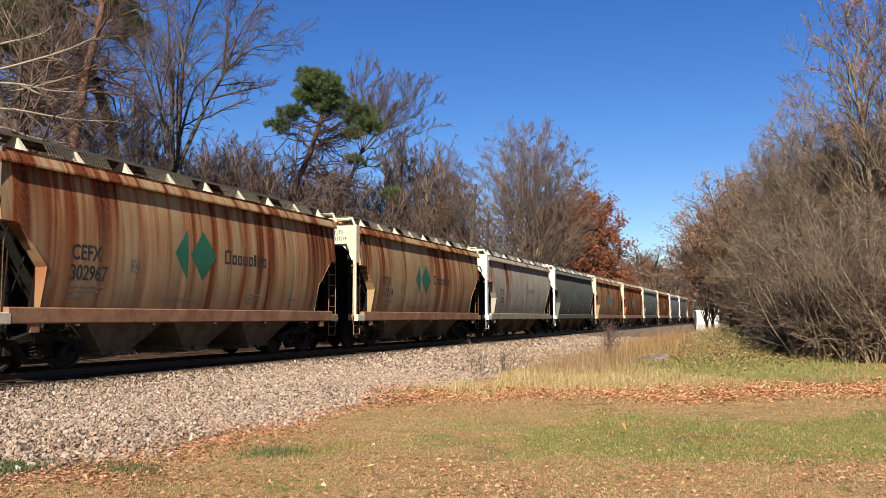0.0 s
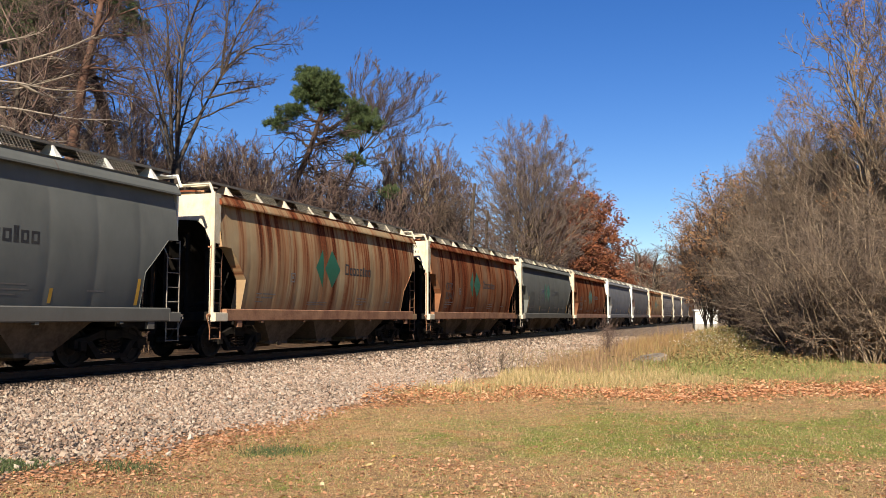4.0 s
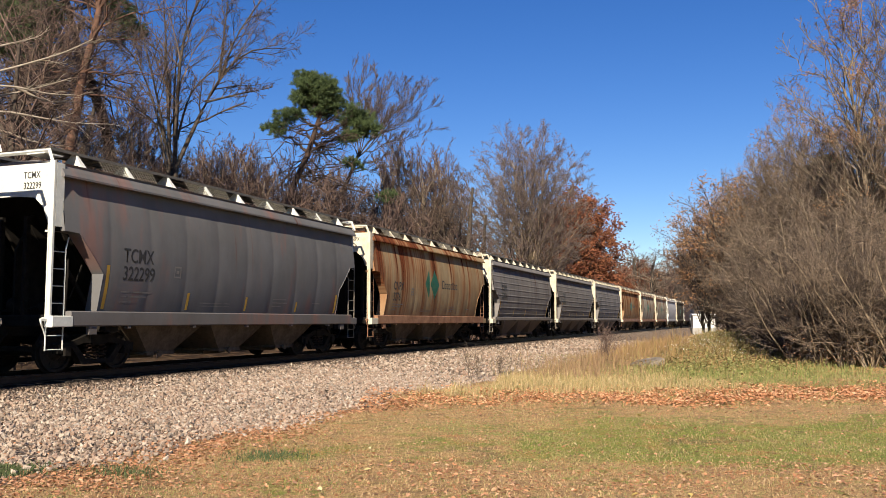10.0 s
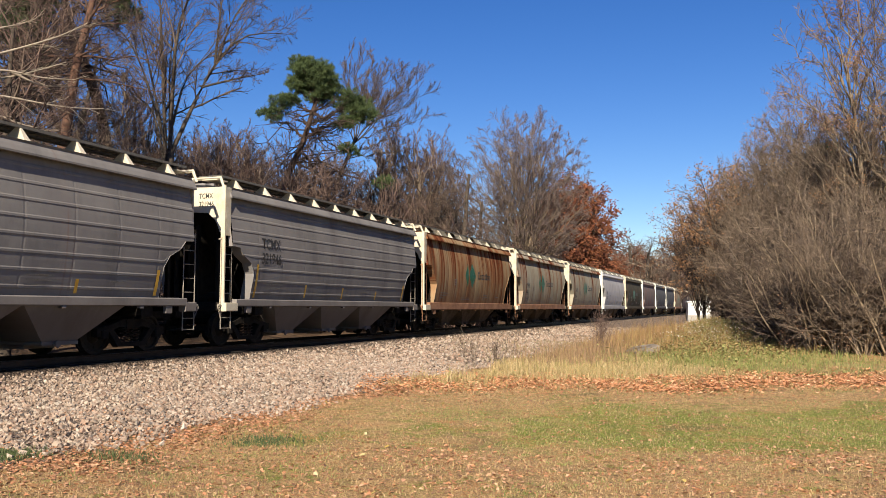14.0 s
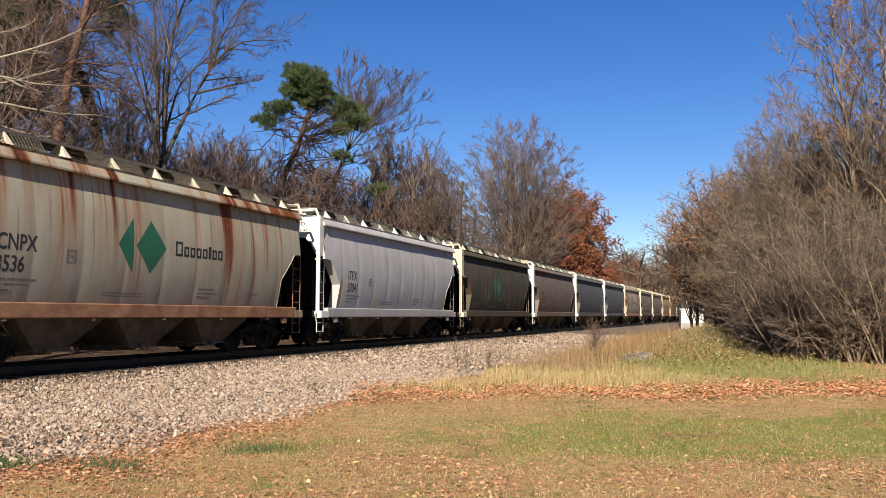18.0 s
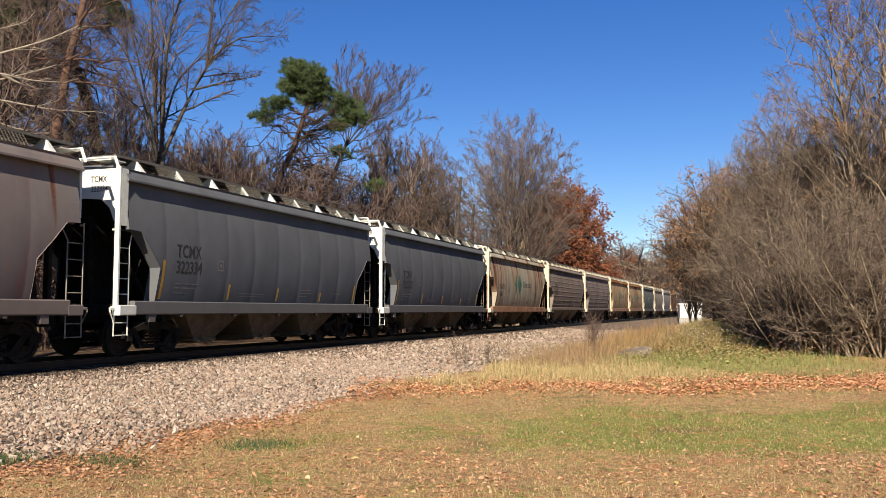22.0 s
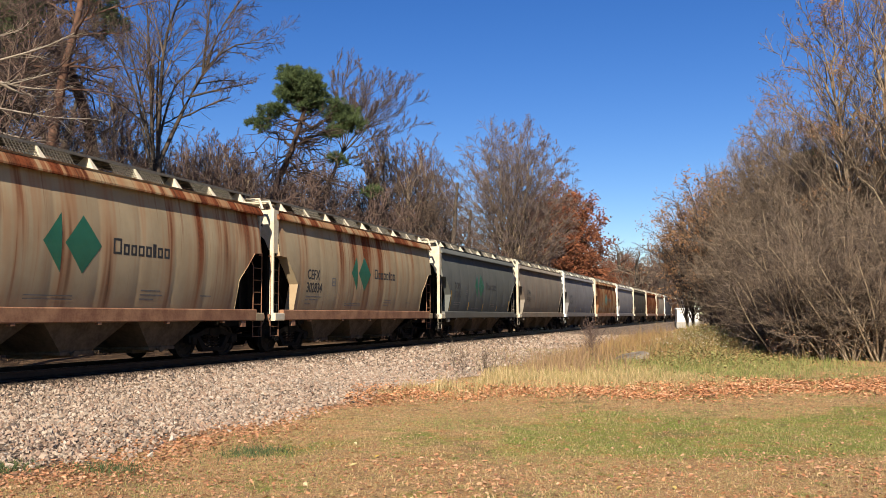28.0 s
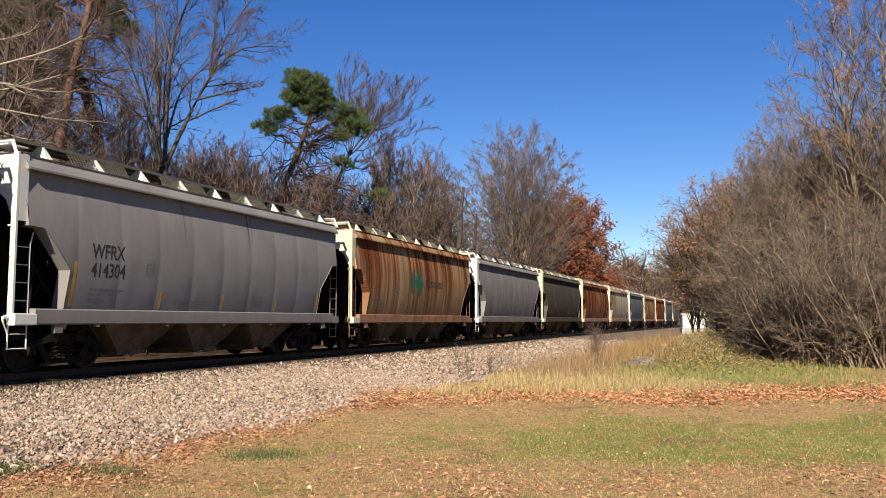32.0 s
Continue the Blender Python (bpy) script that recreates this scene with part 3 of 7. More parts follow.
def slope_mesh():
    """Sloping end sheet of the hopper with its stiffeners, its shade coloured black."""
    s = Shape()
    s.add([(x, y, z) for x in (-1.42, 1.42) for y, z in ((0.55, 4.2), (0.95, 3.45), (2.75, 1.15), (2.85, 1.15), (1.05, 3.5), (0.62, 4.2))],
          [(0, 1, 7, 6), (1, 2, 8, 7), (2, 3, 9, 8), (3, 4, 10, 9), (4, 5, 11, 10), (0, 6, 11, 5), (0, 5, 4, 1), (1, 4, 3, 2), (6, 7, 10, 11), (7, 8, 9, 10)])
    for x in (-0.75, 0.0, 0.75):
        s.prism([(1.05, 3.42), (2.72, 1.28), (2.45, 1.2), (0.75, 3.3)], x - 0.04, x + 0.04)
    return s.mesh("slope_sheet", STEEL_AND_SHADE)


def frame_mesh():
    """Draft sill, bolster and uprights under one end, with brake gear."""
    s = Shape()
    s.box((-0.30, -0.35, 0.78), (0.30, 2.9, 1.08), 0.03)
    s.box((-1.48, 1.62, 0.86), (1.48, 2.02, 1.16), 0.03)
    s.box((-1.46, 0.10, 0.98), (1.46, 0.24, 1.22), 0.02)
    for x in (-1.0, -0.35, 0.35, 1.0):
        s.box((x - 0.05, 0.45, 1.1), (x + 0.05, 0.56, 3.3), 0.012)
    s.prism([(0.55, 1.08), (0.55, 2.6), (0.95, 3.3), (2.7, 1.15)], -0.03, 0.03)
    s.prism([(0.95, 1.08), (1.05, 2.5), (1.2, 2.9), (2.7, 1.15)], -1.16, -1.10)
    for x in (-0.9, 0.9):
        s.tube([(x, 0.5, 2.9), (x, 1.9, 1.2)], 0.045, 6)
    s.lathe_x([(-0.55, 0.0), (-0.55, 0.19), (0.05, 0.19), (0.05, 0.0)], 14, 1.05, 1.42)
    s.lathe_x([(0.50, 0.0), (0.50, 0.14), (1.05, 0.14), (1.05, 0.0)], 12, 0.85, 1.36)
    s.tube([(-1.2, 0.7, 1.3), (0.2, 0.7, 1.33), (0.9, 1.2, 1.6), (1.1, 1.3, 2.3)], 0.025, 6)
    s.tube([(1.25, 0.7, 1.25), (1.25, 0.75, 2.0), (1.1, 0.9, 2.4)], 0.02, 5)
    return s.mesh("end_frame", STEEL_AND_SHADE)


def post_mesh():
    """Corner post with its flange, from the sill to the roof."""
    s = Shape()
    s.box((1.40, POST_0 - 0.03, 1.0), (1.53, POST_0 + 0.04, EAVE_HI + 0.02), 0.012)
    s.box((1.47, POST_0 + 0.04, 3.0), (1.53, BODY_0 + 0.02, EAVE_HI - 0.02))
    s.box((1.40, POST_0 - 0.02, 0.97), (1.62, 0.56, 1.20), 0.02)
    return s.mesh("corner_post", WHITE_TRIM)


def rear_post_mesh():
    """Narrow return of the side sheet at the rear end."""
    return Shape().box((1.34, BODY_0 - 0.04, 2.9), (1.40, BODY_0 + 0.02, EAVE_HI - 0.02), 0.01).mesh("corner_post", WHITE_TRIM)


def sill_end_mesh():
    return Shape().box((1.40, POST_0 + 0.10, 0.97), (1.62, 0.56, 1.20), 0.02).mesh("sill_end", WHITE_TRIM)


def ladder_mesh():
    """Side ladder with stirrup step."""
    s = Shape()
    x = 1.45
    s.tube([(x, 0.02, 0.50), (x, 0.02, 2.95)], 0.015, 5)
    s.tube([(x, 0.47, 0.50), (x, 0.47, 2.55), (x - 0.05, 0.60, 2.82)], 0.015, 5)
    for z in (0.52, 0.80, 1.12, 1.45, 1.80, 2.15, 2.50):
        s.tube([(x, 0.0, z), (x, 0.49, z)], 0.011, 4)
    for z in (1.15, 2.9):
        s.box((1.36, 0.0, z - 0.02), (x, 0.05, z + 0.02))
    s.tube([(x, -0.12, 1.14), (x + 0.02, -0.12, 1.05), (x, 0.02, 0.80)], 0.02, 5)
    s.box((x - 0.01, -0.1, 1.09), (x + 0.03, 0.16, 1.15), 0.01)
    return s.mesh("ladder", WHITE_TRIM)


def hoop_mesh():
    """Bent tube handrail over the roof end."""
    s = Shape()
    z = EAVE_HI + 0.25
    for a, b in (((1.47, EAVE_HI - 0.06), (1.34, z)), ((1.37, z - 0.02), (-1.37, z - 0.02)), ((-1.34, z), (-1.47, EAVE_HI - 0.06))):
        s.tube([(a[0], POST_0, a[1]), (b[0], POST_0, b[1])], 0.042, 4)
    for x in (-1.0, 1.0):
        s.box((x - 0.24, POST_0 - 0.02, z - 0.07), (x + 0.24, BODY_0 + 0.25, z - 0.04))
    return s.mesh("roof_handrail", WHITE_TRIM)


def bay_mesh(wide):
    """One hopper bay: sheets that slope in to the outlet gate."""
    s = Shape()
    top, bot, z0, z1 = 1.42, 0.45, 1.12, 0.34
    w0, w1 = wide, 1.02
    v = [(-w0, -top, z0), (w0, -top, z0), (w0, top, z0), (-w0, top, z0), (-w1, -bot, z1), (w1, -bot, z1), (w1, bot, z1), (-w1, bot, z1)]
    s.add(v, [(0, 1, 5, 4), (1, 2, 6, 5), (2, 3, 7, 6), (3, 0, 4, 7), (4, 5, 6, 7)])
    s.box((-1.06, -0.50, 0.28), (1.06, 0.50, 0.36), 0.02)
    s.box((-0.5, -0.42, 0.20), (0.5, 0.42, 0.29), 0.02)
    s.tube([(-1.15, -0.2, 0.31), (1.18, -0.2, 0.31)], 0.035, 7)
    s.lathe_x([(1.16, 0.0), (1.16, 0.075), (1.21, 0.075), (1.21, 0.0)], 8, -0.2, 0.31)
    return s.mesh("hopper_bay", GREY)


def coupler_mesh():
    s = Shape()
    s.box((-0.10, -0.62, 0.76), (0.10, 0.1, 0.96), 0.03)
    s.box((-0.17, -0.70, 0.72), (0.17, -0.45, 1.0), 0.05)
    s.tube([(0.35, 0.1, 0.85), (0.37, -0.25, 0.5), (0.25, -0.55, 0.45)], 0.03, 6)
    return s.mesh("coupler", STEEL_AND_SHADE)


def wheelset_mesh():
    s = Shape()
    r = WHEEL_R
    for q in (-1, 1):
        prof = [(0.0, 0.10), (0.66, 0.10), (0.66, 0.17), (0.70, 0.19), (0.715, r - 0.09), (0.682, r - 0.07), (0.682, r + 0.026), (0.715, r + 0.02), (0.735, r),
                (0.82, r - 0.006), (0.82, r - 0.07), (0.775, r - 0.09), (0.77, 0.20), (0.82, 0.15), (0.86, 0.10), (1.05, 0.09), (1.05, 0.0)]
        s.lathe_x([(q * x, a) for x, a in prof], 16)
        for k in range(6):
            a = k * math.pi / 3
            y, z = 0.29 * math.cos(a), 0.29 * math.sin(a)
            x0, x1 = sorted((q * 0.765, q * 0.79))
            s.box((x0, y - 0.03, z - 0.03), (x1, y + 0.03, z + 0.03))
    return s.mesh("wheelset", WHEEL_STEEL)


def side_frame_mesh(q):
    """Cast side frame of a truck: arched top, window for the springs, pedestals at the ends."""
    s = Shape()
    x0, x1 = sorted((q * 0.93, q * 1.10))
    s.prism([(-1.12, 0.60), (-0.75, 0.66), (-0.30, 0.80), (0.30, 0.80), (0.75, 0.66), (1.12, 0.60), (1.12, 0.42), (1.02, 0.42), (1.02, 0.55), (0.76, 0.53),
             (0.42, 0.62), (-0.42, 0.62), (-0.76, 0.53), (-1.02, 0.55), (-1.02, 0.42), (-1.12, 0.42)], x0, x1)
    s.prism([(-0.76, 0.53), (-0.60, 0.56), (-0.34, 0.27), (0.34, 0.27), (0.60, 0.56), (0.76, 0.53), (0.46, 0.17), (-0.46, 0.17)], x0, x1)
    for y in (-0.889, 0.889):
        s.box((min(q * 0.98, q * 1.14), y - 0.10, 0.36), (max(q * 0.98, q * 1.14), y + 0.10, 0.56), 0.02)
    return s.mesh("side_frame", STEEL_AND_SHADE)


def spring_mesh():
    s = Shape()
    for y in (0.0,):
        pts = [(0.085 * math.cos(a), y + 0.085 * math.sin(a), 0.27 + 0.32 * a / 25.2) for a in np.linspace(0, 25.2, 20)]
        s.tube(pts, 0.017, 3)
    return s.mesh("spring", RAIL_STEEL)


def bolster_mesh():
    s = Shape()
    s.box((-1.12, -0.22, 0.58), (1.12, 0.22, 0.80), 0.04)
    s.box((-0.8, -1.35, 0.44), (0.8, -1.25, 0.56), 0.02)
    s.box((-0.8, 1.25, 0.44), (0.8, 1.35, 0.56), 0.02)
    for x in (-0.72, 0.72):
        s.box((x - 0.05, -1.40, 0.30), (x + 0.05, -1.34, 0.62))
        s.box((x - 0.05, 1.34, 0.30), (x + 0.05, 1.40, 0.62))
    return s.mesh("bolster", STEEL_AND_SHADE)


MESHES = {}


def build_wagon_meshes():
    for ribbed in (False, True):
        right = side_mesh(ribbed)
        MESHES["side", ribbed] = (right, flipped(right))
        sill = sill_mesh(ribbed)
        MESHES["sill", ribbed] = (sill, flipped(sill))
        MESHES["bay", ribbed] = bay_mesh(1.52 if ribbed else 1.40)
    for key, make in (("eave", eave_mesh), ("board", board_mesh), ("bracket", bracket_mesh), ("netting", netting_mesh), ("post", post_mesh), ("rear_post", rear_post_mesh), ("sill_end", sill_end_mesh), ("ladder", ladder_mesh)):
        me = make()
        MESHES[key] = (me, flipped(me))
    for key, make in (("roof", roof_mesh), ("hatch", hatch_mesh), ("end", end_panel_mesh), ("slope", slope_mesh), ("frame", frame_mesh), ("hoop", hoop_mesh),
                      ("coupler", coupler_mesh), ("wheelset", wheelset_mesh), ("spring", spring_mesh), ("bolster", bolster_mesh)):
        MESHES[key] = make()
    MESHES["side_frame"] = (side_frame_mesh(1), side_frame_mesh(-1))


def coated(me, mat):
    """The mesh in another paint; each pair is made once."""
    key = (me.name, mat.name)
    if key not in MESHES:
        c = me.copy()
        c.materials[0] = mat
        MESHES[key] = c
    return MESHES[key]


build_wagon_meshes()
TURNED = pose(0, BODY_0 + BODY_1, 0, 0, 0, 180)


def words_mesh(text, height, mat, y0=None, z0=0.0, proud=0.003):
    """Lettering as a thin mesh. With y0 and z0 it starts there and follows the side sheet that faces +x; else it lies flat."""
    key = ("words", text, height, mat.name, y0, z0)
    if key not in MESHES:
        cu = bpy.data.curves.new("lettering", "FONT")
        cu.body, cu.size, cu.extrude, cu.resolution_u = text, height / 0.70, 0.0, 3
        cu.offset = 0.006 * height / 0.3
        ob = bpy.data.objects.new("lettering", cu)
        me = bpy.data.meshes.new_from_object(ob)
        bpy.data.objects.remove(ob)
        me.materials.clear()
        me.materials.append(mat)
        for v in me.vertices:
            a, b = v.co.x * 0.80, v.co.y
            v.co = (a, b, 0) if y0 is None else (sheet_x(y0 + a, z0 + b) + proud, y0 + a, z0 + b)
        MESHES[key] = me
    return MESHES[key]


def bars_mesh(bars, mat, key, proud=0.003):
    """Plain bars (y, z, length, height) for writing too small to read."""
    key = ("bars", key, mat.name, proud)
    if key not in MESHES:
        s = Shape()
        cut = [(y, z + h * i / n, w, h / n) for y, z, w, h in bars for n in (1 + int(h / 0.07),) for i in range(n)]
        for y, z, w, h in cut:
            s.add([(sheet_x(p, q) + proud, p, q) for p, q in ((y, z), (y + w, z), (y + w, z + h), (y, z + h))], [(0, 1, 2, 3)])
        MESHES[key] = mesh_of("small_print", s.v, s.f, mat)
    return MESHES[key]


def flat_mark(name, polygons, mat, y0, z0, depth=0.003):
    s = Shape()
    for poly in polygons:
        s.add([(sheet_x(y0 + p, z0 + q) + depth, y0 + p, z0 + q) for p, q in poly], [tuple(range(len(poly)))])
    return mesh_of(name, s.v, s.f, mat)


def emblem_meshes(mat, key):
    """A half lozenge and a whole lozenge, each cut in rows so that it follows the bulge."""
    if ("emblem", key) not in MESHES:
        half, h = 0.53, 0.62

        def rows(left, right):
            out = []
            for k in range(-6, 6):
                a, b = k / 6, (k + 1) / 6
                wa, wb = 1 - abs(a), 1 - abs(b)
                out.append([(left * wa, h * a), (right * wa, h * a), (right * wb, h * b), (left * wb, h * b)])
            return out
        one = flat_mark("half_lozenge", rows(-0.50, 0.0), mat, 5.74, 2.64)
        two = flat_mark("lozenge", rows(-half, half), mat, 6.36, 2.64)
        MESHES["emblem", key] = (one, two)
    return MESHES["emblem", key]


def brand_meshes(mat):
    """Plain hollow blocks where the owner's name stands, each a mesh of its own."""
    if ("brand", mat.name) not in MESHES:
        made, y, e = [], 0.0, 0.055
        for w, h, gap in ((0.27, 0.36, 0.06), (0.19, 0.25, 0.06), (0.19, 0.25, 0.06), (0.20, 0.25, 0.06), (0.20, 0.25, 0.05), (0.12, 0.32, 0.05), (0.19, 0.25, 0.06), (0.20, 0.25, 0)):
            ring = [[(y, 0), (y + w, 0), (y + w - e, e), (y + e, e)], [(y + w, 0), (y + w, h), (y + w - e, h - e), (y + w - e, e)],
                    [(y + w, h), (y, h), (y + e, h - e), (y + w - e, h - e)], [(y, h), (y, 0), (y + e, e), (y + e, h - e)]]
            made.append(flat_mark("name_block", ring, mat, 7.26, 2.50))
            y += w + gap
        MESHES["brand", mat.name] = made
    return MESHES["brand", mat.name]


def scrawl_mesh(mat, seed, y0, z0, w, h, strokes):
    """Sprayed strokes that spell nothing."""
    rng = random.Random(seed)
    s = Shape()
    for k in range(strokes):
        p = [y0 + w * (k + rng.random()) / strokes, z0 + rng.random() * h]
        ang = rng.uniform(0, 6.28)
        last = None
        for j in range(9):
            ang += rng.uniform(-1.1, 1.1)
            nx = [p[0] + 0.11 * math.cos(ang), min(z0 + h, max(z0, p[1] + 0.13 * math.sin(ang)))]
            dy, dz = nx[0] - p[0], nx[1] - p[1]
            n = math.hypot(dy, dz) or 1
            oy, oz = -dz / n * 0.014, dy / n * 0.014
            q = [(p[0] + oy, p[1] + oz), (nx[0] + oy, nx[1] + oz), (nx[0] - oy, nx[1] - oz), (p[0] - oy, p[1] - oz)]
            d = 0.004 + 0.0003 * j
            s.add([(sheet_x(a, b) + d, a, b) for a, b in q], [(0, 1, 2, 3)])
            p = nx
    return mesh_of("sprayed_scrawl", s.v, s.f, mat)


def build_wagon(paint, trim, mark, number, look_label, ribbed=False, emblem=None, sill=None, yellow=False, extra=None, eave=None):
    """One covered hopper wagon; its front coupler end lies at local y = 0 and it runs towards -y."""
    car = new("covered_hopper_wagon")
    tagged(car, look_label, "hopper wagon", "wagons of the freight train")
    sill = sill or paint
    for k in (0, 1):
        part("side_sheet", coated(MESHES["side", ribbed][k], paint), car)
        part("side_sill", coated(MESHES["sill", ribbed][k], sill), car)
        part("eave_plate", coated(MESHES["eave"][k], eave or paint), car)
        part("running_board", MESHES["board"][k], car, "dark steel grating")
        for j in range(9):
            b = part("bracket", coated(MESHES["bracket"][k], trim), car)
            b.location = (0, BODY_0 + 0.62 + j * 1.485, 0)
            if j < 8 and not ribbed:
                b = part("netting", MESHES["netting"][k], car)
                b.location = (0, BODY_0 + 0.62 + j * 1.485 + (0.0 if j % 2 else 0.5), 0)
        for e in (0, 1):
            for key, name in (("rear_post", "corner_post"), ("sill_end", "sill_end"), ("ladder", "ladder")) if e else (("post", "corner_post"), ("ladder", "ladder")):
                # the far end is the near end turned round
                coat = paint if e else trim
                if key == "ladder":
                    coat = RUST_TRIM if sill is RUST_TRIM else DULL_SHADED_TRIM if e or trim is CREAM_TRIM else trim
                ob = part(name, coated(MESHES[key][k], coat), car)
                if e:
                    ob.matrix_basis = TURNED
    part("roof", coated(MESHES["roof"], paint), car)
    part("hatch_cover", coated(MESHES["hatch"], paint), car)
    for e in (0, 1):
        for key, name, mat in (("end", "end_panel", trim), ("slope", "slope_sheet", STEEL_AND_SHADE), ("frame", "end_frame", STEEL_AND_SHADE),
                               ("hoop", "roof_handrail", trim), ("coupler", "coupler", STEEL_AND_SHADE)):
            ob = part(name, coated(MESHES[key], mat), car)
            if e:
                ob.matrix_basis = TURNED
    for j in range(3):
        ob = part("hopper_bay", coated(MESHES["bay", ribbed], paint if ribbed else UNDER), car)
        ob.location = (0, BODY_0 + 6.57 + (j - 1) * 2.86, 0)
    for e in (0, 1):
        truck = part("truck", MESHES["bolster"], car)
        truck.location = (0, 1.85 if not e else BODY_0 + BODY_1 - 1.85, 0)
        for k in (0, 1):
            part("side_frame", MESHES["side_frame"][k], truck)
            for y in (-0.22, 0.0, 0.22):
                sp = part("spring", MESHES["spring"], truck)
                sp.location = (1.015 if not k else -1.015, y, 0)
        for w in (-1, 1):
            ws = part("wheelset", MESHES["wheelset"], truck)
            ws.location = (0, 0.889 * w, WHEEL_R)
    # lettering on the side and the end
    if mark:
        high, low = (2.74, 2.32) if ribbed else (2.40, 2.00) if mark in ("TCMX", "WFRX") else (2.30, 1.88)
        for text, z in ((mark, high), (number, low)):
            part("lettering", words_mesh(text, 0.31, BLACK_MARK, 1.72 if ribbed else 2.0, z, 0.016 if ribbed else 0.003), car, "black stencilled wagon mark")
        for text, z in ((mark, 4.02), (number, 3.80)):
            part("lettering", words_mesh(text, 0.14, BLACK_MARK), car).matrix_basis = pose(0.62, BODY_0 - 0.165, z, 90, 0, 0)
    part("small_print", bars_mesh([(2.02, 1.72, 0.28, 0.035), (2.34, 1.72, 0.7, 0.035), (2.02, 1.62, 0.2, 0.035), (2.28, 1.62, 0.6, 0.035), (2.02, 1.50, 0.4, 0.035)], FAINT_MARK, "a", 0.016 if ribbed else 0.003), car)["kind"] = "stuff"
    part("small_print", bars_mesh([(4.9, 1.53, 1.3, 0.025), (4.9, 1.46, 1.3, 0.02), (8.3, 1.70, 0.7, 0.03), (8.3, 1.60, 0.8, 0.03), (8.3, 1.50, 0.5, 0.03), (10.6, 1.62, 0.5, 0.03)], FAINT_MARK, "b", 0.016 if ribbed else 0.003), car)["kind"] = "stuff"
    if not ribbed:
        part("placard", bars_mesh([(3.75, 2.12, 0.26, 0.04), (3.75, 2.36, 0.26, 0.04), (3.75, 2.16, 0.04, 0.2), (3.97, 2.16, 0.04, 0.2), (3.83, 2.22, 0.1, 0.08)], FAINT_MARK, "c"), car)
    if emblem:
        one, two = emblem_meshes(emblem, emblem.name)
        part("half_lozenge", one, car)
        part("lozenge", two, car)
        for me in brand_meshes(FAINT_MARK if emblem is GREY_MARK else BLACK_MARK):
            part("name_block", me, car)
    if yellow:
        for k, strip in enumerate(((1.50, 1.35, 0.10, 0.95), (4.35, 1.36, 0.09, 0.42), (6.9, 1.36, 0.09, 0.38), (12.1, 1.35, 0.10, 0.6), (9.6, 1.36, 0.09, 0.3))):
            part("reflector_strip", bars_mesh([strip], YELLOW_MARK, ("y", k), 0.016 if ribbed else 0.003), car, "yellow reflective strip")
    if extra:
        for seed, y0, z0, w, h, n, mat in extra:
            part("sprayed_scrawl", scrawl_mesh(mat, seed, y0, z0, w, h, n), car)
    return car


G = GREEN_MARK
RUSTY = "tan hopper wagon heavily streaked with rust, green lozenge emblem"
PLAIN_GREY = "smooth slate-grey hopper wagon with white ladders, on the track"
RIB = "grey hopper wagon with horizontal pressed ribs, on the track"
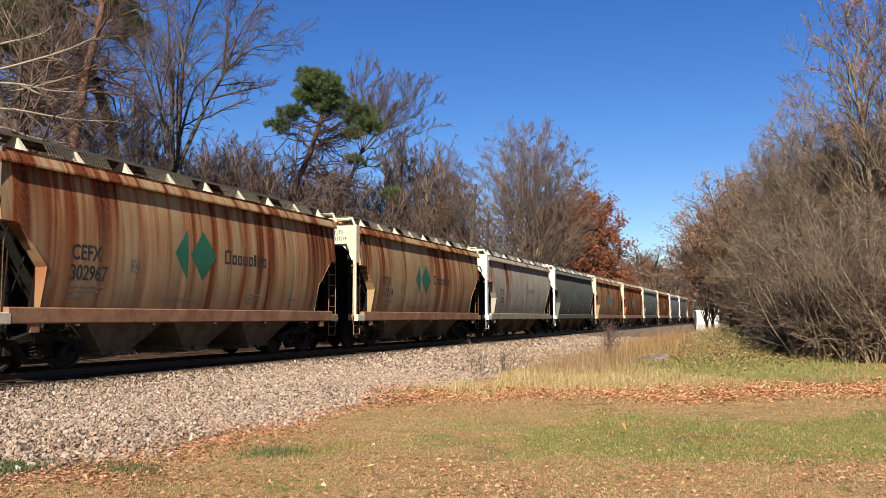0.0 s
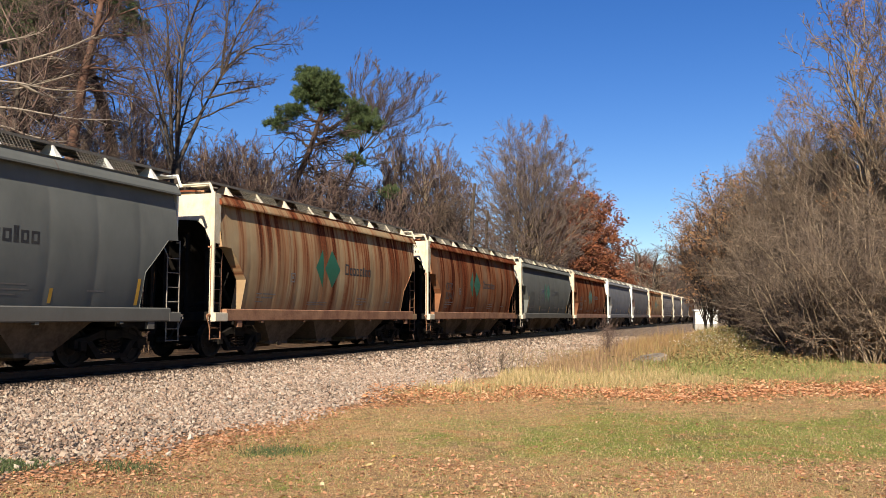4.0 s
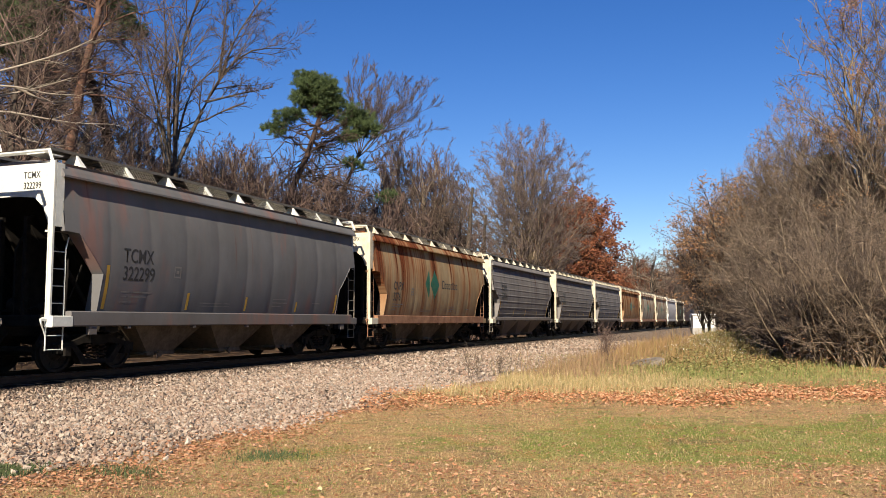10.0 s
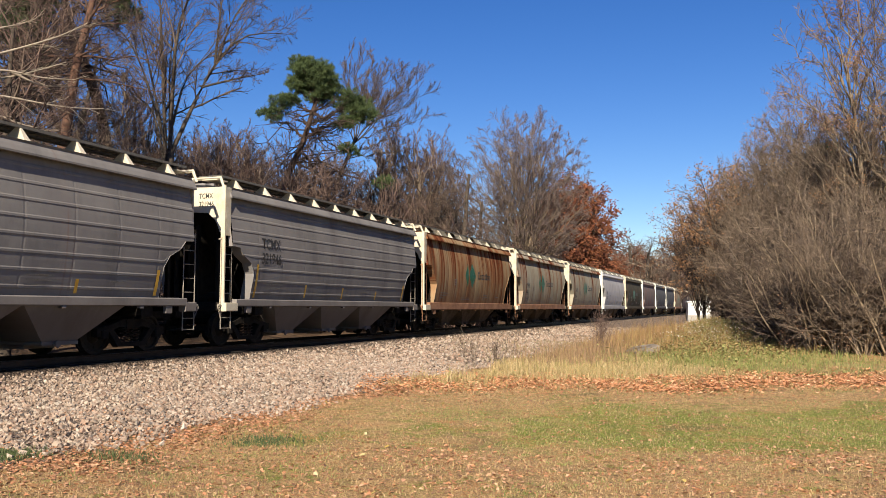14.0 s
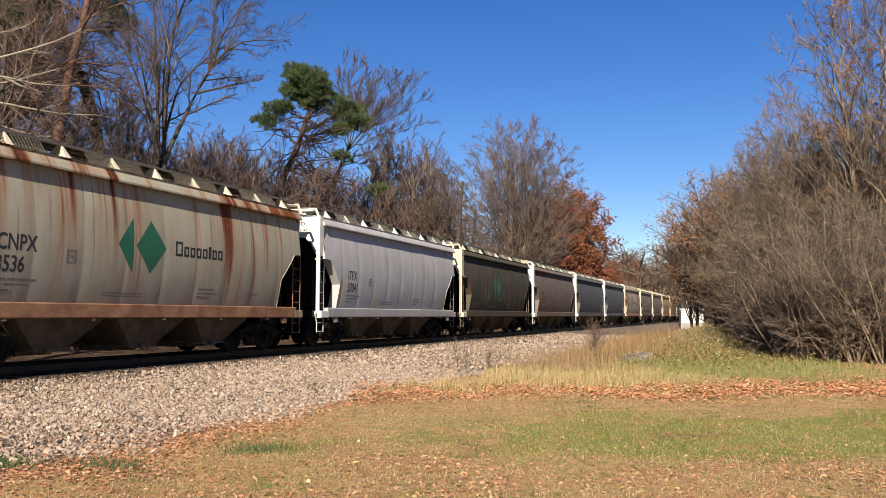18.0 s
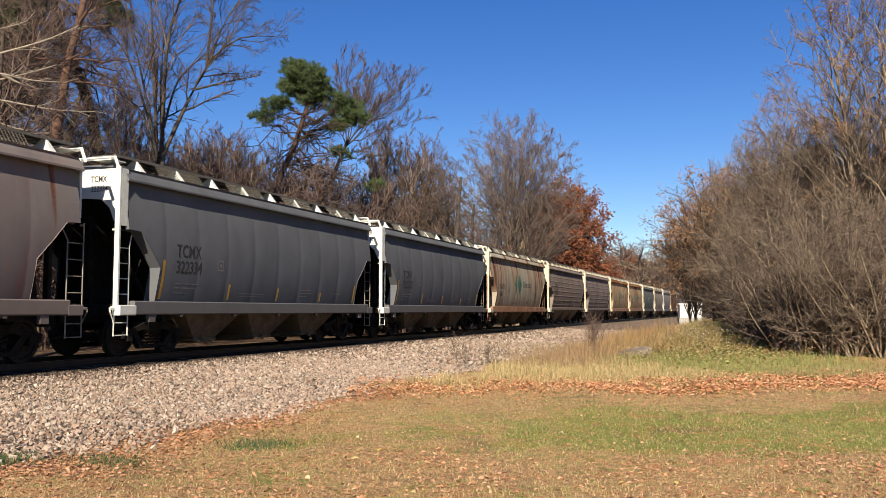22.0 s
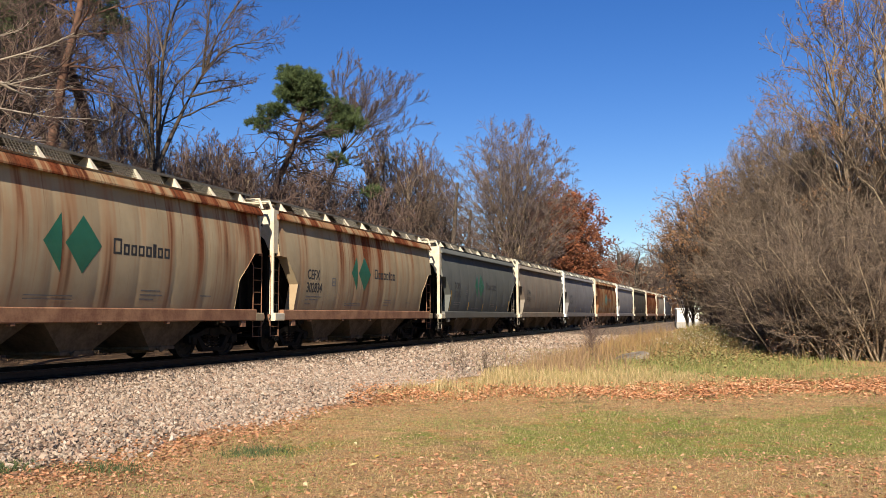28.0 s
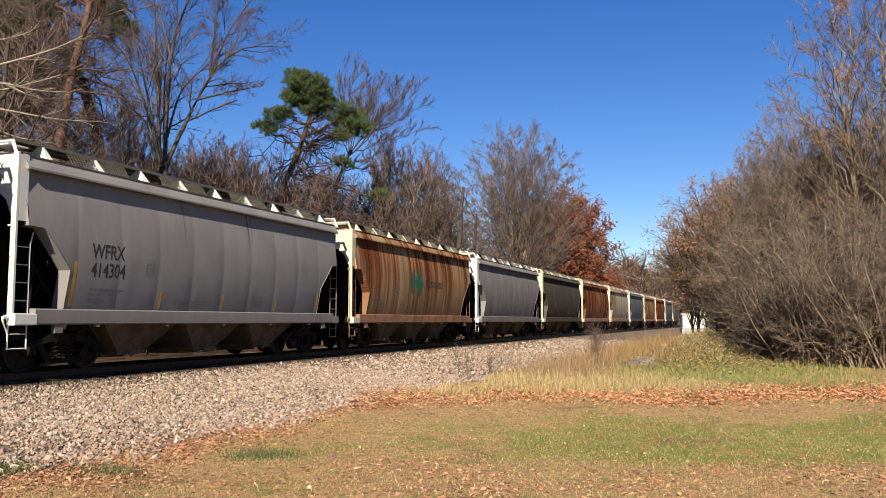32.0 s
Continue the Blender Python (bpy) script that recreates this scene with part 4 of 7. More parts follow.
# paint, trim, mark, number, front position at the clip's start, label, options
TRAIN = (
    (TAN, CREAM_TRIM, "CEFX", "302967", 11.43, RUSTY, dict(emblem=G, sill=RUST_TRIM, eave=ORANGE)),
    (TAN, CREAM_TRIM, "CITX", "151214", 26.45, RUSTY, dict(emblem=G, sill=RUST_TRIM, eave=ORANGE)),
    (PALE, WHITE_TRIM, "ITFX", "33250", 41.36, "pale grey hopper wagon with thin rust runs and faded emblem", dict(emblem=GREY_MARK)),
    (GREY, WHITE_TRIM, "TCMX", "312312", 56.28, "clean grey hopper wagon with green lozenge emblem", dict(emblem=G, yellow=True)),
    (ORANGE, CREAM_TRIM, "", "", 71.2, RUSTY, dict(emblem=G, sill=RUST_TRIM, eave=ORANGE)),
    (RED, CREAM_TRIM, "CEFX", "302411", 86.2, "hopper wagon red with rust from roof to sill, green lozenge emblem", dict(emblem=G, sill=RUST_TRIM)),
    (GREY, CREAM_TRIM, "CNPX", "1535", 100.99, "grey hopper wagon with purple spray scrawl beside its green emblem",
     dict(emblem=G, yellow=True, extra=((5, 4.45, 2.0, 0.8, 0.8, 7, PURPLE_MARK),))),
    (RED, CREAM_TRIM, "CEFX", "302506", 115.7, "hopper wagon red with rust from roof to sill, green lozenge emblem",
     dict(emblem=G, sill=RUST_TRIM, extra=((9, 9.4, 1.45, 1.3, 0.3, 7, RUST_TRIM),))),
    (PEWTER, WHITE_TRIM, "TCMX", "322301", 130.8, PLAIN_GREY, dict(yellow=True)),
    (FOX, WHITE_TRIM, "TCMX", "322299", 145.68, "slate-grey hopper wagon with faint red stains, on the track", dict(yellow=True)),
    (ORANGE, CREAM_TRIM, "CNPX", "3276", 160.46, RUSTY, dict(emblem=G, sill=RUST_TRIM, eave=ORANGE)),
    (RIBBED, CREAM_TRIM, "TCMX", "322026", 175.2, RIB, dict(ribbed=True, yellow=True)),
    (RIBBED, CREAM_TRIM, "TCMX", "322062", 190.3, RIB, dict(ribbed=True, yellow=True)),
    (RIBBED, CREAM_TRIM, "TCMX", "321946", 205.1, RIB, dict(ribbed=True, yellow=True)),
    (ORANGE, CREAM_TRIM, "", "", 219.6, RUSTY, dict(emblem=G, sill=RUST_TRIM, eave=ORANGE)),
    (CREAM, CREAM_TRIM, "CNPX", "3486", 234.4, "cream hopper wagon with long rust runs and green emblem", dict(emblem=G, sill=RUST_TRIM)),
    (CREAM, CREAM_TRIM, "CNPX", "3536", 249.5, "cream hopper wagon with long rust runs and green emblem", dict(emblem=G, sill=RUST_TRIM)),
    (WHITE, WHITE_TRIM, "ITFX", "33041", 264.29, "off-white hopper wagon, lightly dented, with yellow strips", dict(yellow=True)),
    (OLIVE, CREAM_TRIM, "TCMX", "312224", 279.0, "olive-grey hopper wagon with pale green spray scrawl and green emblem",
     dict(emblem=G, extra=((3, 3.7, 1.9, 1.3, 0.5, 9, SAGE_MARK), (4, 6.6, 1.9, 0.8, 0.35, 6, SAGE_MARK)))),
    (ROSE, WHITE_TRIM, "WFRX", "414212", 293.76, "pinkish grey hopper wagon with stained sides, on the track", dict()),
    (SLATE, WHITE_TRIM, "TCMX", "322334", 308.4, PLAIN_GREY, dict(yellow=True)),
    (SLATE, WHITE_TRIM, "TCMX", "322332", 323.0, PLAIN_GREY, dict(yellow=True)),
    (CREAM, CREAM_TRIM, "CNPX", "4881", 337.4, "cream hopper wagon with long rust runs and green emblem", dict(emblem=G, sill=RUST_TRIM)),
    (BROWNED, CREAM_TRIM, "TCMX", "321980", 352.2, "brownish grey hopper wagon with pressed ribs, on the track", dict(ribbed=True, yellow=True)),
    (BROWNED, CREAM_TRIM, "", "", 366.7, "brownish grey hopper wagon with pressed ribs, on the track", dict(ribbed=True, yellow=True)),
    (BUFF, CREAM_TRIM, "CITX", "151449", 381.23, "buff hopper wagon with long rust runs and green emblem", dict(emblem=G, sill=RUST_TRIM, eave=ORANGE)),
    (BUFF, CREAM_TRIM, "CEFX", "302834", 395.4, "buff hopper wagon with long rust runs and green emblem", dict(emblem=G, sill=RUST_TRIM, eave=ORANGE)),
    (GREY, CREAM_TRIM, "TCMX", "312182", 410.11, "clean grey hopper wagon with green lozenge emblem", dict(emblem=G, yellow=True)),
    (SAND, CREAM_TRIM, "WFRX", "413606", 424.6, "sand-grey hopper wagon with dusty sides, on the track", dict()),
    (SILVER, WHITE_TRIM, "WFRX", "414304", 439.0, "silver-grey hopper wagon with white ladders, on the track", dict(yellow=True)),
    (TAN, CREAM_TRIM, "", "", 453.7, RUSTY, dict(emblem=G, sill=RUST_TRIM, eave=ORANGE)),
    (SILVER, WHITE_TRIM, "", "", 468.4, PLAIN_GREY, dict()),
    (OLIVE, CREAM_TRIM, "", "", 483.1, "olive-grey hopper wagon with dusty sides, on the track", dict()),
    (RED, CREAM_TRIM, "", "", 497.8, RUSTY, dict(sill=RUST_TRIM)),
    (CREAM, CREAM_TRIM, "", "", 512.5, "cream hopper wagon with long rust runs, on the track", dict(sill=RUST_TRIM)),
    (SLATE, WHITE_TRIM, "", "", 527.2, PLAIN_GREY, dict()),
    (TAN, CREAM_TRIM, "", "", 541.9, RUSTY, dict(sill=RUST_TRIM, eave=ORANGE)),
    (RED, CREAM_TRIM, "", "", 556.6, RUSTY, dict(sill=RUST_TRIM)),
    (SLATE, WHITE_TRIM, "", "", 571.3, PLAIN_GREY, dict()),
    (SAND, CREAM_TRIM, "", "", 586.0, "sand-grey hopper wagon with dusty sides, on the track", dict()),
)
wagons = []
for paint, trim, mark, number, start, label, options in TRAIN:
    wagon = build_wagon(paint, trim, mark, number, label, **options)
    wagon.location = (TRACK_X, start, 0)
    wagons.append((wagon, start))

# ------------------------------------------------------------------ scattering
AHEAD, ACROSS = (-0.354, 0.935), (0.935, 0.354)     # along and across the open lawn as it lies before the camera


def lawn_to_world(a, d):
    """From metres across and ahead to world x and y, for arrays."""
    return a * ACROSS[0] + d * AHEAD[0], a * ACROSS[1] + d * AHEAD[1]


def scattered(name, verts, faces, mat, label, category, smooth=False):
    me = bpy.data.meshes.new(name)
    me.from_pydata(verts.tolist(), [], faces.tolist())
    me.materials.append(mat)
    if smooth:
        me.shade_smooth()
    return tagged(new(name, me), label, category, kind="stuff")


def leaf_cloud(rng, x, y, s, lift):
    """Curled leaves lying at the given places: six-cornered, folded along the middle."""
    n = len(x)
    shape = np.array([(-1, 0, 0), (-0.35, 0.62, 0.28), (0.315, 0.385, 0.175), (1.05, 0, 0.05), (0.45, -0.55, 0.25), (-0.35, -0.62, 0.28)])
    v = shape[None] * s[:, None, None] * rng.uniform(0.75, 1.2, (n, 6, 1))
    a = rng.uniform(0, 6.283, n)
    tilt, roll = rng.normal(0, 0.3, n), rng.normal(0, 0.3, n)
    cz, sz, ct, st, cr, sr = np.cos(a), np.sin(a), np.cos(tilt), np.sin(tilt), np.cos(roll), np.sin(roll)
    X, Y, Z = v[..., 0], v[..., 1], v[..., 2]
    X, Z = X * ct[:, None] + Z * st[:, None], -X * st[:, None] + Z * ct[:, None]
    Y, Z = Y * cr[:, None] - Z * sr[:, None], Y * sr[:, None] + Z * cr[:, None]
    X, Y = X * cz[:, None] - Y * sz[:, None], X * sz[:, None] + Y * cz[:, None]
    z = ground_height(x, y) + lift
    v = np.stack([X + x[:, None], Y + y[:, None], np.maximum(Z, -0.01) + z[:, None]], -1)
    f = np.array([(0, 1, 2, 3), (0, 3, 4, 5)])
    return v.reshape(-1, 3), (np.arange(n)[:, None, None] * 6 + f[None]).reshape(-1, 4)


# ------------------------------------------------------------------ trees and shrubs


def perpendicular(d, rng):
    v = Vector((rng.gauss(0, 1), rng.gauss(0, 1), rng.gauss(0, 1)))
    v -= d * v.dot(d)
    return v.normalized()


def grow(seed, stems, levels, rng_up=0.12):
    """Branch pieces of a bare tree. stems: (start, direction, length, radius) of each trunk.
    levels: for each order of branching (how many, angle in degrees, length ratio, radius ratio, first at, bend)."""
    rng = random.Random(seed)
    pieces, tips = [], []
    todo = [(Vector(p), Vector(d).normalized(), l, r, 0) for p, d, l, r in stems]
    while todo:
        p, d, length, r, order = todo.pop()
        last = order == len(levels)
        bend = levels[min(order, len(levels) - 1)][5]
        n = max(2, min(7, int(length / 0.6) + 1)) if not last else 1
        if order == len(levels) - 1:
            n = 1 if order > 1 else 2
        marks = []
        for k in range(n):
            r1 = r * (1 - 0.75 * (k + 1) / n) + 0.002
            r0 = r * (1 - 0.75 * k / n) + 0.002
            if last:
                r1 = 0.0
            d = (d + perpendicular(d, rng) * bend + Vector((0, 0, rng_up)) * (1.0 if order else 0.3)).normalized()
            q = p + d * (length / n)
            pieces.append((p, q, r0, r1, order))
            marks.append((p, q, d.copy(), r0))
            p = q
        if last:
            tips.append((p, d))
            continue
        count, angle, ratio, thin, first, _ = levels[order]
        for c in range(count):
            u = first + (1 - first) * (c + rng.random()) / count
            a, b, dd, rr = marks[min(n - 1, int(u * n))]
            w = u * n - int(u * n)
            side = perpendicular(dd, rng)
            ang = radians(angle * rng.uniform(0.6, 1.3))
            nd = (dd * math.cos(ang) + side * math.sin(ang)).normalized()
            todo.append((a.lerp(b, w), nd, length * ratio * rng.uniform(0.65, 1.25) * (1.1 - 0.45 * u), max(0.004, rr * thin), order + 1))
        tips.append((p, d))
    return pieces, tips


def limb_meshes(pieces, thick_orders, trunk_mat, twig_mat, name="crown", thicken=1.0):
    """Two meshes, of the heavy limbs and of the fine twigs."""
    made = []
    last = max(q[4] for q in pieces)
    for heavy in (True, False):
        rows = [q for q in pieces if (q[4] < thick_orders) == heavy]
        if not rows:
            made.append(None)
            continue
        sides = (7 if max(q[2] for q in rows) > 0.08 else 4) if heavy else 3
        p0, p1 = np.array([q[0] for q in rows]), np.array([q[1] for q in rows])
        r0, r1 = np.array([q[2] for q in rows]) * thicken, np.array([q[3] for q in rows]) * thicken
        d = p1 - p0
        d /= np.linalg.norm(d, axis=1)[:, None] + 1e-9
        ref = np.where(np.abs(d[:, 2:3]) < 0.9, np.array([[0, 0, 1.0]]), np.array([[1.0, 0, 0]]))
        u = np.cross(d, ref)
        u /= np.linalg.norm(u, axis=1)[:, None]
        w = np.cross(d, u)
        ang = 2 * np.pi * np.arange(sides) / sides
        ring = u[:, None] * np.cos(ang)[None, :, None] + w[:, None] * np.sin(ang)[None, :, None]
        fine = np.array([q[4] == last and q[3] == 0.0 for q in rows])
        v = np.concatenate([p0[:, None] + ring * r0[:, None, None], p1[:, None] + ring * r1[:, None, None]], 1).reshape(-1, 3)
        base = np.arange(len(rows))[:, None] * 2 * sides
        k = np.arange(sides)[None]
        f = np.stack([base + k, base + (k + 1) % sides, base + sides + (k + 1) % sides, base + sides + k], -1)
        quads, cones = f[~fine].reshape(-1, 4).tolist(), np.concatenate([f[fine][:, :, :2], f[fine][:, :1, 3:4].repeat(sides, 1)], -1).reshape(-1, 3).tolist()
        me = bpy.data.meshes.new("trunk" if heavy else name)
        me.from_pydata(v.tolist(), [], quads + cones)
        me.materials.append(trunk_mat if heavy else twig_mat)
        me.shade_smooth()
        made.append(me)
    return made


def leaf_mesh(name, places, size, mat, rng, per=1, spread=0.2, longer=1.0):
    """Small folded leaves about the given places."""
    v, f = [], []
    for p in places:
        for _ in range(per):
            c = Vector(p) + Vector((rng.gauss(0, spread), rng.gauss(0, spread), rng.gauss(0, spread)))
            a = perpendicular(Vector((0, 0, 1)), rng) * size * rng.uniform(0.6, 1.3) * longer
            a.z += rng.uniform(-0.8, 0.8) * size
            b = a.cross(perpendicular(a.normalized(), rng)).normalized() * size * rng.uniform(0.35, 0.6)
            lift = a.cross(b).normalized() * size * 0.2
            n = len(v)
            v += [c - a, c + b + lift, c + a, c - b + lift]
            f += [(n, n + 1, n + 2), (n, n + 2, n + 3)]
    return mesh_of(name, v, f, mat)


def build_tree(name, pieces, tips, thick, trunk_mat, twig_mat, label, category, group="", leaves=None, thicken=1.0):
    tree = new(name)
    tagged(tree, label, category, group)
    trunk, crown = limb_meshes(pieces, thick, trunk_mat, twig_mat, thicken=thicken)
    if trunk:
        part("trunk", trunk, tree)
    if crown:
        part("crown", crown, tree)
    if leaves:
        part("leaves", leaves, tree)
    return tree


def spot(angle, distance):
    """A place on the ground, by degrees from the track's direction (towards the lawn is positive) and metres from the eye."""
    x, y = distance * math.sin(radians(angle)), distance * math.cos(radians(angle))
    return x, y, ground_z(x, y) - 0.05


def planted(tree, angle, distance, size=1.0, turn=0.0, wide=1.0):
    """A copy of a tree at another place."""
    ob = copy_thing(tree, pose(*spot(angle, distance), 0, 0, turn))
    ob.scale = (size * wide, size * wide, size)
    return ob


FOREST = "trees of the autumn wood"


def joined(points, steps):
    """A smooth path of steps + 1 places through a few points."""
    p = np.array(points, float)
    t = np.linspace(0, 1, len(p))
    u = np.linspace(0, 1, steps + 1)
    out = np.stack([np.interp(u, t, p[:, k]) for k in range(3)], -1)
    out[1:-1] = 0.25 * out[:-2] + 0.5 * out[1:-1] + 0.25 * out[2:]
    return out


def arching(rng, starts, ends, steps, lift=0.65, wobble=0.03):
    """Stems that leave their fork steeply and bend over to the given ends."""
    starts, ends = np.array(starts, float), np.array(ends, float)
    way = ends - starts
    mid = starts + way * np.array([0.36, 0.36, lift])
    u = np.linspace(0, 1, steps + 1)[None, :, None]
    path = (1 - u) ** 2 * starts[:, None] + 2 * u * (1 - u) * mid[:, None] + u ** 2 * ends[:, None]
    size = np.linalg.norm(way, axis=1)[:, None, None]
    return path + rng.normal(0, 1, path.shape) * size * wobble * np.sin(np.pi * u)


def sprouts(rng, paths, radii, per, first, length, angle, up, steps, thin=0.55, least=0.006, shrink=0.55):
    """Side shoots along paths: their own paths and radii."""
    n, m = paths.shape[0], paths.shape[1] - 1
    u = first + (1 - first) * (np.arange(per)[None] + rng.random((n, per))) / per
    i = np.minimum((u * m).astype(int), m - 1)
    w = (u * m - i)[..., None]
    rows = np.arange(n)[:, None]
    a, b = paths[rows, i], paths[rows, i + 1]
    start = (a + (b - a) * w).reshape(-1, 3)
    d = (b - a).reshape(-1, 3)
    d /= np.linalg.norm(d, axis=1)[:, None] + 1e-9
    side = rng.normal(size=d.shape)
    side -= d * (side * d).sum(1)[:, None]
    side /= np.linalg.norm(side, axis=1)[:, None] + 1e-9
    ang = np.radians(angle * rng.uniform(0.6, 1.3, len(d)))[:, None]
    d = d * np.cos(ang) + side * np.sin(ang)
    d[:, 2] += up
    d /= np.linalg.norm(d, axis=1)[:, None]
    size = np.broadcast_to(np.asarray(length, float).reshape(-1, 1), (n, per)) * rng.uniform(0.55, 1.3, (n, per)) * (1.15 - shrink * u)
    size = size.reshape(-1, 1)
    out = [start]
    for k in range(steps):
        d = d + rng.normal(0, 0.13, d.shape) + np.array([0, 0, up * 0.35])
        d /= np.linalg.norm(d, axis=1)[:, None]
        out.append(out[-1] + d * size / steps)
    r = (radii[rows, i] * thin).reshape(-1, 1) * np.linspace(1, 0.45, steps + 1)[None]
    return np.stack(out, 1), np.maximum(r, least)


def tube_mesh(name, kinds):
    """One mesh of tapered tubes; kinds: (groups of (paths, radii), material, sides)."""
    vs, fs, slots, n = [], [], [], 0
    for slot, sides, paths, radii in [(i, q, p, r) for i, (groups, m, q) in enumerate(kinds) for p, r in groups]:
        k = paths.shape[1]
        d = np.gradient(paths, axis=1)
        d /= np.linalg.norm(d, axis=2)[..., None] + 1e-9
        ref = np.where(np.abs(d[..., 2:3]) < 0.9, np.array([0, 0, 1.0]), np.array([1.0, 0, 0]))
        a = np.cross(d, ref)
        a /= np.linalg.norm(a, axis=2)[..., None] + 1e-9
        b = np.cross(d, a)
        ang = 2 * np.pi * np.arange(sides) / sides
        ring = a[:, :, None] * np.cos(ang)[:, None] + b[:, :, None] * np.sin(ang)[:, None]
        vs.append((paths[:, :, None] + ring * radii[:, :, None, None]).reshape(-1, 3))
        base = n + (np.arange(len(paths))[:, None, None] * k + np.arange(k - 1)[None, :, None]) * sides
        j, j1 = np.arange(sides), (np.arange(sides) + 1) % sides
        fs.append(np.stack([base + j, base + j1, base + sides + j1, base + sides + j], -1).reshape(-1, 4))
        slots.append(np.full(len(fs[-1]), slot, np.int32))
        n += len(paths) * k * sides
    v, f = np.concatenate(vs), np.concatenate(fs)
    me = bpy.data.meshes.new(name)
    me.vertices.add(len(v))
    me.vertices.foreach_set("co", v.ravel())
    me.loops.add(f.size)
    me.loops.foreach_set("vertex_index", f.ravel().astype(np.int32))
    me.polygons.add(len(f))
    me.polygons.foreach_set("loop_start", np.arange(0, f.size, 4, dtype=np.int32))
    me.polygons.foreach_set("material_index", np.concatenate(slots))
    me.update(calc_edges=True)
    for groups, mat, sides in kinds:
        me.materials.append(mat)
    me.shade_smooth()
    return me


def taper(n, r0, r1, steps):
    return np.repeat(np.linspace(r0, r1, steps + 1)[None], n, 0)


def dome_ends(rng, count, centre, radii, low=-0.35, inner=0.82):
    """Places spread over an egg-shaped crown, from its lower rim to its top."""
    k = np.arange(count) + 0.5
    z = low + (1 - low) * k / count
    a = k * 2.399963
    q = np.sqrt(np.clip(1 - z * z, 0, 1))
    p = np.stack([q * np.cos(a), q * np.sin(a), z], -1) * rng.uniform(inner, 1.06, (count, 1))
    return np.array(centre) + p * np.array(radii)


def limbed_tree(name, seed, trunks, limbs, levels, bark, twig, label, group=FOREST, category="tree"):
    """A tree out of trunk paths and limb paths, each (paths, radii), with shoots in several orders.
    levels: rows of (per, first, length, angle, up, steps). Returns the tree and the ends of its finest shoots."""
    rng = np.random.default_rng(seed)
    tree = tagged(new(name), label, category, group)
    part("trunk", tube_mesh("trunk", [(trunks, bark, 7)]), tree)
    grown, orders = [], limbs
    for per, first, length, angle, up, steps, least in levels:
        nxt = []
        for paths, radii in orders:
            size = np.linalg.norm(np.diff(paths, axis=1), axis=2).sum(1) * length
            nxt.append(sprouts(rng, paths, radii, per, first, size, angle, up, steps, least=least))
        grown += nxt
        orders = nxt
    part("crown", tube_mesh("crown", [(limbs, bark, 5), (grown, twig, 3)]), tree)
    return tree, np.concatenate([p[:, -1] for p, r in orders])


def domed_tree(name, seed, trunk, forks, count, centre, radii, stem, levels, bark, twig, label, group=FOREST, low=-0.35, lift=0.65, category="tree", inner=0.82):
    """A tree whose stems fan out from a stretch of its trunk and end all over an egg-shaped crown."""
    rng = np.random.default_rng(seed)
    ends = dome_ends(rng, count, centre, radii, low, inner)
    path = joined(trunk, 6)
    u = np.linspace(forks[0], forks[1], count) + rng.normal(0, 0.04, count)
    starts = np.stack([np.interp(np.clip(u, 0, 1), np.linspace(0, 1, 7), path[:, k]) for k in range(3)], -1)
    limbs = arching(rng, starts, ends, 7, lift)
    return limbed_tree(name, seed + 1, [(path[None], taper(1, stem, stem * 0.35, 6))], [(limbs, taper(count, stem * 0.36, 0.012, 7))], levels, bark, twig, label, group, category)


def facing(angle):
    """The turn that lays a tree's own x axis across the view from the eye."""
    return -angle


wood_rng = random.Random(11)


def wood_tree(seed, height, spread, fine=6, mat=TWIG, up=0.05):
    """A tall bare wood-edge tree."""
    rng = random.Random(seed)
    lean = (rng.gauss(0, 0.06), rng.gauss(0, 0.06), 1)
    stems = [((0, 0, 0), lean, height * 0.78, height * 0.0115)]
    levels = ((14, 56 * spread, 0.42, 0.42, 0.2, 0.07), (8, 46, 0.5, 0.5, 0.12, 0.15), (fine, 46, 0.48, 0.55, 0.1, 0.2), (5, 44, 0.75, 0.65, 0.05, 0.2))
    return grow(seed, stems, levels, up)


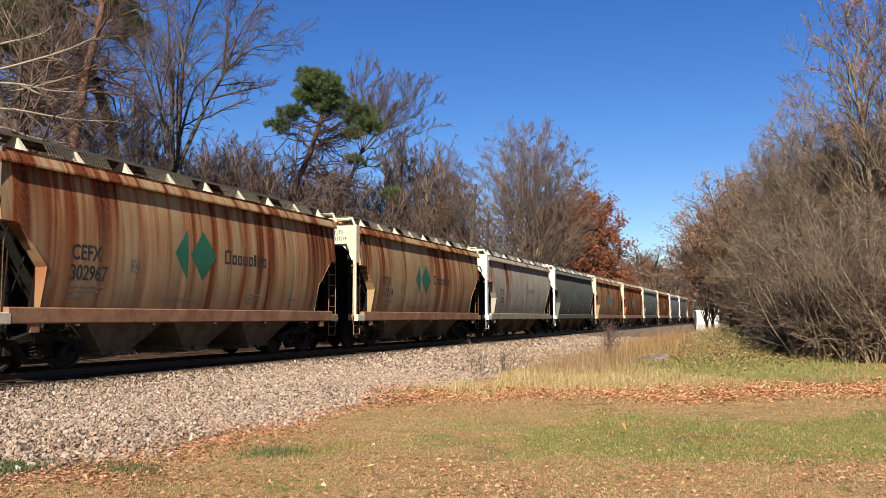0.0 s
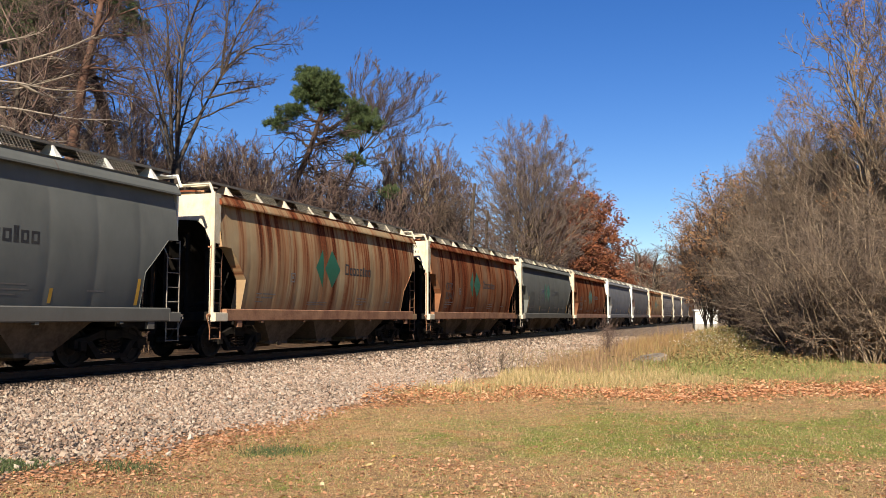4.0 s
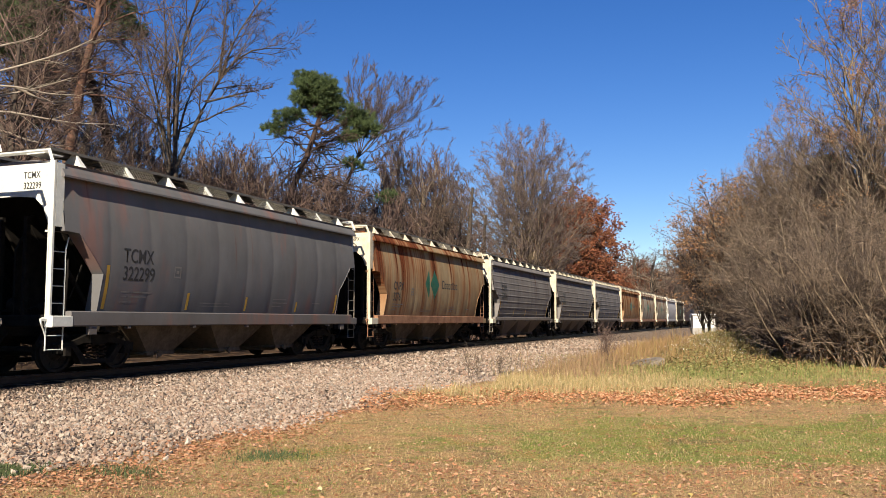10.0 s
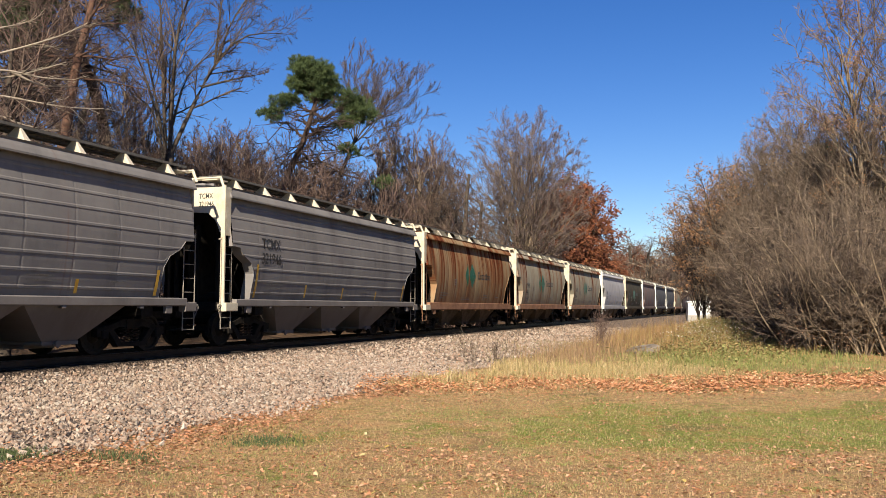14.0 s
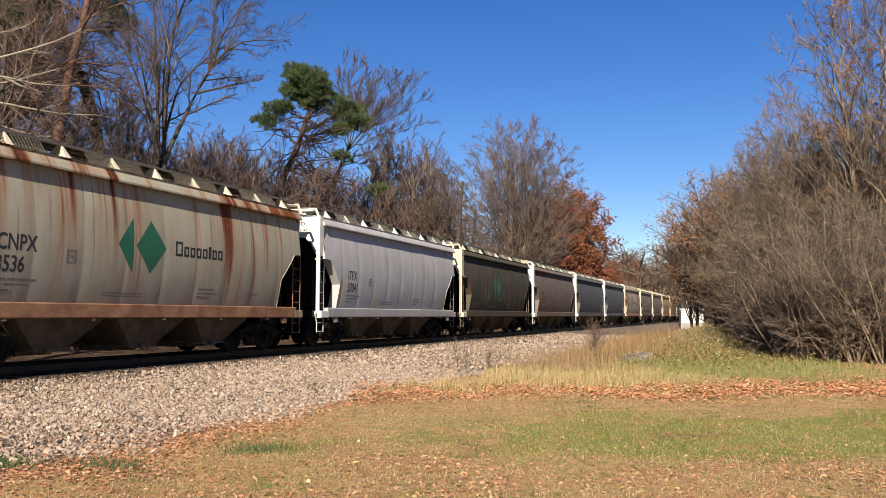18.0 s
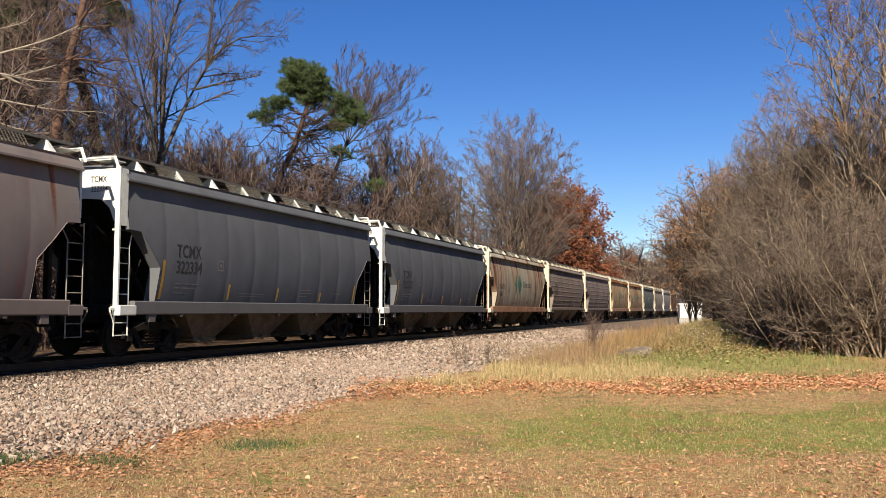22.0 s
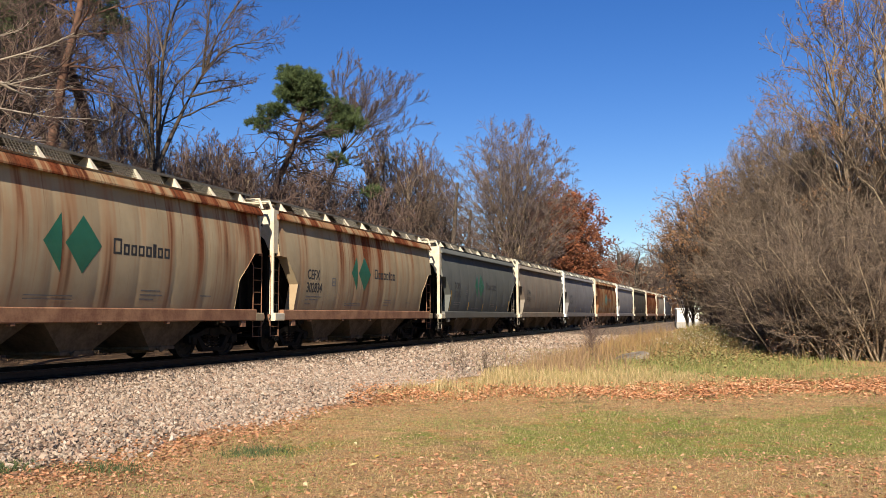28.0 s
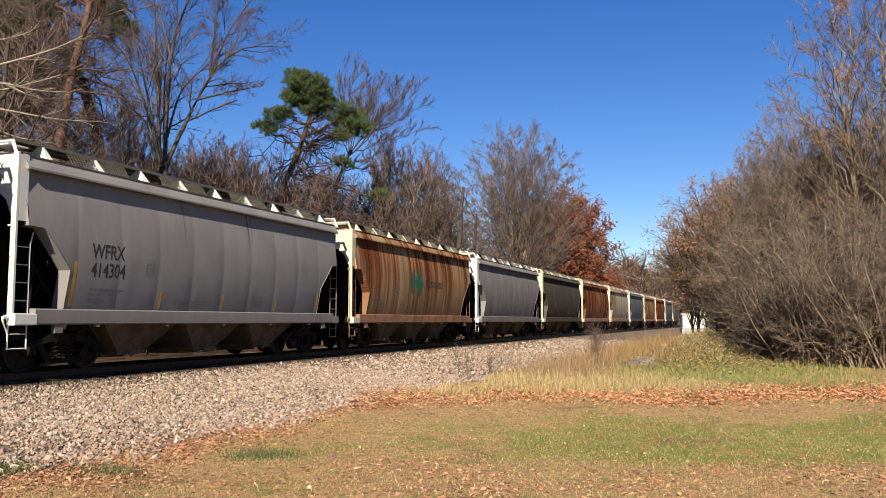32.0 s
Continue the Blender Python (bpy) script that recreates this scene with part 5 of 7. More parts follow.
def build_woods():
    kinds = []
    for seed, height, spread, mat, label in (
            (1, 17, 1.0, TWIG, "tall bare grey-brown tree at the edge of the wood"),
            (2, 15, 0.75, RUSSET_TWIG, "slender bare tree with reddish twigs in the wood"),
            (3, 16, 1.2, TWIG, "spreading bare tree with fine brown twigs in the wood"),
            (4, 13, 0.8, GREY_TWIG, "bare grey tree with upright twigs in the wood")):
        pieces, tips = wood_tree(seed, height, spread)
        kinds.append(build_tree("bare_tree", pieces, tips, 1, BARK, mat, label, "tree", FOREST, thicken=1.3))
    # the broad many-stemmed tree behind the track
    stems = (((0.05, 0, 7.6), (-0.1, 0.2, 11), (-0.3, 0, 14.5), (-0.6, 0, 18.5)), ((0.2, 0, 8.2), (0.27, -0.2, 12.2), (0.4, 0, 15), (1.4, 0, 17.6), (2.0, 0, 19)),
             ((0.25, 0, 8.6), (1.3, 0.2, 11.3), (2.37, 0.2, 13.6), (3.7, 0, 14.9), (5.6, 0, 15.0)), ((2.3, 0.2, 13.4), (2.95, 0.3, 15.5), (4.2, 0, 17.4), (4.8, 0, 18.6)),
             ((2.2, 0.1, 13.2), (2.4, -0.2, 15.6), (2.6, 0, 18)), ((0, 0, 8.8), (-0.75, -0.3, 12.5), (-1.5, 0, 15.5), (-2.0, 0, 17.8)),
             ((-0.05, 0, 9.2), (-1.1, 0.3, 12.8), (-1.9, 0, 14.2), (-2.8, 0, 14.8)), ((0.3, 0, 10), (0.8, 0.4, 12.5), (2.0, 0.5, 13.8), (2.9, 0.6, 14.6)),
             ((0, 0, 8.0), (-0.6, 0.6, 10.9), (-2.2, 0.8, 12)), ((0.2, 0, 9), (0.1, 1.2, 13), (0.3, 2.0, 16)), ((1.6, 0.2, 12), (3.2, 0.4, 12.6), (4.6, 0.4, 13.0)))
    limbs = [(joined(q, 8)[None], taper(1, 0.115 if k < 3 else 0.065, 0.014, 8)) for k, q in enumerate(stems)]
    big, _ = limbed_tree("bare_tree", 21, [(joined(((0, 0, 0), (0.2, 0, 4), (0.25, 0, 6.5), (0.2, 0, 8.8)), 6)[None], taper(1, 0.30, 0.20, 6))], limbs,
                         ((14, 0.2, 0.30, 42, 0.12, 4, 0.012), (8, 0.15, 0.46, 42, 0.05, 3, 0.009), (6, 0.1, 0.5, 42, 0.02, 2, 0.007)),
                         BARK, TWIG, "broad bare tree forking into several grey stems")
    big.matrix_basis = pose(*spot(-38.6, 42), 0, 0, facing(-38.6))
    # the dome-shaped tree farther along
    dome, _ = domed_tree("bare_tree", 6, ((0, 0, 0), (0.1, 0, 3), (0, 0, 9)), (0.28, 0.98), 130, (0, 0, 12.4), (6.4, 6.4, 8.4), 0.24,
                         ((12, 0.35, 0.14, 36, 0.05, 3, 0.015), (7, 0.12, 0.5, 40, 0.02, 2, 0.012), (4, 0.1, 0.6, 40, 0.0, 1, 0.011)),
                         STEM, DOME_TWIG, "dome-shaped bare tree with fine grey-violet twigs", low=-0.6, inner=0.9)
    dome.matrix_basis = pose(*spot(-14.75, 84))
    # fan-topped tree beside the pine
    crown = ((0.3, 0, 18.4), (1.2, 0.4, 18.8), (2.1, -0.3, 18.6), (3.0, 0.3, 18.2), (4.0, 0, 17.9), (5.0, 0.5, 17.9), (5.7, 0, 17.4), (5.9, -0.3, 16.2), (6.1, 0.2, 14.7), (4.3, 0.4, 12.2),
             (2.9, 0, 12.9), (0.2, -0.4, 17.0), (2.6, 1.0, 17.4), (4.4, -1.0, 16.6), (-0.6, 0.4, 15.8))
    rng = np.random.default_rng(23)
    up = arching(rng, [(0.9, 0, 12.6) if e[2] > 14 else (0.4, 0, 11.5) for e in crown], crown, 7, 0.5)
    fan, _ = limbed_tree("bare_tree", 24, [(joined(((-1.4, 0, 0), (-1.1, 0, 6), (-0.6, 0, 9), (1.0, 0, 13)), 8)[None], taper(1, 0.2, 0.11, 8))],
                         [(up, taper(len(crown), 0.04, 0.010, 7))], ((13, 0.2, 0.26, 26, 0.16, 3, 0.012), (8, 0.1, 0.5, 28, 0.12, 2, 0.010), (5, 0.1, 0.6, 30, 0.08, 1, 0.008)),
                         BARK, TWIG, "bare tree with a fan of upright twigs")
    fan.matrix_basis = pose(*spot(-27.2, 58), 0, 0, facing(-27.2))
    # red oak that keeps its leaves
    lrng = random.Random(5)
    oak, tips = domed_tree("oak_tree", 25, ((0, 0, 0), (0.1, 0, 4), (0, 0, 12)), (0.2, 0.95), 46, (0, 0, 9.6), (4.9, 4.9, 7.9), 0.3,
                           ((9, 0.3, 0.24, 44, 0.06, 3, 0.016), (6, 0.15, 0.5, 44, 0.02, 2, 0.012)), BARK, TWIG, "oak that keeps its rust-red autumn leaves", low=-0.75, lift=0.45)
    part("leaves", leaf_mesh("leaves", tips.tolist(), 0.20, OAK_LEAVES, lrng, 11, 0.36), oak)
    oak.matrix_basis = pose(*spot(-11.3, 106))
    for angle, dist, size, turn in ((-12.6, 112, 0.95, 60), (-13.9, 118, 0.85, 140), (-7.3, 190, 0.8, 130), (-8.6, 175, 0.66, 250)):
        planted(oak, angle, dist, size, turn)
    # slim straight trees in a row between the fan and the dome
    slim, _ = domed_tree("slim_tree", 27, ((0, 0, 0), (0.15, 0, 6), (0, 0, 13)), (0.3, 0.98), 30, (0, 0, 10.6), (1.9, 1.9, 5.6), 0.13,
                         ((9, 0.2, 0.24, 34, 0.16, 3, 0.014), (6, 0.1, 0.5, 36, 0.1, 2, 0.011), (3, 0.1, 0.6, 36, 0.05, 1, 0.009)),
                         STEM, RUSSET_TWIG, "slim straight bare tree with pinkish twig ends", low=-0.8, lift=0.6)
    slim.matrix_basis = pose(*spot(-23.6, 64))
    for k, (angle, dist, size) in enumerate(((-24.6, 60, 0.86), (-22.6, 66, 0.98), (-21.9, 62, 0.86), (-21.2, 70, 0.98), (-20.4, 66, 0.88), (-19.9, 72, 0.90), (-19.3, 80, 0.9), (-29.0, 60, 0.8), (-33.6, 56, 0.80), (-28.0, 66, 0.9), (-36.4, 52, 0.76), (-35.2, 50, 0.74), (-34.4, 58, 0.84), (-32.6, 50, 0.7), (-39.6, 50, 0.8), (-41.0, 46, 0.86), (-24.0, 70, 1.02), (-20.8, 76, 1.08))):
        planted(slim, angle, dist, size, 47 * k)
    # rows of the wood
    for angle, dist, size, kind in (
            (-47.5, 30, 0.95, 1), (-46, 38, 1.1, 2), (-44.3, 40, 0.95, 1), (-43, 44, 1.05, 0), (-41.8, 38, 0.75, 3), (-36.5, 50, 0.64, 2),
            (-35, 46, 0.62, 3), (-33.3, 55, 0.75, 1), (-32, 50, 0.58, 3), (-27.2, 56, 0.58, 3), (-16.6, 96, 0.85, 0), (-11.8, 116, 0.7, 2),
            (-4.9, 160, 0.85, 2),
            (-48.5, 44, 1.2, 2), (-39.8, 55, 0.72, 0), (-45.2, 55, 1.25, 0)):
        planted(kinds[kind], angle, dist, size, wood_rng.uniform(0, 360))
    # slighter trees that close the wood behind the front row
    pieces, tips = grow(91, [((0, 0, 0), (0.05, 0, 1), 9.5, 0.13), ((0.3, 0.2, 0), (-0.2, 0.1, 1), 8.5, 0.1)], ((10, 50, 0.42, 0.42, 0.12, 0.07), (7, 46, 0.5, 0.5, 0.1, 0.15), (5, 46, 0.55, 0.55, 0.1, 0.2), (3, 46, 0.9, 0.65, 0.05, 0.2)), 0.05)
    thin = build_tree("bare_tree", pieces, tips, 1, BARK, TWIG, "low bare tree deep in the wood", "tree", FOREST, thicken=2.0)
    thin.matrix_basis = pose(*spot(-36.8, 56))
    for k in range(26):
        planted(thin, -47 + 1.15 * k + wood_rng.uniform(-0.4, 0.4), (50, 60, 55, 68)[k % 4] + 0.5 * k, wood_rng.uniform(0.95, 1.2), wood_rng.uniform(0, 360), 1.15)
    # the far end of the wood, where the line runs out of sight
    for j, (seed, mat, label) in enumerate(((81, RUSSET_TWIG, "distant bare tree with russet twigs"), (82, GREY_TWIG, "distant bare grey-brown tree"))):
        pieces, tips = grow(seed, [((0, 0, 0), (0, 0, 1), 12, 0.2)], ((14, 60, 0.45, 0.45, 0.12, 0.07), (8, 48, 0.5, 0.5, 0.1, 0.15), (7, 46, 0.6, 0.6, 0.05, 0.2)), 0.05)
        far = build_tree("bare_tree", pieces, tips, 1, BARK, mat, label, "tree", FOREST, thicken=3.2)
        far.matrix_basis = pose(*spot((-9.4, -6.9)[j], (150, 190)[j]))
        for k in range(8):
            planted(far, -9.0 + 0.72 * k + 0.3 * j, 165 + 22 * ((k * 3 + j) % 5), 1.0 + 0.12 * ((k + j) % 4), 50 * k, 1.25)
    for k, tree in enumerate(kinds):
        tree.matrix_basis = pose(*spot((-49.0, -42.2, -34.2, -31.2)[k], (48, 50, 62, 66)[k]), 0, 0, 40 * k)
    return kinds


KINDS = build_woods()


def build_pine():
    """Leaning pine: crooked dark limbs, and a bumpy crown out of rounded tufts of needles."""
    rng = random.Random(31)
    trunk = joined(((-1.2, 0, 0), (-0.6, 0, 5), (0.15, 0, 8.8), (0.75, 0.1, 10.1), (1.4, 0, 11.6), (1.85, -0.1, 13.3), (2.2, 0, 14.3), (2.1, 0, 15.8)), 14)
    clumps = []
    for (cx, cy, cz), (ax, ay, az), many in (((1.8, 0, 15.2), (1.6, 1.4, 1.1), 44), ((2.9, 0.2, 14.6), (0.9, 1.0, 0.8), 10), ((4.2, 0.1, 14.1), (1.0, 0.9, 0.75), 12), ((4.7, 0, 13.2), (0.75, 0.7, 0.5), 7),
                                             ((0.2, 0.2, 13.9), (0.75, 0.7, 0.45), 7), ((-0.6, 0.1, 13.0), (0.6, 0.6, 0.35), 5), ((3.7, -0.1, 12.6), (0.75, 0.6, 0.22), 5), ((1.4, 0, 16.2), (0.6, 0.6, 0.35), 5),
                                             ((6.2, 0.3, 9.1), (0.5, 0.4, 0.14), 3), ((4.0, 0.4, 11.0), (0.8, 0.6, 0.3), 3)):
        for _ in range(many):
            e = Vector((rng.gauss(0, 1), rng.gauss(0, 1), rng.gauss(0.1, 1))).normalized() * rng.uniform(0.45, 1.0)
            clumps.append((cx + e.x * ax, cy + e.y * ay, cz + e.z * az))
    clumps = np.array(clumps)
    low = np.array([min(range(6, 14), key=lambda i: abs(trunk[i][2] - (c[2] - 0.6 - 0.3 * abs(c[0] - trunk[i][0])))) for c in clumps])
    grower = np.random.default_rng(32)
    limbs = arching(grower, trunk[low], clumps, 6, 0.4, 0.06)
    bare_ends = np.stack([grower.uniform(-2.2, 4.6, 26), grower.normal(0, 1.6, 26), grower.uniform(8.6, 12.6, 26)], -1)
    root = np.clip(((bare_ends[:, 2] - 0.4) / 15.8 * 14).astype(int), 5, 11)
    bare = arching(grower, trunk[root], bare_ends, 6, 0.6, 0.06)
    tree, _ = limbed_tree("pine_tree", 33, [(trunk[None], taper(1, 0.27, 0.09, 14))], [(limbs, taper(len(clumps), 0.05, 0.018, 6)), (bare, taper(26, 0.05, 0.014, 6))],
                          ((5, 0.25, 0.22, 46, 0.05, 2, 0.010), (3, 0.2, 0.5, 46, 0.0, 1, 0.008)), PINE_BARK, TWIG, "leaning pine with dark green tufts and a reddish trunk")
    v, f = [], []
    for c in clumps:
        r = rng.uniform(0.42, 0.68)
        for _ in range(30):
            e = Vector((rng.gauss(0, 1), rng.gauss(0, 1), rng.gauss(0.3, 0.8))).normalized()
            t = Vector(c) + Vector((e.x * r, e.y * r, e.z * r * 0.62)) * rng.uniform(0.55, 1.1)
            for _ in range(26):
                g = (e * 0.9 + Vector((rng.gauss(0, 0.7), rng.gauss(0, 0.7), rng.gauss(0.3, 0.7)))).normalized()
                w = perpendicular(g, rng) * 0.014
                s = t + Vector((rng.gauss(0, 0.05), rng.gauss(0, 0.05), rng.gauss(0, 0.04)))
                n = len(v)
                v += [s - w, s + w, s + g * rng.uniform(0.14, 0.25)]
                f.append((n, n + 1, n + 2))
    part("needles", mesh_of("needles", v, f, NEEDLES), tree)
    tree.matrix_basis = pose(*spot(-31.2, 52), 0, 0, facing(-31.2))
    # pines whose tops stand over the wood farther back, and one in the thicket
    for angle, dist, size, turn in ((-48.2, 41, 1.0, 120), (-42.3, 47, 1.28, 250), (5.2, 64, 0.78, 200)):
        planted(tree, angle, dist, size, turn)
    return tree


build_pine()


def build_red_trunk():
    """Tall tree with a red-brown trunk at the edge of the wood."""
    rng = np.random.default_rng(61)
    path = joined(((-0.9, 0, 0), (-0.35, 0, 5), (0, 0, 8.1), (0.23, 0, 9.8), (0.37, 0, 11.3), (0.67, 0, 12.5), (0.9, 0, 13.8), (1.2, 0, 16.5)), 14)
    ends = np.stack([rng.uniform(-3.4, 4.0, 22), rng.normal(0, 1.6, 22), rng.uniform(9.5, 17, 22)], -1)
    root = np.clip(((ends[:, 2] - 1.2) / 16.5 * 14).astype(int), 6, 13)
    tree, _ = limbed_tree("tall_tree", 62, [(path[None], taper(1, 0.25, 0.10, 14))], [(arching(rng, path[root], ends, 6, 0.6), taper(22, 0.05, 0.014, 6))],
                          ((9, 0.25, 0.3, 44, 0.06, 3, 0.013), (6, 0.1, 0.5, 44, 0.02, 2, 0.009)), RED_BARK, RUSSET_TWIG, "tall tree with a sunlit red-brown trunk")
    tree.matrix_basis = pose(*spot(-44.6, 36), 0, 0, facing(-44.6))


build_red_trunk()


def build_shrubs():
    """The thicket beside the lawn: many-stemmed bare shrubs, with taller trees behind."""
    kinds = []
    for seed, height, mat, label in ((41, 6.5, GREY_TWIG, "dense bare grey-brown shrub of arching stems"),
                                     (42, 5.5, TWIG, "tangled bare brown shrub beside the lawn"), (43, 7.0, GREY_TWIG, "tall bare shrub with fine pale twigs")):
        rng = random.Random(seed)
        stems = []
        for k in range(16):
            a = rng.uniform(0, 6.28)
            o = rng.uniform(0.08, 0.72)
            stems.append(((0.5 * math.cos(a) * rng.random(), 0.5 * math.sin(a) * rng.random(), 0), (o * math.cos(a), o * math.sin(a), 1), height * rng.uniform(0.65, 1.05), 0.04))
        pieces, tips = grow(seed, stems, ((9, 44, 0.42, 0.5, 0.12, 0.08), (6, 50, 0.5, 0.6, 0.1, 0.16), (3, 48, 0.8, 0.65, 0.05, 0.22)), 0.02)
        kinds.append(build_tree("bare_shrub", pieces, tips, 1, STEM, mat, label, "shrub", "shrubs of the thicket", thicken=1.65))
    rng = random.Random(8)
    rows = ((0.6, 46, 0.8, 0), (-0.2, 56, 0.95, 2), (1.6, 42, 0.85, 1), (2.6, 45, 1.05, 0), (3.2, 39, 0.8, 1), (3.6, 48, 1.25, 2), (4.6, 37, 0.8, 1), (5.0, 43, 1.2, 0),
            (6.2, 36, 0.8, 1), (6.6, 41, 1.15, 2), (7.6, 35, 0.8, 0), (8.4, 38, 1.0, 1), (9.2, 34, 0.85, 2), (2.0, 52, 1.15, 0), (0.2, 64, 1.1, 2), (-1.2, 62, 0.95, 0), (-0.6, 52, 0.72, 1), (-1.6, 68, 0.9, 2),
            (4.1, 55, 1.25, 0), (6.6, 51, 1.25, 1), (8.5, 50, 1.3, 2), (2.8, 60, 1.25, 1), (1.0, 58, 1.1, 2), (5.6, 46, 1.1, 1), (7.2, 44, 1.1, 0),
            (0.7, 38, 0.66, 0), (1.9, 34.2, 0.62, 1), (3.3, 32.8, 0.62, 0), (4.7, 32.2, 0.66, 1), (6.1, 32, 0.66, 2), (7.5, 32, 0.7, 0), (9.0, 32, 0.7, 1), (2.6, 36, 0.8, 2), (5.4, 35, 0.8, 2))
    for i, (angle, dist, size, kind) in enumerate(rows):
        if i < 3:
            k = (0, 2, 1)[i]
            kinds[k].matrix_basis = pose(*spot(angle, dist), 0, 0, rng.uniform(0, 360))
            kinds[k].scale = (size,) * 3
        else:
            planted(kinds[kind], angle, dist, size, rng.uniform(0, 360))
    # rounded crowns of fine pale twigs that close the thicket's outline
    crowns = "trees beside the lawn"
    crown, _ = domed_tree("thicket_tree", 71, ((0, 0, 0), (0.1, 0, 1.2), (0, 0, 4.5)), (0.05, 0.9), 38, (0, 0, 5.6), (3.6, 3.6, 4.6), 0.11,
                          ((11, 0.22, 0.24, 38, 0.12, 3, 0.012), (7, 0.1, 0.48, 40, 0.06, 2, 0.009), (3, 0.1, 0.6, 40, 0.03, 1, 0.007)),
                          STEM, GREY_TWIG, "rounded bare thicket tree with fine pale twigs", crowns, low=-0.7, category="tree")
    crown.matrix_basis = pose(*spot(-1.2, 64))
    for k, (angle, dist, size) in enumerate(((-0.4, 60, 1.05), (0.6, 56, 1.12), (1.8, 54, 1.18), (3.0, 52, 1.2), (1.0, 48, 0.80), (4.2, 48, 1.1), (5.4, 46, 1.1), (6.8, 45, 1.15), (8.2, 44, 1.2), (2.6, 44, 0.8))):
        planted(crown, angle, dist, size, 61 * k)
    # tall trees with pale forked stems over the thicket, some dry leaves left on them
    lrng = random.Random(77)
    tall, tips = domed_tree("bare_tree", 51, ((0, 0, 0), (0.05, 0, 5), (-0.2, 0, 9), (-0.6, 0, 12)), (0.25, 0.98), 30, (-0.6, 0, 11.6), (3.4, 3.0, 6.4), 0.125,
                            ((9, 0.3, 0.24, 36, 0.16, 3, 0.012), (5, 0.12, 0.48, 38, 0.06, 2, 0.008), (3, 0.1, 0.55, 38, 0.05, 1, 0.006)),
                            STEM, GREY_TWIG, "tall bare tree with pale forked stems and few dry leaves", crowns, low=-0.6, lift=0.6)
    dry = [p for p in tips.tolist() if noise.noise(Vector(p) * 0.55) > 0.16 and lrng.random() < 0.7]
    part("leaves", leaf_mesh("leaves", dry, 0.05, TAN_LEAVES, lrng, 5, 0.14), tall)
    tall.matrix_basis = pose(*spot(6.4, 42), 0, 0, facing(6.4))
    for angle, dist, size, turn in ((8.4, 42, 1.0, 90), (2.8, 56, 0.92, 300), (0.4, 60, 0.82, 150), (-1.6, 64, 0.72, 240)):
        planted(tall, angle, dist, size, turn)
    # young oaks that keep tan leaves, at the thicket's end
    small, tips = domed_tree("oak_sapling", 53, ((0, 0, 0), (-0.1, 0, 2), (-0.4, 0, 5.5)), (0.2, 0.95), 22, (-0.4, 0, 6.2), (2.3, 2.3, 3.0), 0.11,
                             ((8, 0.25, 0.28, 42, 0.08, 3, 0.012), (5, 0.1, 0.5, 42, 0.04, 2, 0.009)), BARK, TWIG, "young oak with clusters of tan dry leaves", crowns, low=-0.5, lift=0.55)
    part("leaves", leaf_mesh("leaves", [p for p in tips.tolist() if noise.noise(Vector(p) * 0.8) > -0.12], 0.075, TAN_LEAVES, lrng, 6, 0.16), small)
    small.matrix_basis = pose(*spot(-3.5, 61), 0, 0, 0)
    for angle, dist, size, turn in ((-3.2, 66, 1.2, 120), (-2.0, 58, 1.2, 60), (-1.5, 63, 1.35, 200)):
        planted(small, angle, dist, size, turn)
    # trees added beside the line, hidden behind the thicket, to darken the wagons' reflections
    for k in range(26):
        y = 84 + 12.5 * k
        x = (1.5, 5.0, 8.0)[k % 3]
        ob = copy_thing(KINDS[(1, 3, 2)[k % 3]], pose(x, y, ground_z(x, y) - 0.05, 0, 0, 67 * k))
        ob.scale = (0.9, 0.9, 0.78)
    # dry leaves and dead stalks under the shrubs
    n = 5200
    nrng = np.random.default_rng(79)
    a, d = np.radians(nrng.uniform(1.2, 10.5, n)), nrng.uniform(31, 42, n)
    x, y = d * np.sin(a), d * np.cos(a)
    v, f = leaf_cloud(nrng, x, y, nrng.uniform(0.02, 0.055, n), np.abs(nrng.normal(0.0, 1.1, n)))
    scattered("caught_leaves", v, f, islands("caught_leaf", ((0.22, 0.10, 0.05), (0.30, 0.16, 0.085), (0.17, 0.08, 0.045), (0.36, 0.22, 0.12))), "brown dead leaves caught low in the shrubs", "leaves")


build_shrubs()


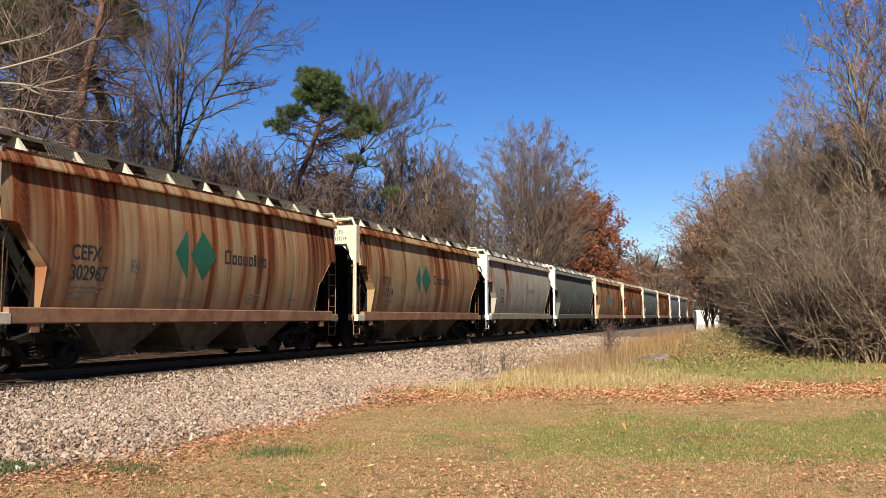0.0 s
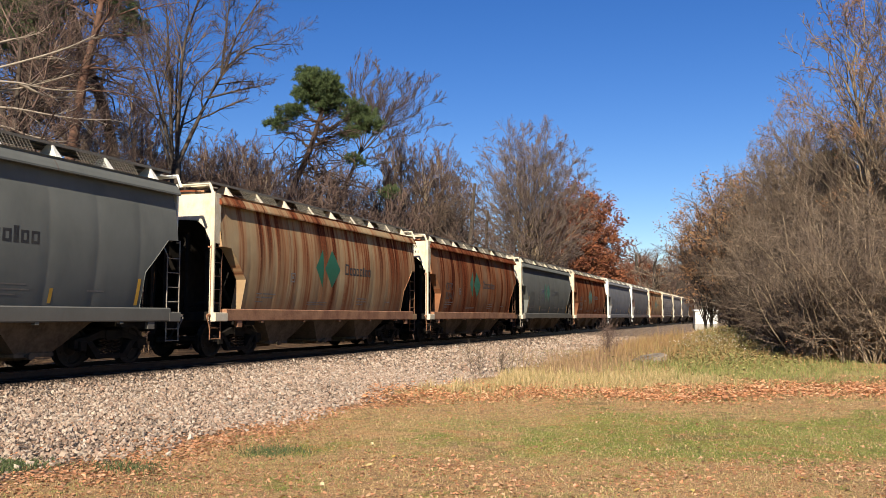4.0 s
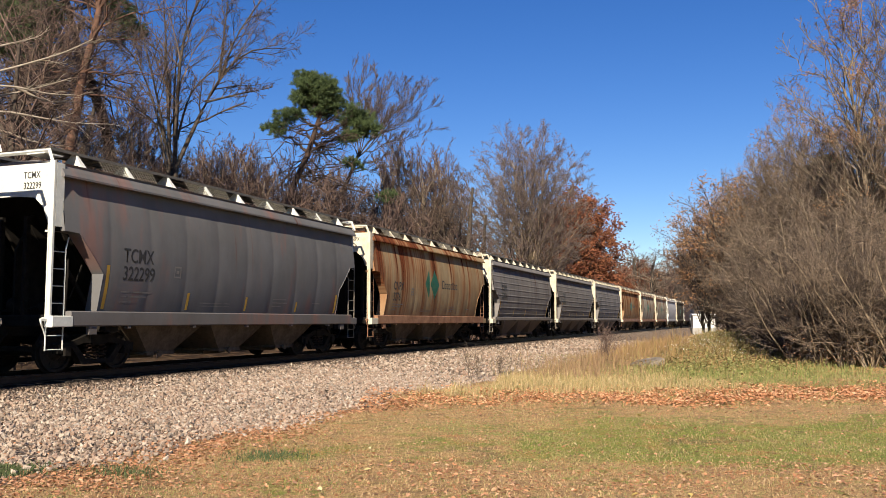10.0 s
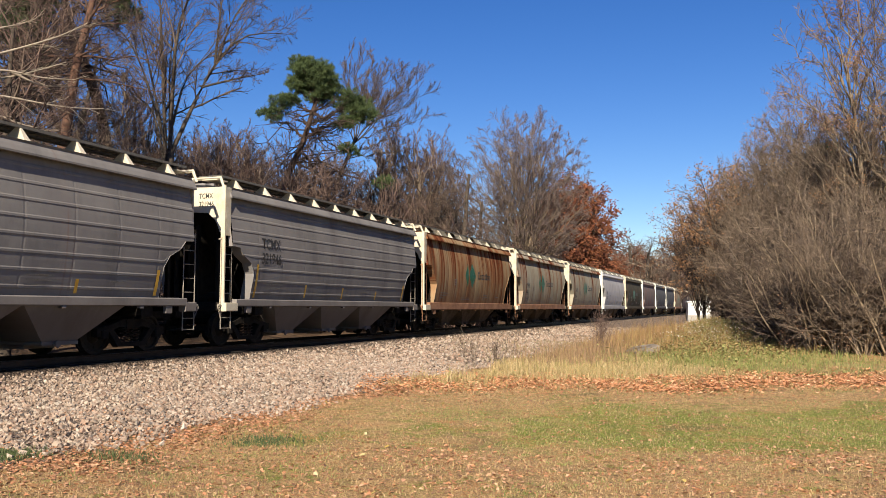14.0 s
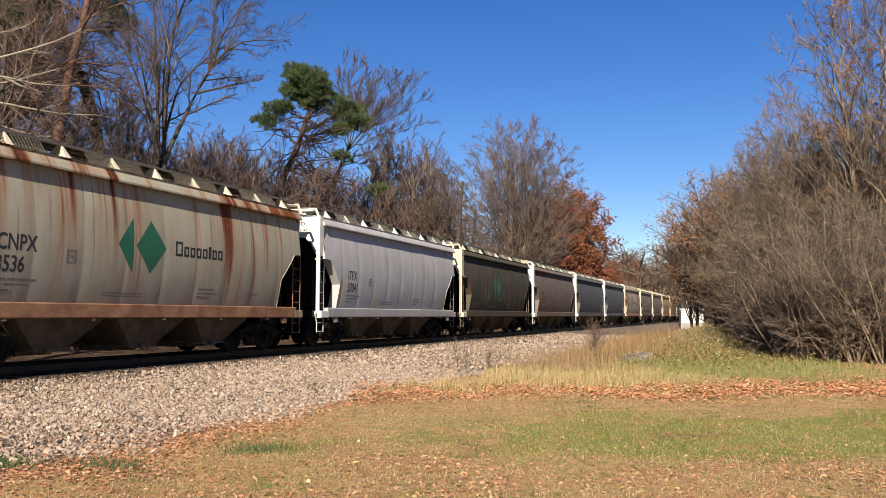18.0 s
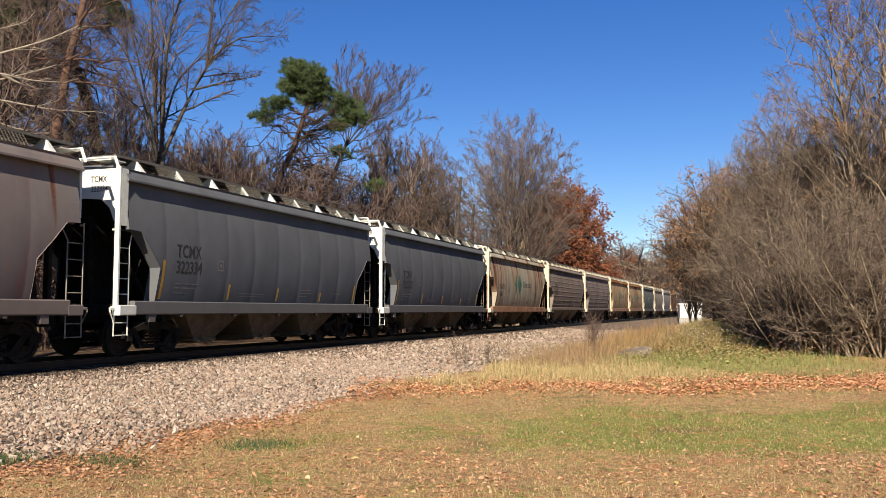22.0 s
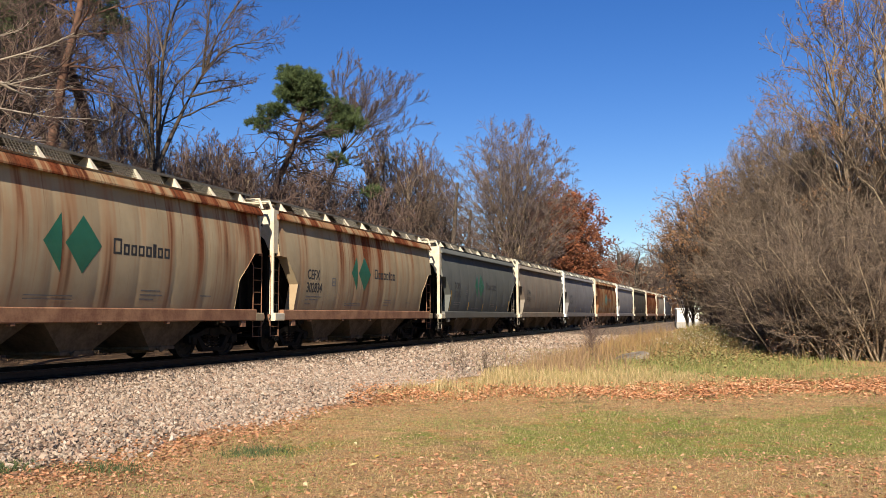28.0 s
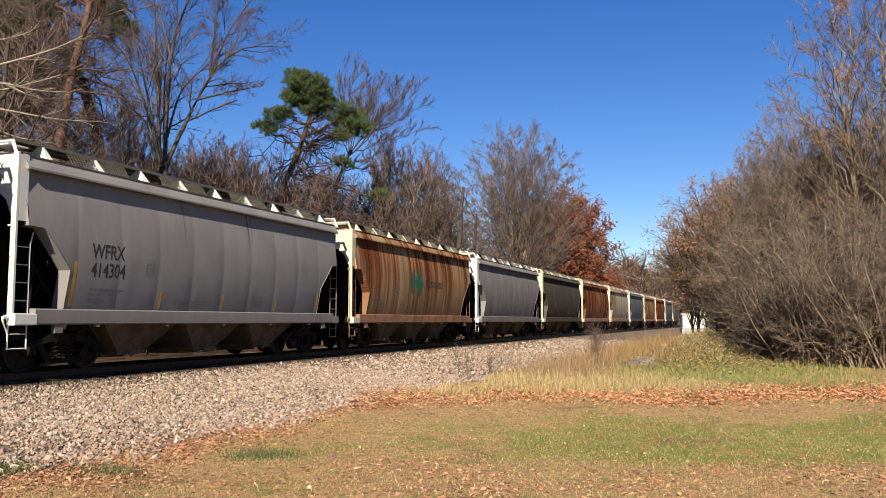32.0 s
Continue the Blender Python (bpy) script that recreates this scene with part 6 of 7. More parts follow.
def build_pale_tree():
    """Tree beyond the track whose pale limbs reach in front of the wood."""
    reach = (((-3, 0, 8.6), (-0.5, 0.1, 9.6), (0.4, 0, 10.0), (1.25, 0, 10.4), (2.1, 0, 11.0)), ((-3, 0, 9.2), (-0.57, 0, 10.4), (0, 0, 10.6), (0.55, 0, 10.9)), ((-3, 0.2, 8.2), (-0.5, 0.2, 8.8), (0.6, 0.1, 9.2), (1.5, 0, 9.6)),
             ((-3, -0.2, 8.3), (-0.5, -0.1, 9.13), (0.76, -0.1, 8.95), (1.8, 0, 9.05)), ((-3, 0, 7.9), (-0.5, 0, 8.3), (0.3, 0, 8.2), (1.56, 0.1, 8.1), (2.7, 0.1, 8.2)), ((-3, 0.1, 7.6), (-0.5, 0.1, 7.7), (0.2, 0, 7.4), (1.2, 0, 7.3)),
             ((-0.1, 0.1, 9.1), (0.76, 0.2, 8.75), (1.6, 0.2, 8.85)))
    limbs = [(joined(q, 9)[None], taper(1, 0.052, 0.012, 9)) for q in reach]
    tree, _ = limbed_tree("pale_tree", 16, [(joined(((-3.1, 0, 0), (-3, 0, 6), (-3, 0, 12)), 6)[None], taper(1, 0.2, 0.1, 6))], limbs, ((6, 0.4, 0.15, 26, 0.04, 3, 0.009), (3, 0.2, 0.5, 30, 0.0, 2, 0.007)),
                          PALE_BARK, PALE_BARK, "bare tree with pale sunlit limbs reaching sideways")
    tree.matrix_basis = pose(*spot(-47.5, 30), 0, 0, facing(-47.5))


build_pale_tree()


def build_brush():
    """Low bare brush along the foot of the wood."""
    rng = random.Random(19)
    stems = []
    for k in range(13):
        a, o = rng.uniform(0, 6.28), rng.uniform(0.1, 0.7)
        stems.append(((1.2 * math.cos(a) * rng.random(), 1.2 * math.sin(a) * rng.random(), 0), (o * math.cos(a), o * math.sin(a), 1), rng.uniform(3.0, 5.0), 0.03))
    pieces, tips = grow(20, stems, ((8, 46, 0.42, 0.5, 0.12, 0.1), (5, 48, 0.5, 0.6, 0.1, 0.15), (5, 46, 0.75, 0.6, 0.05, 0.2)), 0.02)
    brush = build_tree("bare_brush", pieces, tips, 0, TWIG, RUSSET_TWIG, "low bare brush at the foot of the wood", "shrub", "brush along the wood", thicken=1.5)
    first = True
    for k in range(24):
        y = 9 + k * 4.6
        x = -24.5 - rng.random() * 4
        m = pose(x, y, ground_z(x, y) - 0.05, 0, 0, rng.uniform(0, 360))
        if first:
            brush.matrix_basis, first = m, False
        else:
            ob = copy_thing(brush, m)
            w = 1.7 if y < 62 else 1.2
            ob.scale = (w, w, w * rng.uniform(0.8, 1.15))
    # taller brush that fills the wood behind the wagons
    for k in range(26):
        angle, dist = -40 + 0.85 * k + rng.uniform(-0.3, 0.3), (47, 53, 60)[k % 3] + 0.5 * k
        ob = planted(brush, angle, dist, rng.uniform(2.3, 2.9) if angle < -26 else rng.uniform(1.4, 1.8), rng.uniform(0, 360), 0.85)


build_brush()

# ------------------------------------------------------------------ gravel, litter and grass
def build_ballast():
    rng = np.random.default_rng(3)
    xs, ys, size = [], [], []
    for y0, y1, n, s0, s1 in ((4, 14, 22000, 0.012, 0.028), (14, 24, 16000, 0.015, 0.032), (24, 42, 7500, 0.022, 0.044), (42, 66, 2500, 0.033, 0.055)):
        xs.append(rng.uniform(-13.48, -6.6, n))
        ys.append(rng.uniform(y0, y1, n))
        size.append(rng.uniform(s0, s1, n) * rng.choice([0.7, 1.0, 1.0, 1.35], n))
    x, y, s = np.concatenate(xs), np.concatenate(ys), np.concatenate(size)
    edge = -7.25 + 0.25 * np.sin(y * 1.7) + 0.2 * np.sin(y * 0.6 + 1) + rng.normal(0, 0.22, len(x))
    keep = x < edge
    x, y, s = x[keep], y[keep], s[keep]
    n = len(x)
    corner = np.array([(1.3, 0, 0), (-1.3, 0, 0), (0, 1.3, 0), (0, -1.3, 0), (0, 0, 1.3), (0, 0, -1.3)], float) * 1.12
    v = corner[None] * rng.uniform(0.6, 1.25, (n, 6, 1)) + rng.normal(0, 0.25, (n, 6, 3))
    v = v * np.stack([np.ones(n), rng.uniform(0.7, 1.2, n), rng.uniform(0.5, 0.85, n)], -1)[:, None]
    turn = rng.normal(size=(n, 3, 3))
    q, _ = np.linalg.qr(turn)
    v = np.einsum("nij,nkj->nki", q, v) * s[:, None, None]
    v += np.stack([x, y, ground_height(x, y) + s * 0.35], -1)[:, None]
    f = np.array([(0, 2, 4), (2, 1, 4), (1, 3, 4), (3, 0, 4), (2, 0, 5), (1, 2, 5), (3, 1, 5), (0, 3, 5)])
    faces = (np.arange(n)[:, None, None] * 6 + f[None]).reshape(-1, 3)
    mat = islands("ballast_stone", ((0.12, 0.086, 0.066), (0.272, 0.21, 0.16), (0.352, 0.288, 0.228), (0.192, 0.124, 0.088), (0.32, 0.24, 0.18), (0.068, 0.054, 0.045), (0.432, 0.376, 0.312), (0.24, 0.148, 0.104), (0.392, 0.324, 0.256)), 0.9)
    scattered("ballast_gravel", v.reshape(-1, 3), faces, mat, "pinkish white crushed stone beside the track", "gravel")


build_ballast()


def build_litter():
    rng = np.random.default_rng(5)
    xs, ys = [], []

    def put(x, y):
        xs.append(x)
        ys.append(y)
    # along the edge of the gravel
    n = 6500
    y = rng.uniform(4, 19, n)
    put(-6.95 + rng.normal(0, 0.30, n) + 0.22 * np.sin(y * 0.9) + 0.12 * np.sin(y * 2.7), y)
    # thick litter nearest the camera
    n = 21000
    d, a = rng.uniform(5.5, 10.4, n), rng.uniform(-5.5, 7.0, n)
    heap = 0.5 + 0.4 * np.sin(a * 2.1 + 1.5 * np.sin(d * 1.7)) * np.sin(d * 2.3 + a) + 0.35 * np.sin(a * 5.7 + d * 2.0) * np.sin(d * 6.1 - a)
    k = rng.random(n) < heap
    put(*lawn_to_world(a[k], d[k] - 0.9 * rng.random(n)[k]))
    n = 3200
    y = 6.6 + 5.0 * rng.random(n)
    put(-6.75 + rng.normal(0, 0.42, n) + 0.25 * np.sin(y * 1.9), y)
    # thin over the rest
    n = 5200
    put(*lawn_to_world(rng.uniform(-5.5, 11, n), rng.uniform(9, 18, n)))
    n = 420
    put(rng.uniform(-12.5, -7.3, n), rng.uniform(5, 20, n))
    n = 160
    put(rng.normal(-8.6, 0.6, n), rng.normal(9.6, 0.9, n))
    x, y = np.concatenate(xs), np.concatenate(ys)
    s = rng.uniform(0.010, 0.034, len(x)) * rng.choice([0.7, 1.0, 1.0], len(x))
    mat = islands("fallen_leaves", ((0.22, 0.10, 0.052), (0.38, 0.18, 0.085), (0.30, 0.13, 0.06), (0.48, 0.29, 0.17), (0.13, 0.065, 0.037), (0.43, 0.20, 0.095), (0.47, 0.28, 0.17)), 0.75)
    v, f = leaf_cloud(rng, x, y, s, 0.006)
    scattered("fallen_leaves", v, f, mat, "orange-brown fallen leaves strewn over the lawn", "leaves")
    # drift of leaves along the uncut grass, in loose heaps
    n = 52000
    a = rng.uniform(-1.6, 13, n)
    d = 18.0 + 0.09 * a + rng.normal(0, 0.95, n) + 0.3 * np.sin(a * 0.9)
    heap = 0.55 + 0.35 * np.sin(a * 2.3 + 1.4 * np.sin(d * 1.9)) * np.sin(d * 2.6 + a) + 0.3 * np.sin(a * 6.1 + d * 3.0) * np.sin(d * 5.3 - a * 2.0)
    k = rng.random(n) < np.clip(heap * np.clip(0.45 + 0.05 * a, 0.35, 0.8), 0.03, 1)
    x, y = lawn_to_world(a[k], d[k])
    n = len(x)
    v, f = leaf_cloud(rng, x, y, rng.uniform(0.015, 0.045, n), rng.uniform(0.01, 0.10, n))
    drift = islands("drifted_leaves", ((0.28, 0.11, 0.05), (0.50, 0.23, 0.105), (0.42, 0.17, 0.068), (0.58, 0.34, 0.19), (0.24, 0.10, 0.05), (0.53, 0.26, 0.12), (0.60, 0.39, 0.24)), 0.75)
    scattered("leaf_drift", v, f, drift, "orange leaves blown into a drift along uncut grass", "leaves")
    n = 60
    x, y = lawn_to_world(rng.uniform(-2, 9, n), rng.uniform(7, 16, n))
    v, f = leaf_cloud(rng, x, y, rng.uniform(0.025, 0.045, n), 0.02)
    scattered("yellow_leaves", v, f, islands("yellow_leaf", ((0.44, 0.31, 0.06), (0.48, 0.36, 0.13), (0.36, 0.33, 0.09), (0.50, 0.40, 0.24))), "fresh yellow maple leaves on the lawn", "leaves")


build_litter()


def clumped(x, y):
    """Factor that gathers grass into taller and lower clumps."""
    w = np.sin(x * 3.1 + 1.7 * np.sin(y * 1.3)) * np.sin(y * 2.7 + 1.5 * np.sin(x * 1.9)) + 0.6 * np.sin(x * 7.3 + y * 5.1) * np.sin(y * 6.7 - x * 2.3)
    return np.clip(0.75 + 0.5 * w, 0.25, 1.6)


def blades(rng, x, y, height, width, lean):
    """Tapered grass blades with a bend: three faces' worth of length in two pieces."""
    n = len(x)
    a = rng.uniform(0, 6.283, n)
    ox, oy = np.cos(a) * width, np.sin(a) * width
    b = rng.uniform(0, 6.283, n)
    l = rng.normal(0, lean, n) * height
    lx, ly = np.cos(b) * l, np.sin(b) * l
    z = ground_height(x, y) - 0.01
    p = [np.stack([x - ox, y - oy, z], -1), np.stack([x + ox, y + oy, z], -1),
         np.stack([x + ox * 0.7 + lx * 0.35, y + oy * 0.7 + ly * 0.35, z + height * 0.6], -1), np.stack([x - ox * 0.7 + lx * 0.35, y - oy * 0.7 + ly * 0.35, z + height * 0.6], -1),
         np.stack([x + lx, y + ly, z + height * np.sqrt(np.clip(1 - (l / height) ** 2, 0.15, 1))], -1)]
    v = np.stack(p, 1).reshape(-1, 3)
    base = np.arange(n)[:, None] * 5
    quads, tris = base + np.array([[0, 1, 2, 3]]), base + np.array([[3, 2, 4]])
    return v, [tuple(q) for q in quads.tolist()] + [tuple(t) for t in tris.tolist()]


def grass(name, x, y, height, width, lean, mat, label, rng):
    if height.max() > 0.08:
        height = height * clumped(x, y)
    v, f = blades(rng, x, y, height, width, lean)
    me = bpy.data.meshes.new(name)
    me.from_pydata(v.tolist(), [], f)
    me.materials.append(mat)
    tagged(new(name, me), label, "grass", kind="stuff")


def build_grass():
    rng = np.random.default_rng(9)
    straw = islands("straw_blades", ((0.33, 0.225, 0.11), (0.43, 0.30, 0.155), (0.22, 0.14, 0.07), (0.46, 0.34, 0.19), (0.17, 0.11, 0.05), (0.30, 0.235, 0.09), (0.24, 0.20, 0.08)), 0.8)
    green = islands("green_blades", ((0.09, 0.12, 0.025), (0.15, 0.18, 0.04), (0.24, 0.235, 0.075), (0.08, 0.105, 0.024), (0.30, 0.26, 0.10)), 0.8)
    mixed = islands("mixed_blades", ((0.09, 0.12, 0.03), (0.25, 0.19, 0.08), (0.14, 0.155, 0.045), (0.31, 0.225, 0.115), (0.08, 0.105, 0.028), (0.20, 0.11, 0.055), (0.24, 0.18, 0.08)), 0.8)
    uncut = islands("uncut_blades", ((0.22, 0.15, 0.07), (0.40, 0.29, 0.14), (0.16, 0.145, 0.05), (0.48, 0.37, 0.21), (0.28, 0.20, 0.08), (0.20, 0.19, 0.06), (0.36, 0.27, 0.13)), 0.8)
    # mown lawn
    n = 72000
    d = 6 + 12.5 * rng.random(n) ** 1.3
    a = rng.uniform(-6, 6, n) * (0.45 + d / 18)
    x, y = lawn_to_world(a, d)
    k = x > -6.9
    grass("dry_lawn_grass", x[k], y[k], rng.uniform(0.015, 0.045, n)[k], 0.005, 0.9, straw, "short dry straw-coloured lawn grass", rng)
    n = 40000
    d = rng.normal(11.8, 1.6, n)
    a = rng.uniform(-3.0, 9.5, n)
    patch = np.sin(a * 1.5 + 0.5 * d) + np.sin(d * 2.1 - a * 0.6) * 0.8 + a * 0.16
    k = (patch + rng.normal(0, 0.45, n) > 0.3) & (d > 7.5) & (rng.random(n) < 0.9)
    x, y = lawn_to_world(a, d)
    k &= x > -6.5
    grass("green_lawn_grass", x[k], y[k], rng.uniform(0.02, 0.05, n)[k], 0.004, 0.7, green, "greener lawn grass in patches", rng)
    # tufts of coarser grass and bare brown thatch over the whole lawn
    tufts = 900
    td = 6.5 + 11.5 * rng.random(tufts)
    ta = rng.uniform(-6, 7.5, tufts) * (0.45 + td / 18)
    each = 34
    reach = np.repeat(rng.uniform(0.05, 0.22, tufts), each)
    x, y = lawn_to_world(np.repeat(ta, each) + rng.normal(0, 1, tufts * each) * reach, np.repeat(td, each) + rng.normal(0, 1, tufts * each) * reach)
    kind = np.repeat(rng.random(tufts), each)
    h = rng.uniform(0.015, 0.05, tufts * each)
    thatch = islands("brown_thatch", ((0.13, 0.08, 0.045), (0.22, 0.14, 0.08), (0.10, 0.062, 0.036), (0.30, 0.20, 0.12)), 0.85)
    for low, high, mat, name, label in ((0.0, 0.55, green, "green_tufts", "small green tufts scattered over the dry lawn"), (0.55, 1.0, thatch, "brown_thatch", "brown dead thatch in the lawn")):
        k = (kind >= low) & (kind < high) & (x > -6.8)
        grass(name, x[k], y[k], h[k], 0.0045, 0.9, mat, label, rng)
    # clumps of green weed where the gravel meets the lawn
    weed = islands("dark_weed_blades", ((0.03, 0.05, 0.015), (0.065, 0.09, 0.026), (0.045, 0.065, 0.02), (0.09, 0.115, 0.035)), 0.8)
    for name, a, d, n, wide in (("green_weed_clump", -4.75, 9.3, 2400, 0.22), ("green_weed_clump", -3.45, 9.5, 700, 0.24), ("green_weed_clump", -2.1, 10.6, 800, 0.25)):
        x, y = lawn_to_world(a + rng.normal(0, wide, n), d + rng.normal(0, wide * 0.8, n))
        grass(name, x, y, rng.uniform(0.03, 0.078, n), 0.005, 0.8, weed, "clump of dark green weed at the edge of the gravel", rng)
    # uncut dry grass behind the drift of leaves
    n = 30000
    a = rng.uniform(-2.5, 7.5, n) - np.abs(rng.normal(0, 0.8, n))
    d = 18.6 + 0.10 * a + np.abs(rng.normal(0, 4.0, n)) + rng.normal(0, 0.6, n)
    x, y = lawn_to_world(a, d)
    k = (x > -6.7 + 0.4 * np.sin(y)) & (d < 34)
    h = rng.uniform(0.08, 0.34, n) * np.clip(1.2 - a * 0.085, 0.25, 1.1)
    grass("tall_dry_grass", x[k], y[k], h[k], 0.006, 0.5, uncut, "tall pale dry grass at the edge of the lawn", rng)
    n = 6000
    a = rng.uniform(-1.2, 12, n)
    x, y = lawn_to_world(a, 18.0 + 0.09 * a + rng.normal(0, 0.8, n))
    grass("drift_straw", x, y, rng.uniform(0.05, 0.15, n), 0.005, 0.6, uncut, "straw blades standing through the drifted leaves", rng)
    n = 30000
    a, d = rng.normal(9, 3.2, n), rng.uniform(20.5, 40, n)
    x, y = lawn_to_world(a, d)
    grass("mixed_grass", x, y, rng.uniform(0.05, 0.17, n), 0.007, 0.7, mixed, "grass part green part straw below the thicket", rng)
    # weeds on the mound
    n = 12000
    x, y = rng.normal(-2.2, 1.8, n), rng.normal(36.5, 3.4, n)
    russet = islands("russet_weed_blades", ((0.21, 0.119, 0.049), (0.28, 0.182, 0.07), (0.154, 0.084, 0.042), (0.252, 0.21, 0.07)), 0.85)
    grass("russet_weeds", x, y, rng.uniform(0.10, 0.45, n), 0.011, 0.7, russet, "russet and golden weeds on the mound", rng)
    n = 12000
    x, y = rng.normal(-1.5, 1.6, n), rng.normal(40.5, 3.2, n)
    grass("mound_weeds", x, y, rng.uniform(0.10, 0.50, n), 0.010, 0.6, mixed, "tangled weeds covering the mound", rng)
    n = 9000
    x, y = rng.normal(-5.4, 0.8, n), rng.uniform(24, 60, n)
    brown = islands("brown_weed_blades", ((0.182, 0.112, 0.0595), (0.252, 0.168, 0.091), (0.14, 0.084, 0.049), (0.224, 0.154, 0.07)), 0.85)
    grass("verge_weeds", x, y, rng.uniform(0.15, 0.7, n), 0.008, 0.35, brown, "brown dead weeds along the gravel", rng)
    n = 14000
    x, y = rng.uniform(-34, -24, n), rng.uniform(2, 95, n)
    grass("wood_edge_weeds", x, y, rng.uniform(0.2, 1.1, n), 0.012, 0.35, brown, "dead weeds at the foot of the wood", rng)
    n = 26000
    x, y = rng.normal(-1.0, 1.9, n), rng.normal(31.5, 4.2, n)
    grass("mound_grass", x, y, rng.uniform(0.06, 0.26, n), 0.008, 0.6, green, "green grass on the near side of the mound", rng)
    n = 9000
    x, y = rng.normal(-1.5, 1.7, n), rng.normal(35.0, 4.0, n)
    v, f = leaf_cloud(rng, x, y, rng.uniform(0.025, 0.065, n), rng.uniform(0.02, 0.28, n))
    scattered("weed_leaves", v, f, islands("weed_leaf", ((0.10, 0.11, 0.03), (0.20, 0.20, 0.06), (0.26, 0.15, 0.06), (0.14, 0.16, 0.04), (0.34, 0.24, 0.11), (0.07, 0.08, 0.025), (0.30, 0.28, 0.10))), "leafy green and rust weeds over the mound", "weeds")
    n = 4200
    x, y = rng.normal(-4.5, 0.75, n), rng.normal(38, 3.0, n)
    grass("russet_stalks", x, y, rng.uniform(0.25, 1.0, n), 0.009, 0.4, russet, "russet dead stalks beside the gravel", rng)
    n = 700
    x, y = rng.normal(-2.2, 1.0, n), rng.normal(36.8, 1.8, n)
    v, f = leaf_cloud(rng, x, y, rng.uniform(0.015, 0.04, n), rng.uniform(0.12, 0.55, n))
    scattered("seed_heads", v, f, islands("white_seed_heads", ((0.42, 0.406, 0.35), (0.504, 0.49, 0.434))), "white fluffy seed heads on the weeds", "flowers")


build_grass()


def build_weed_bush(name, seed, x, y, height, stems, mat, label):
    rng = random.Random(seed)
    rows = []
    for k in range(stems):
        a, o = rng.uniform(0, 6.28), rng.uniform(0.05, 0.45)
        rows.append(((rng.gauss(0, 0.16), rng.gauss(0, 0.16), -0.05), (o * math.cos(a), o * math.sin(a), 1), height * rng.uniform(0.6, 1.0), 0.007))
    pieces, tips = grow(seed, rows, ((9, 36, 0.32, 0.6, 0.3, 0.06), (5, 40, 0.4, 0.7, 0.2, 0.15)), 0.05)
    bush = build_tree(name, pieces, tips, 0, mat, mat, label, "weed", "dead weeds by the gravel", thicken=0.75)
    bush.matrix_basis = pose(x, y, ground_z(x, y))


build_weed_bush("dead_weed", 61, -7.6, 22.6, 1.25, 7, GREY_TWIG, "dry purplish-brown weed stalks in the grass")
build_weed_bush("dead_weed", 62, -6.9, 23.2, 0.95, 9, GREY_TWIG, "dry purplish-brown weed stalks in the grass")
build_weed_bush("bare_bush", 63, -5.7, 33.0, 1.5, 20, RUSSET_TWIG, "small bare bush of fine stems by the gravel")


def build_rock():
    rng = random.Random(4)
    bm = bmesh.new()
    bmesh.ops.create_icosphere(bm, subdivisions=3, radius=1.0)
    for v in bm.verts:
        p = v.co.copy()
        w = 1 + 0.22 * noise.noise(p * 1.7) + 0.10 * noise.noise(p * 5)
        v.co = Vector((p.x * 0.62 * w, p.y * 0.40 * w, max(-0.5, min(0.5, p.z * w)) * 0.24))
    me = bpy.data.meshes.new("rock")
    bm.to_mesh(me)
    bm.free()
    me.materials.append(plain("grey_stone", (0.06, 0.049, 0.038), (0.21, 0.18, 0.14), 3.0, 0.9, 0, 0.6))
    ob = tagged(new("rock", me), "flat grey weathered stone slab lying in the grass", "rock")
    ob.matrix_basis = pose(-3.75, 30.6, ground_z(-3.75, 30.6) + 0.16, 9, -9, 15)


build_rock()


def build_cabinet():
    """White equipment cabinet beside the far track."""
    hut = tagged(new("equipment_cabinet"), "white painted lineside equipment cabinet beside the track", "cabinet")
    white = plain("white_cabinet_paint", (0.49, 0.49, 0.476), (0.574, 0.574, 0.56), 2.0, 0.6)
    part("body", Shape().box((-1.3, -0.9, 0.0), (1.3, 0.9, 1.55), 0.03).mesh("body", white), hut)
    part("roof", Shape().prism([(-1.05, 1.55), (1.05, 1.55), (1.05, 1.62), (0.0, 1.74), (-1.05, 1.62)], -1.42, 1.42).mesh("roof", white), hut)
    part("door", Shape().box((-0.5, -0.935, 0.1), (0.4, -0.9, 1.45), 0.0).mesh("door", white), hut)
    part("base", Shape().box((-1.4, -1.0, -0.9), (1.4, 1.0, 0.0), 0.0).mesh("base", plain("cabinet_base", (0.21, 0.203, 0.189), (0.28, 0.273, 0.252))), hut)
    hut.matrix_basis = pose(-6.7, 108, LAWN_Z + 0.75, 0, 0, 12)


build_cabinet()


def build_ties():
    """Wooden ties under the rails; the nearer ones are parts of the track bed, the far ones one mesh."""
    bed = new("track_ties")
    tagged(bed, "dark creosoted wooden ties under the rails", "ties", kind="structure")
    me = Shape().box((-1.22, -0.11, -0.36), (1.22, 0.11, -0.172), 0.012).mesh("tie", TIE_WOOD)
    rng = random.Random(2)
    for k in range(190):
        tie = part("tie", me, bed)
        tie.matrix_basis = pose(TRACK_X + rng.gauss(0, 0.02), -2 + k * 0.5, rng.gauss(0, 0.006), 0, 0, rng.gauss(0, 0.5))
    s = Shape()
    for k in range(700):
        y = 93.0 + k * 0.55
        s.box((TRACK_X - 1.3, y - 0.11, -0.36), (TRACK_X + 1.3, y + 0.11, -0.172))
    far = part("far_ties", s.mesh("far_ties", TIE_WOOD), bed)
    far["kind"] = "stuff"


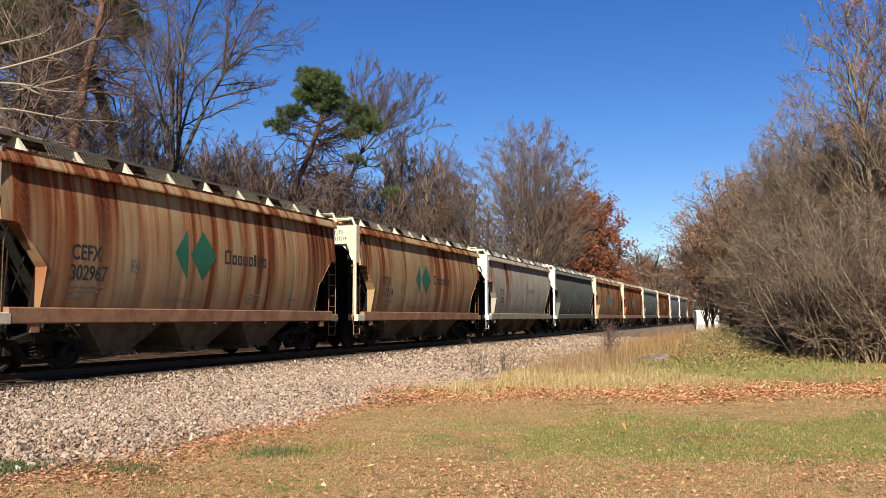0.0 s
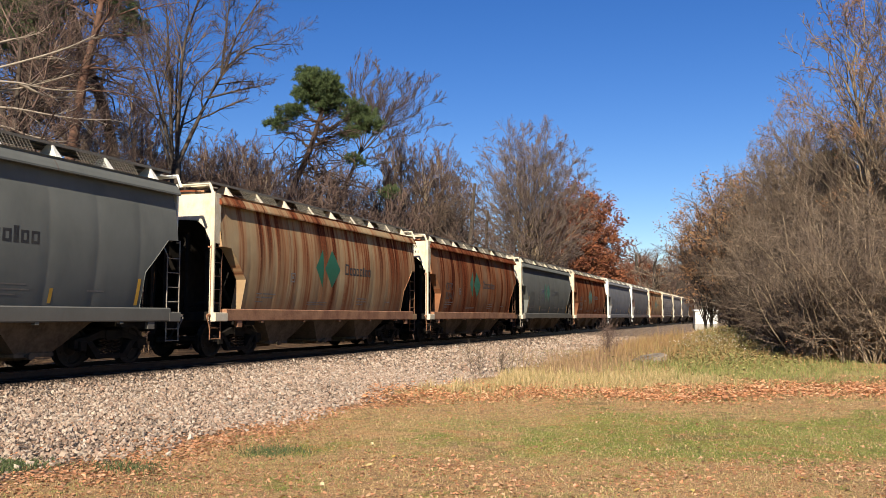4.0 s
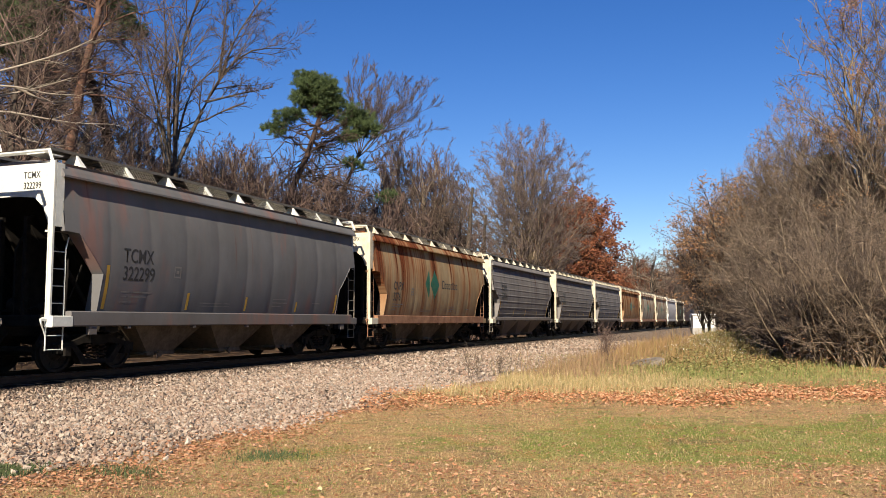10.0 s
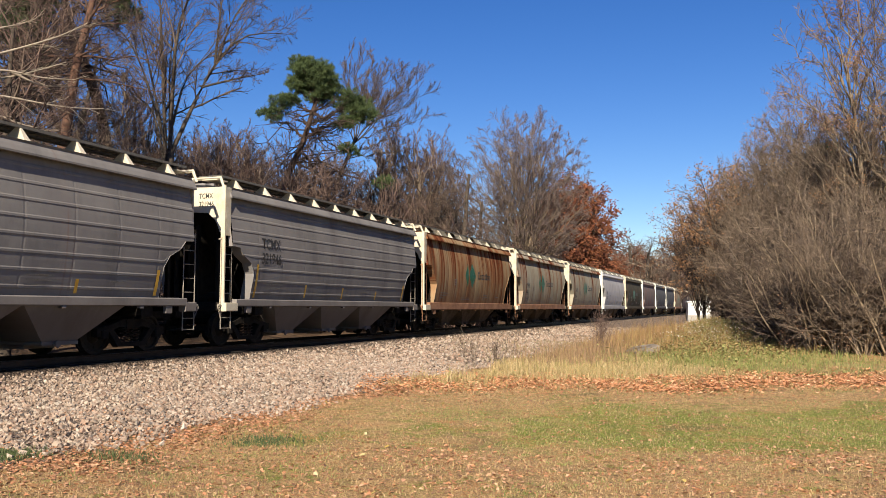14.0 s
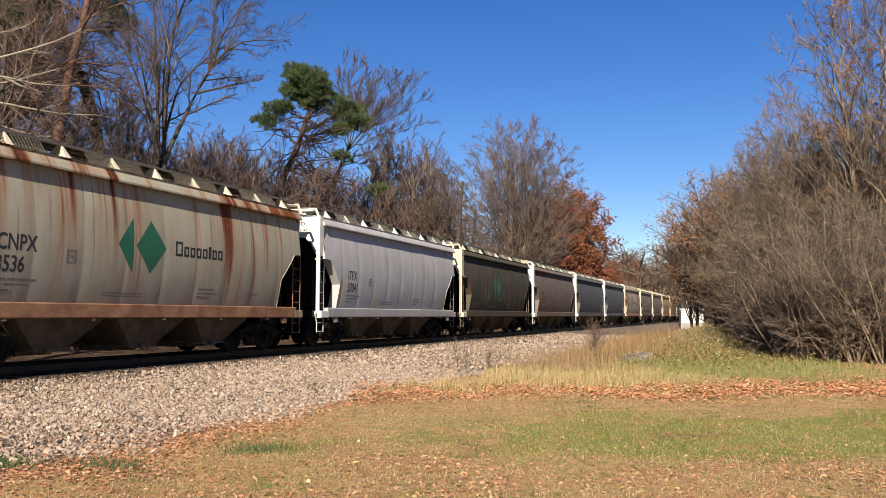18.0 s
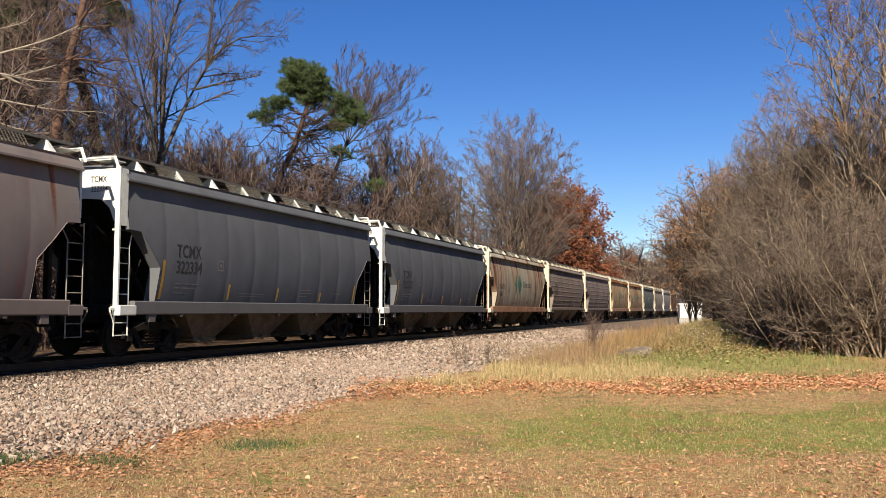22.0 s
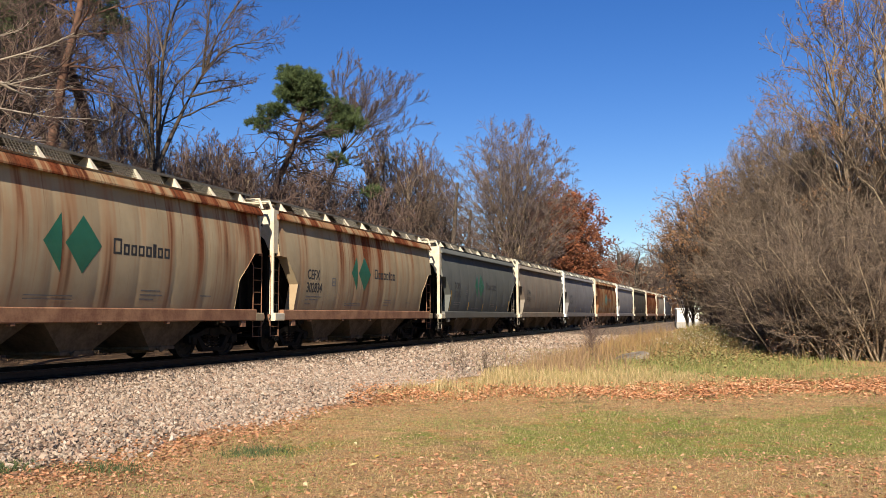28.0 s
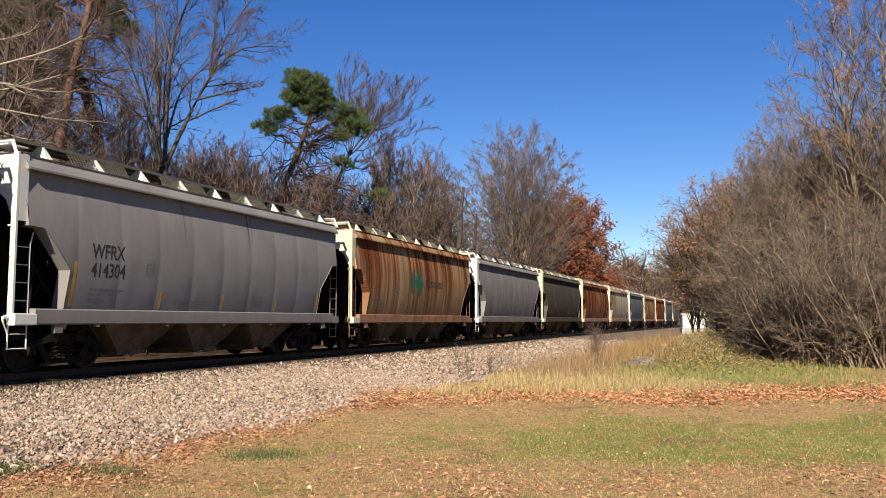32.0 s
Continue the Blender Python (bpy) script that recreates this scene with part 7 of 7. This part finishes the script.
build_ties()


def build_falling_leaf():
    leaf = mesh_of("falling_leaf", [(-0.06, 0, 0), (-0.02, 0.045, 0.02), (0.021, 0.028, 0.0105), (0.07, 0, 0), (0.03, -0.04, 0.015), (-0.02, -0.045, 0.02)], [(0, 1, 2, 3), (0, 3, 4, 5)],
                   islands("falling_leaf_skin", ((0.35, 0.168, 0.056), (0.385, 0.21, 0.07))))
    return tagged(new("falling_leaf", leaf), "orange leaf tumbling down onto the lawn", "leaf")


falling_leaf = build_falling_leaf()

# ------------------------------------------------------------------ movement


def run_so_far(t):
    """Metres that the train has run since the clip's start."""
    u, u0 = (t - 16) / 10, -1.6
    run = lambda q: 10 * (13.3726 * q + 0.0424 * q * q / 2 - 0.0498 * q ** 3 / 3)
    return run(u) - run(u0)


def motions():
    steps = [4.0 * k for k in range(9)]
    for wagon, start in wagons:
        walk(wagon, [(t, pose(TRACK_X, start - run_so_far(t), 0)) for t in steps])
    x, y = -2.05, 12.35
    z = ground_z(x, y) + 0.03
    walk(falling_leaf, [(0.0, pose(x + 0.14, y - 0.2, z + 0.10, 20, 60, 0)), (0.1, pose(x + 0.02, y - 0.1, z + 0.08, 60, 20, 40)), (0.2, pose(x - 0.04, y, z + 0.03, 30, 5, 70)),
                        (0.3, pose(x - 0.05, y, z, 4, 3, 80)), (32.0, pose(x - 0.05, y, z, 4, 3, 80))])
    # wheels roll without slipping; the front and the back wheelset of every truck turn alike
    turned = {}
    ticks = [k / 30 for k in range(961)]
    for wagon, start in wagons:
        for truck in wagon.children:
            for wheel in truck.children:
                if not wheel.name.startswith("wheelset"):
                    continue
                y = round(wheel.location.y, 3)
                if y not in turned:
                    walk(wheel, [(t, pose(0, y, WHEEL_R, math.degrees(run_so_far(t) / WHEEL_R))) for t in ticks])
                    turned[y] = wheel
                else:
                    wheel.rotation_mode = "QUATERNION"
                    keys = wheel.animation_data_create()
                    keys.action = turned[y].animation_data.action
                    keys.action_slot = turned[y].animation_data.action_slot


motions()
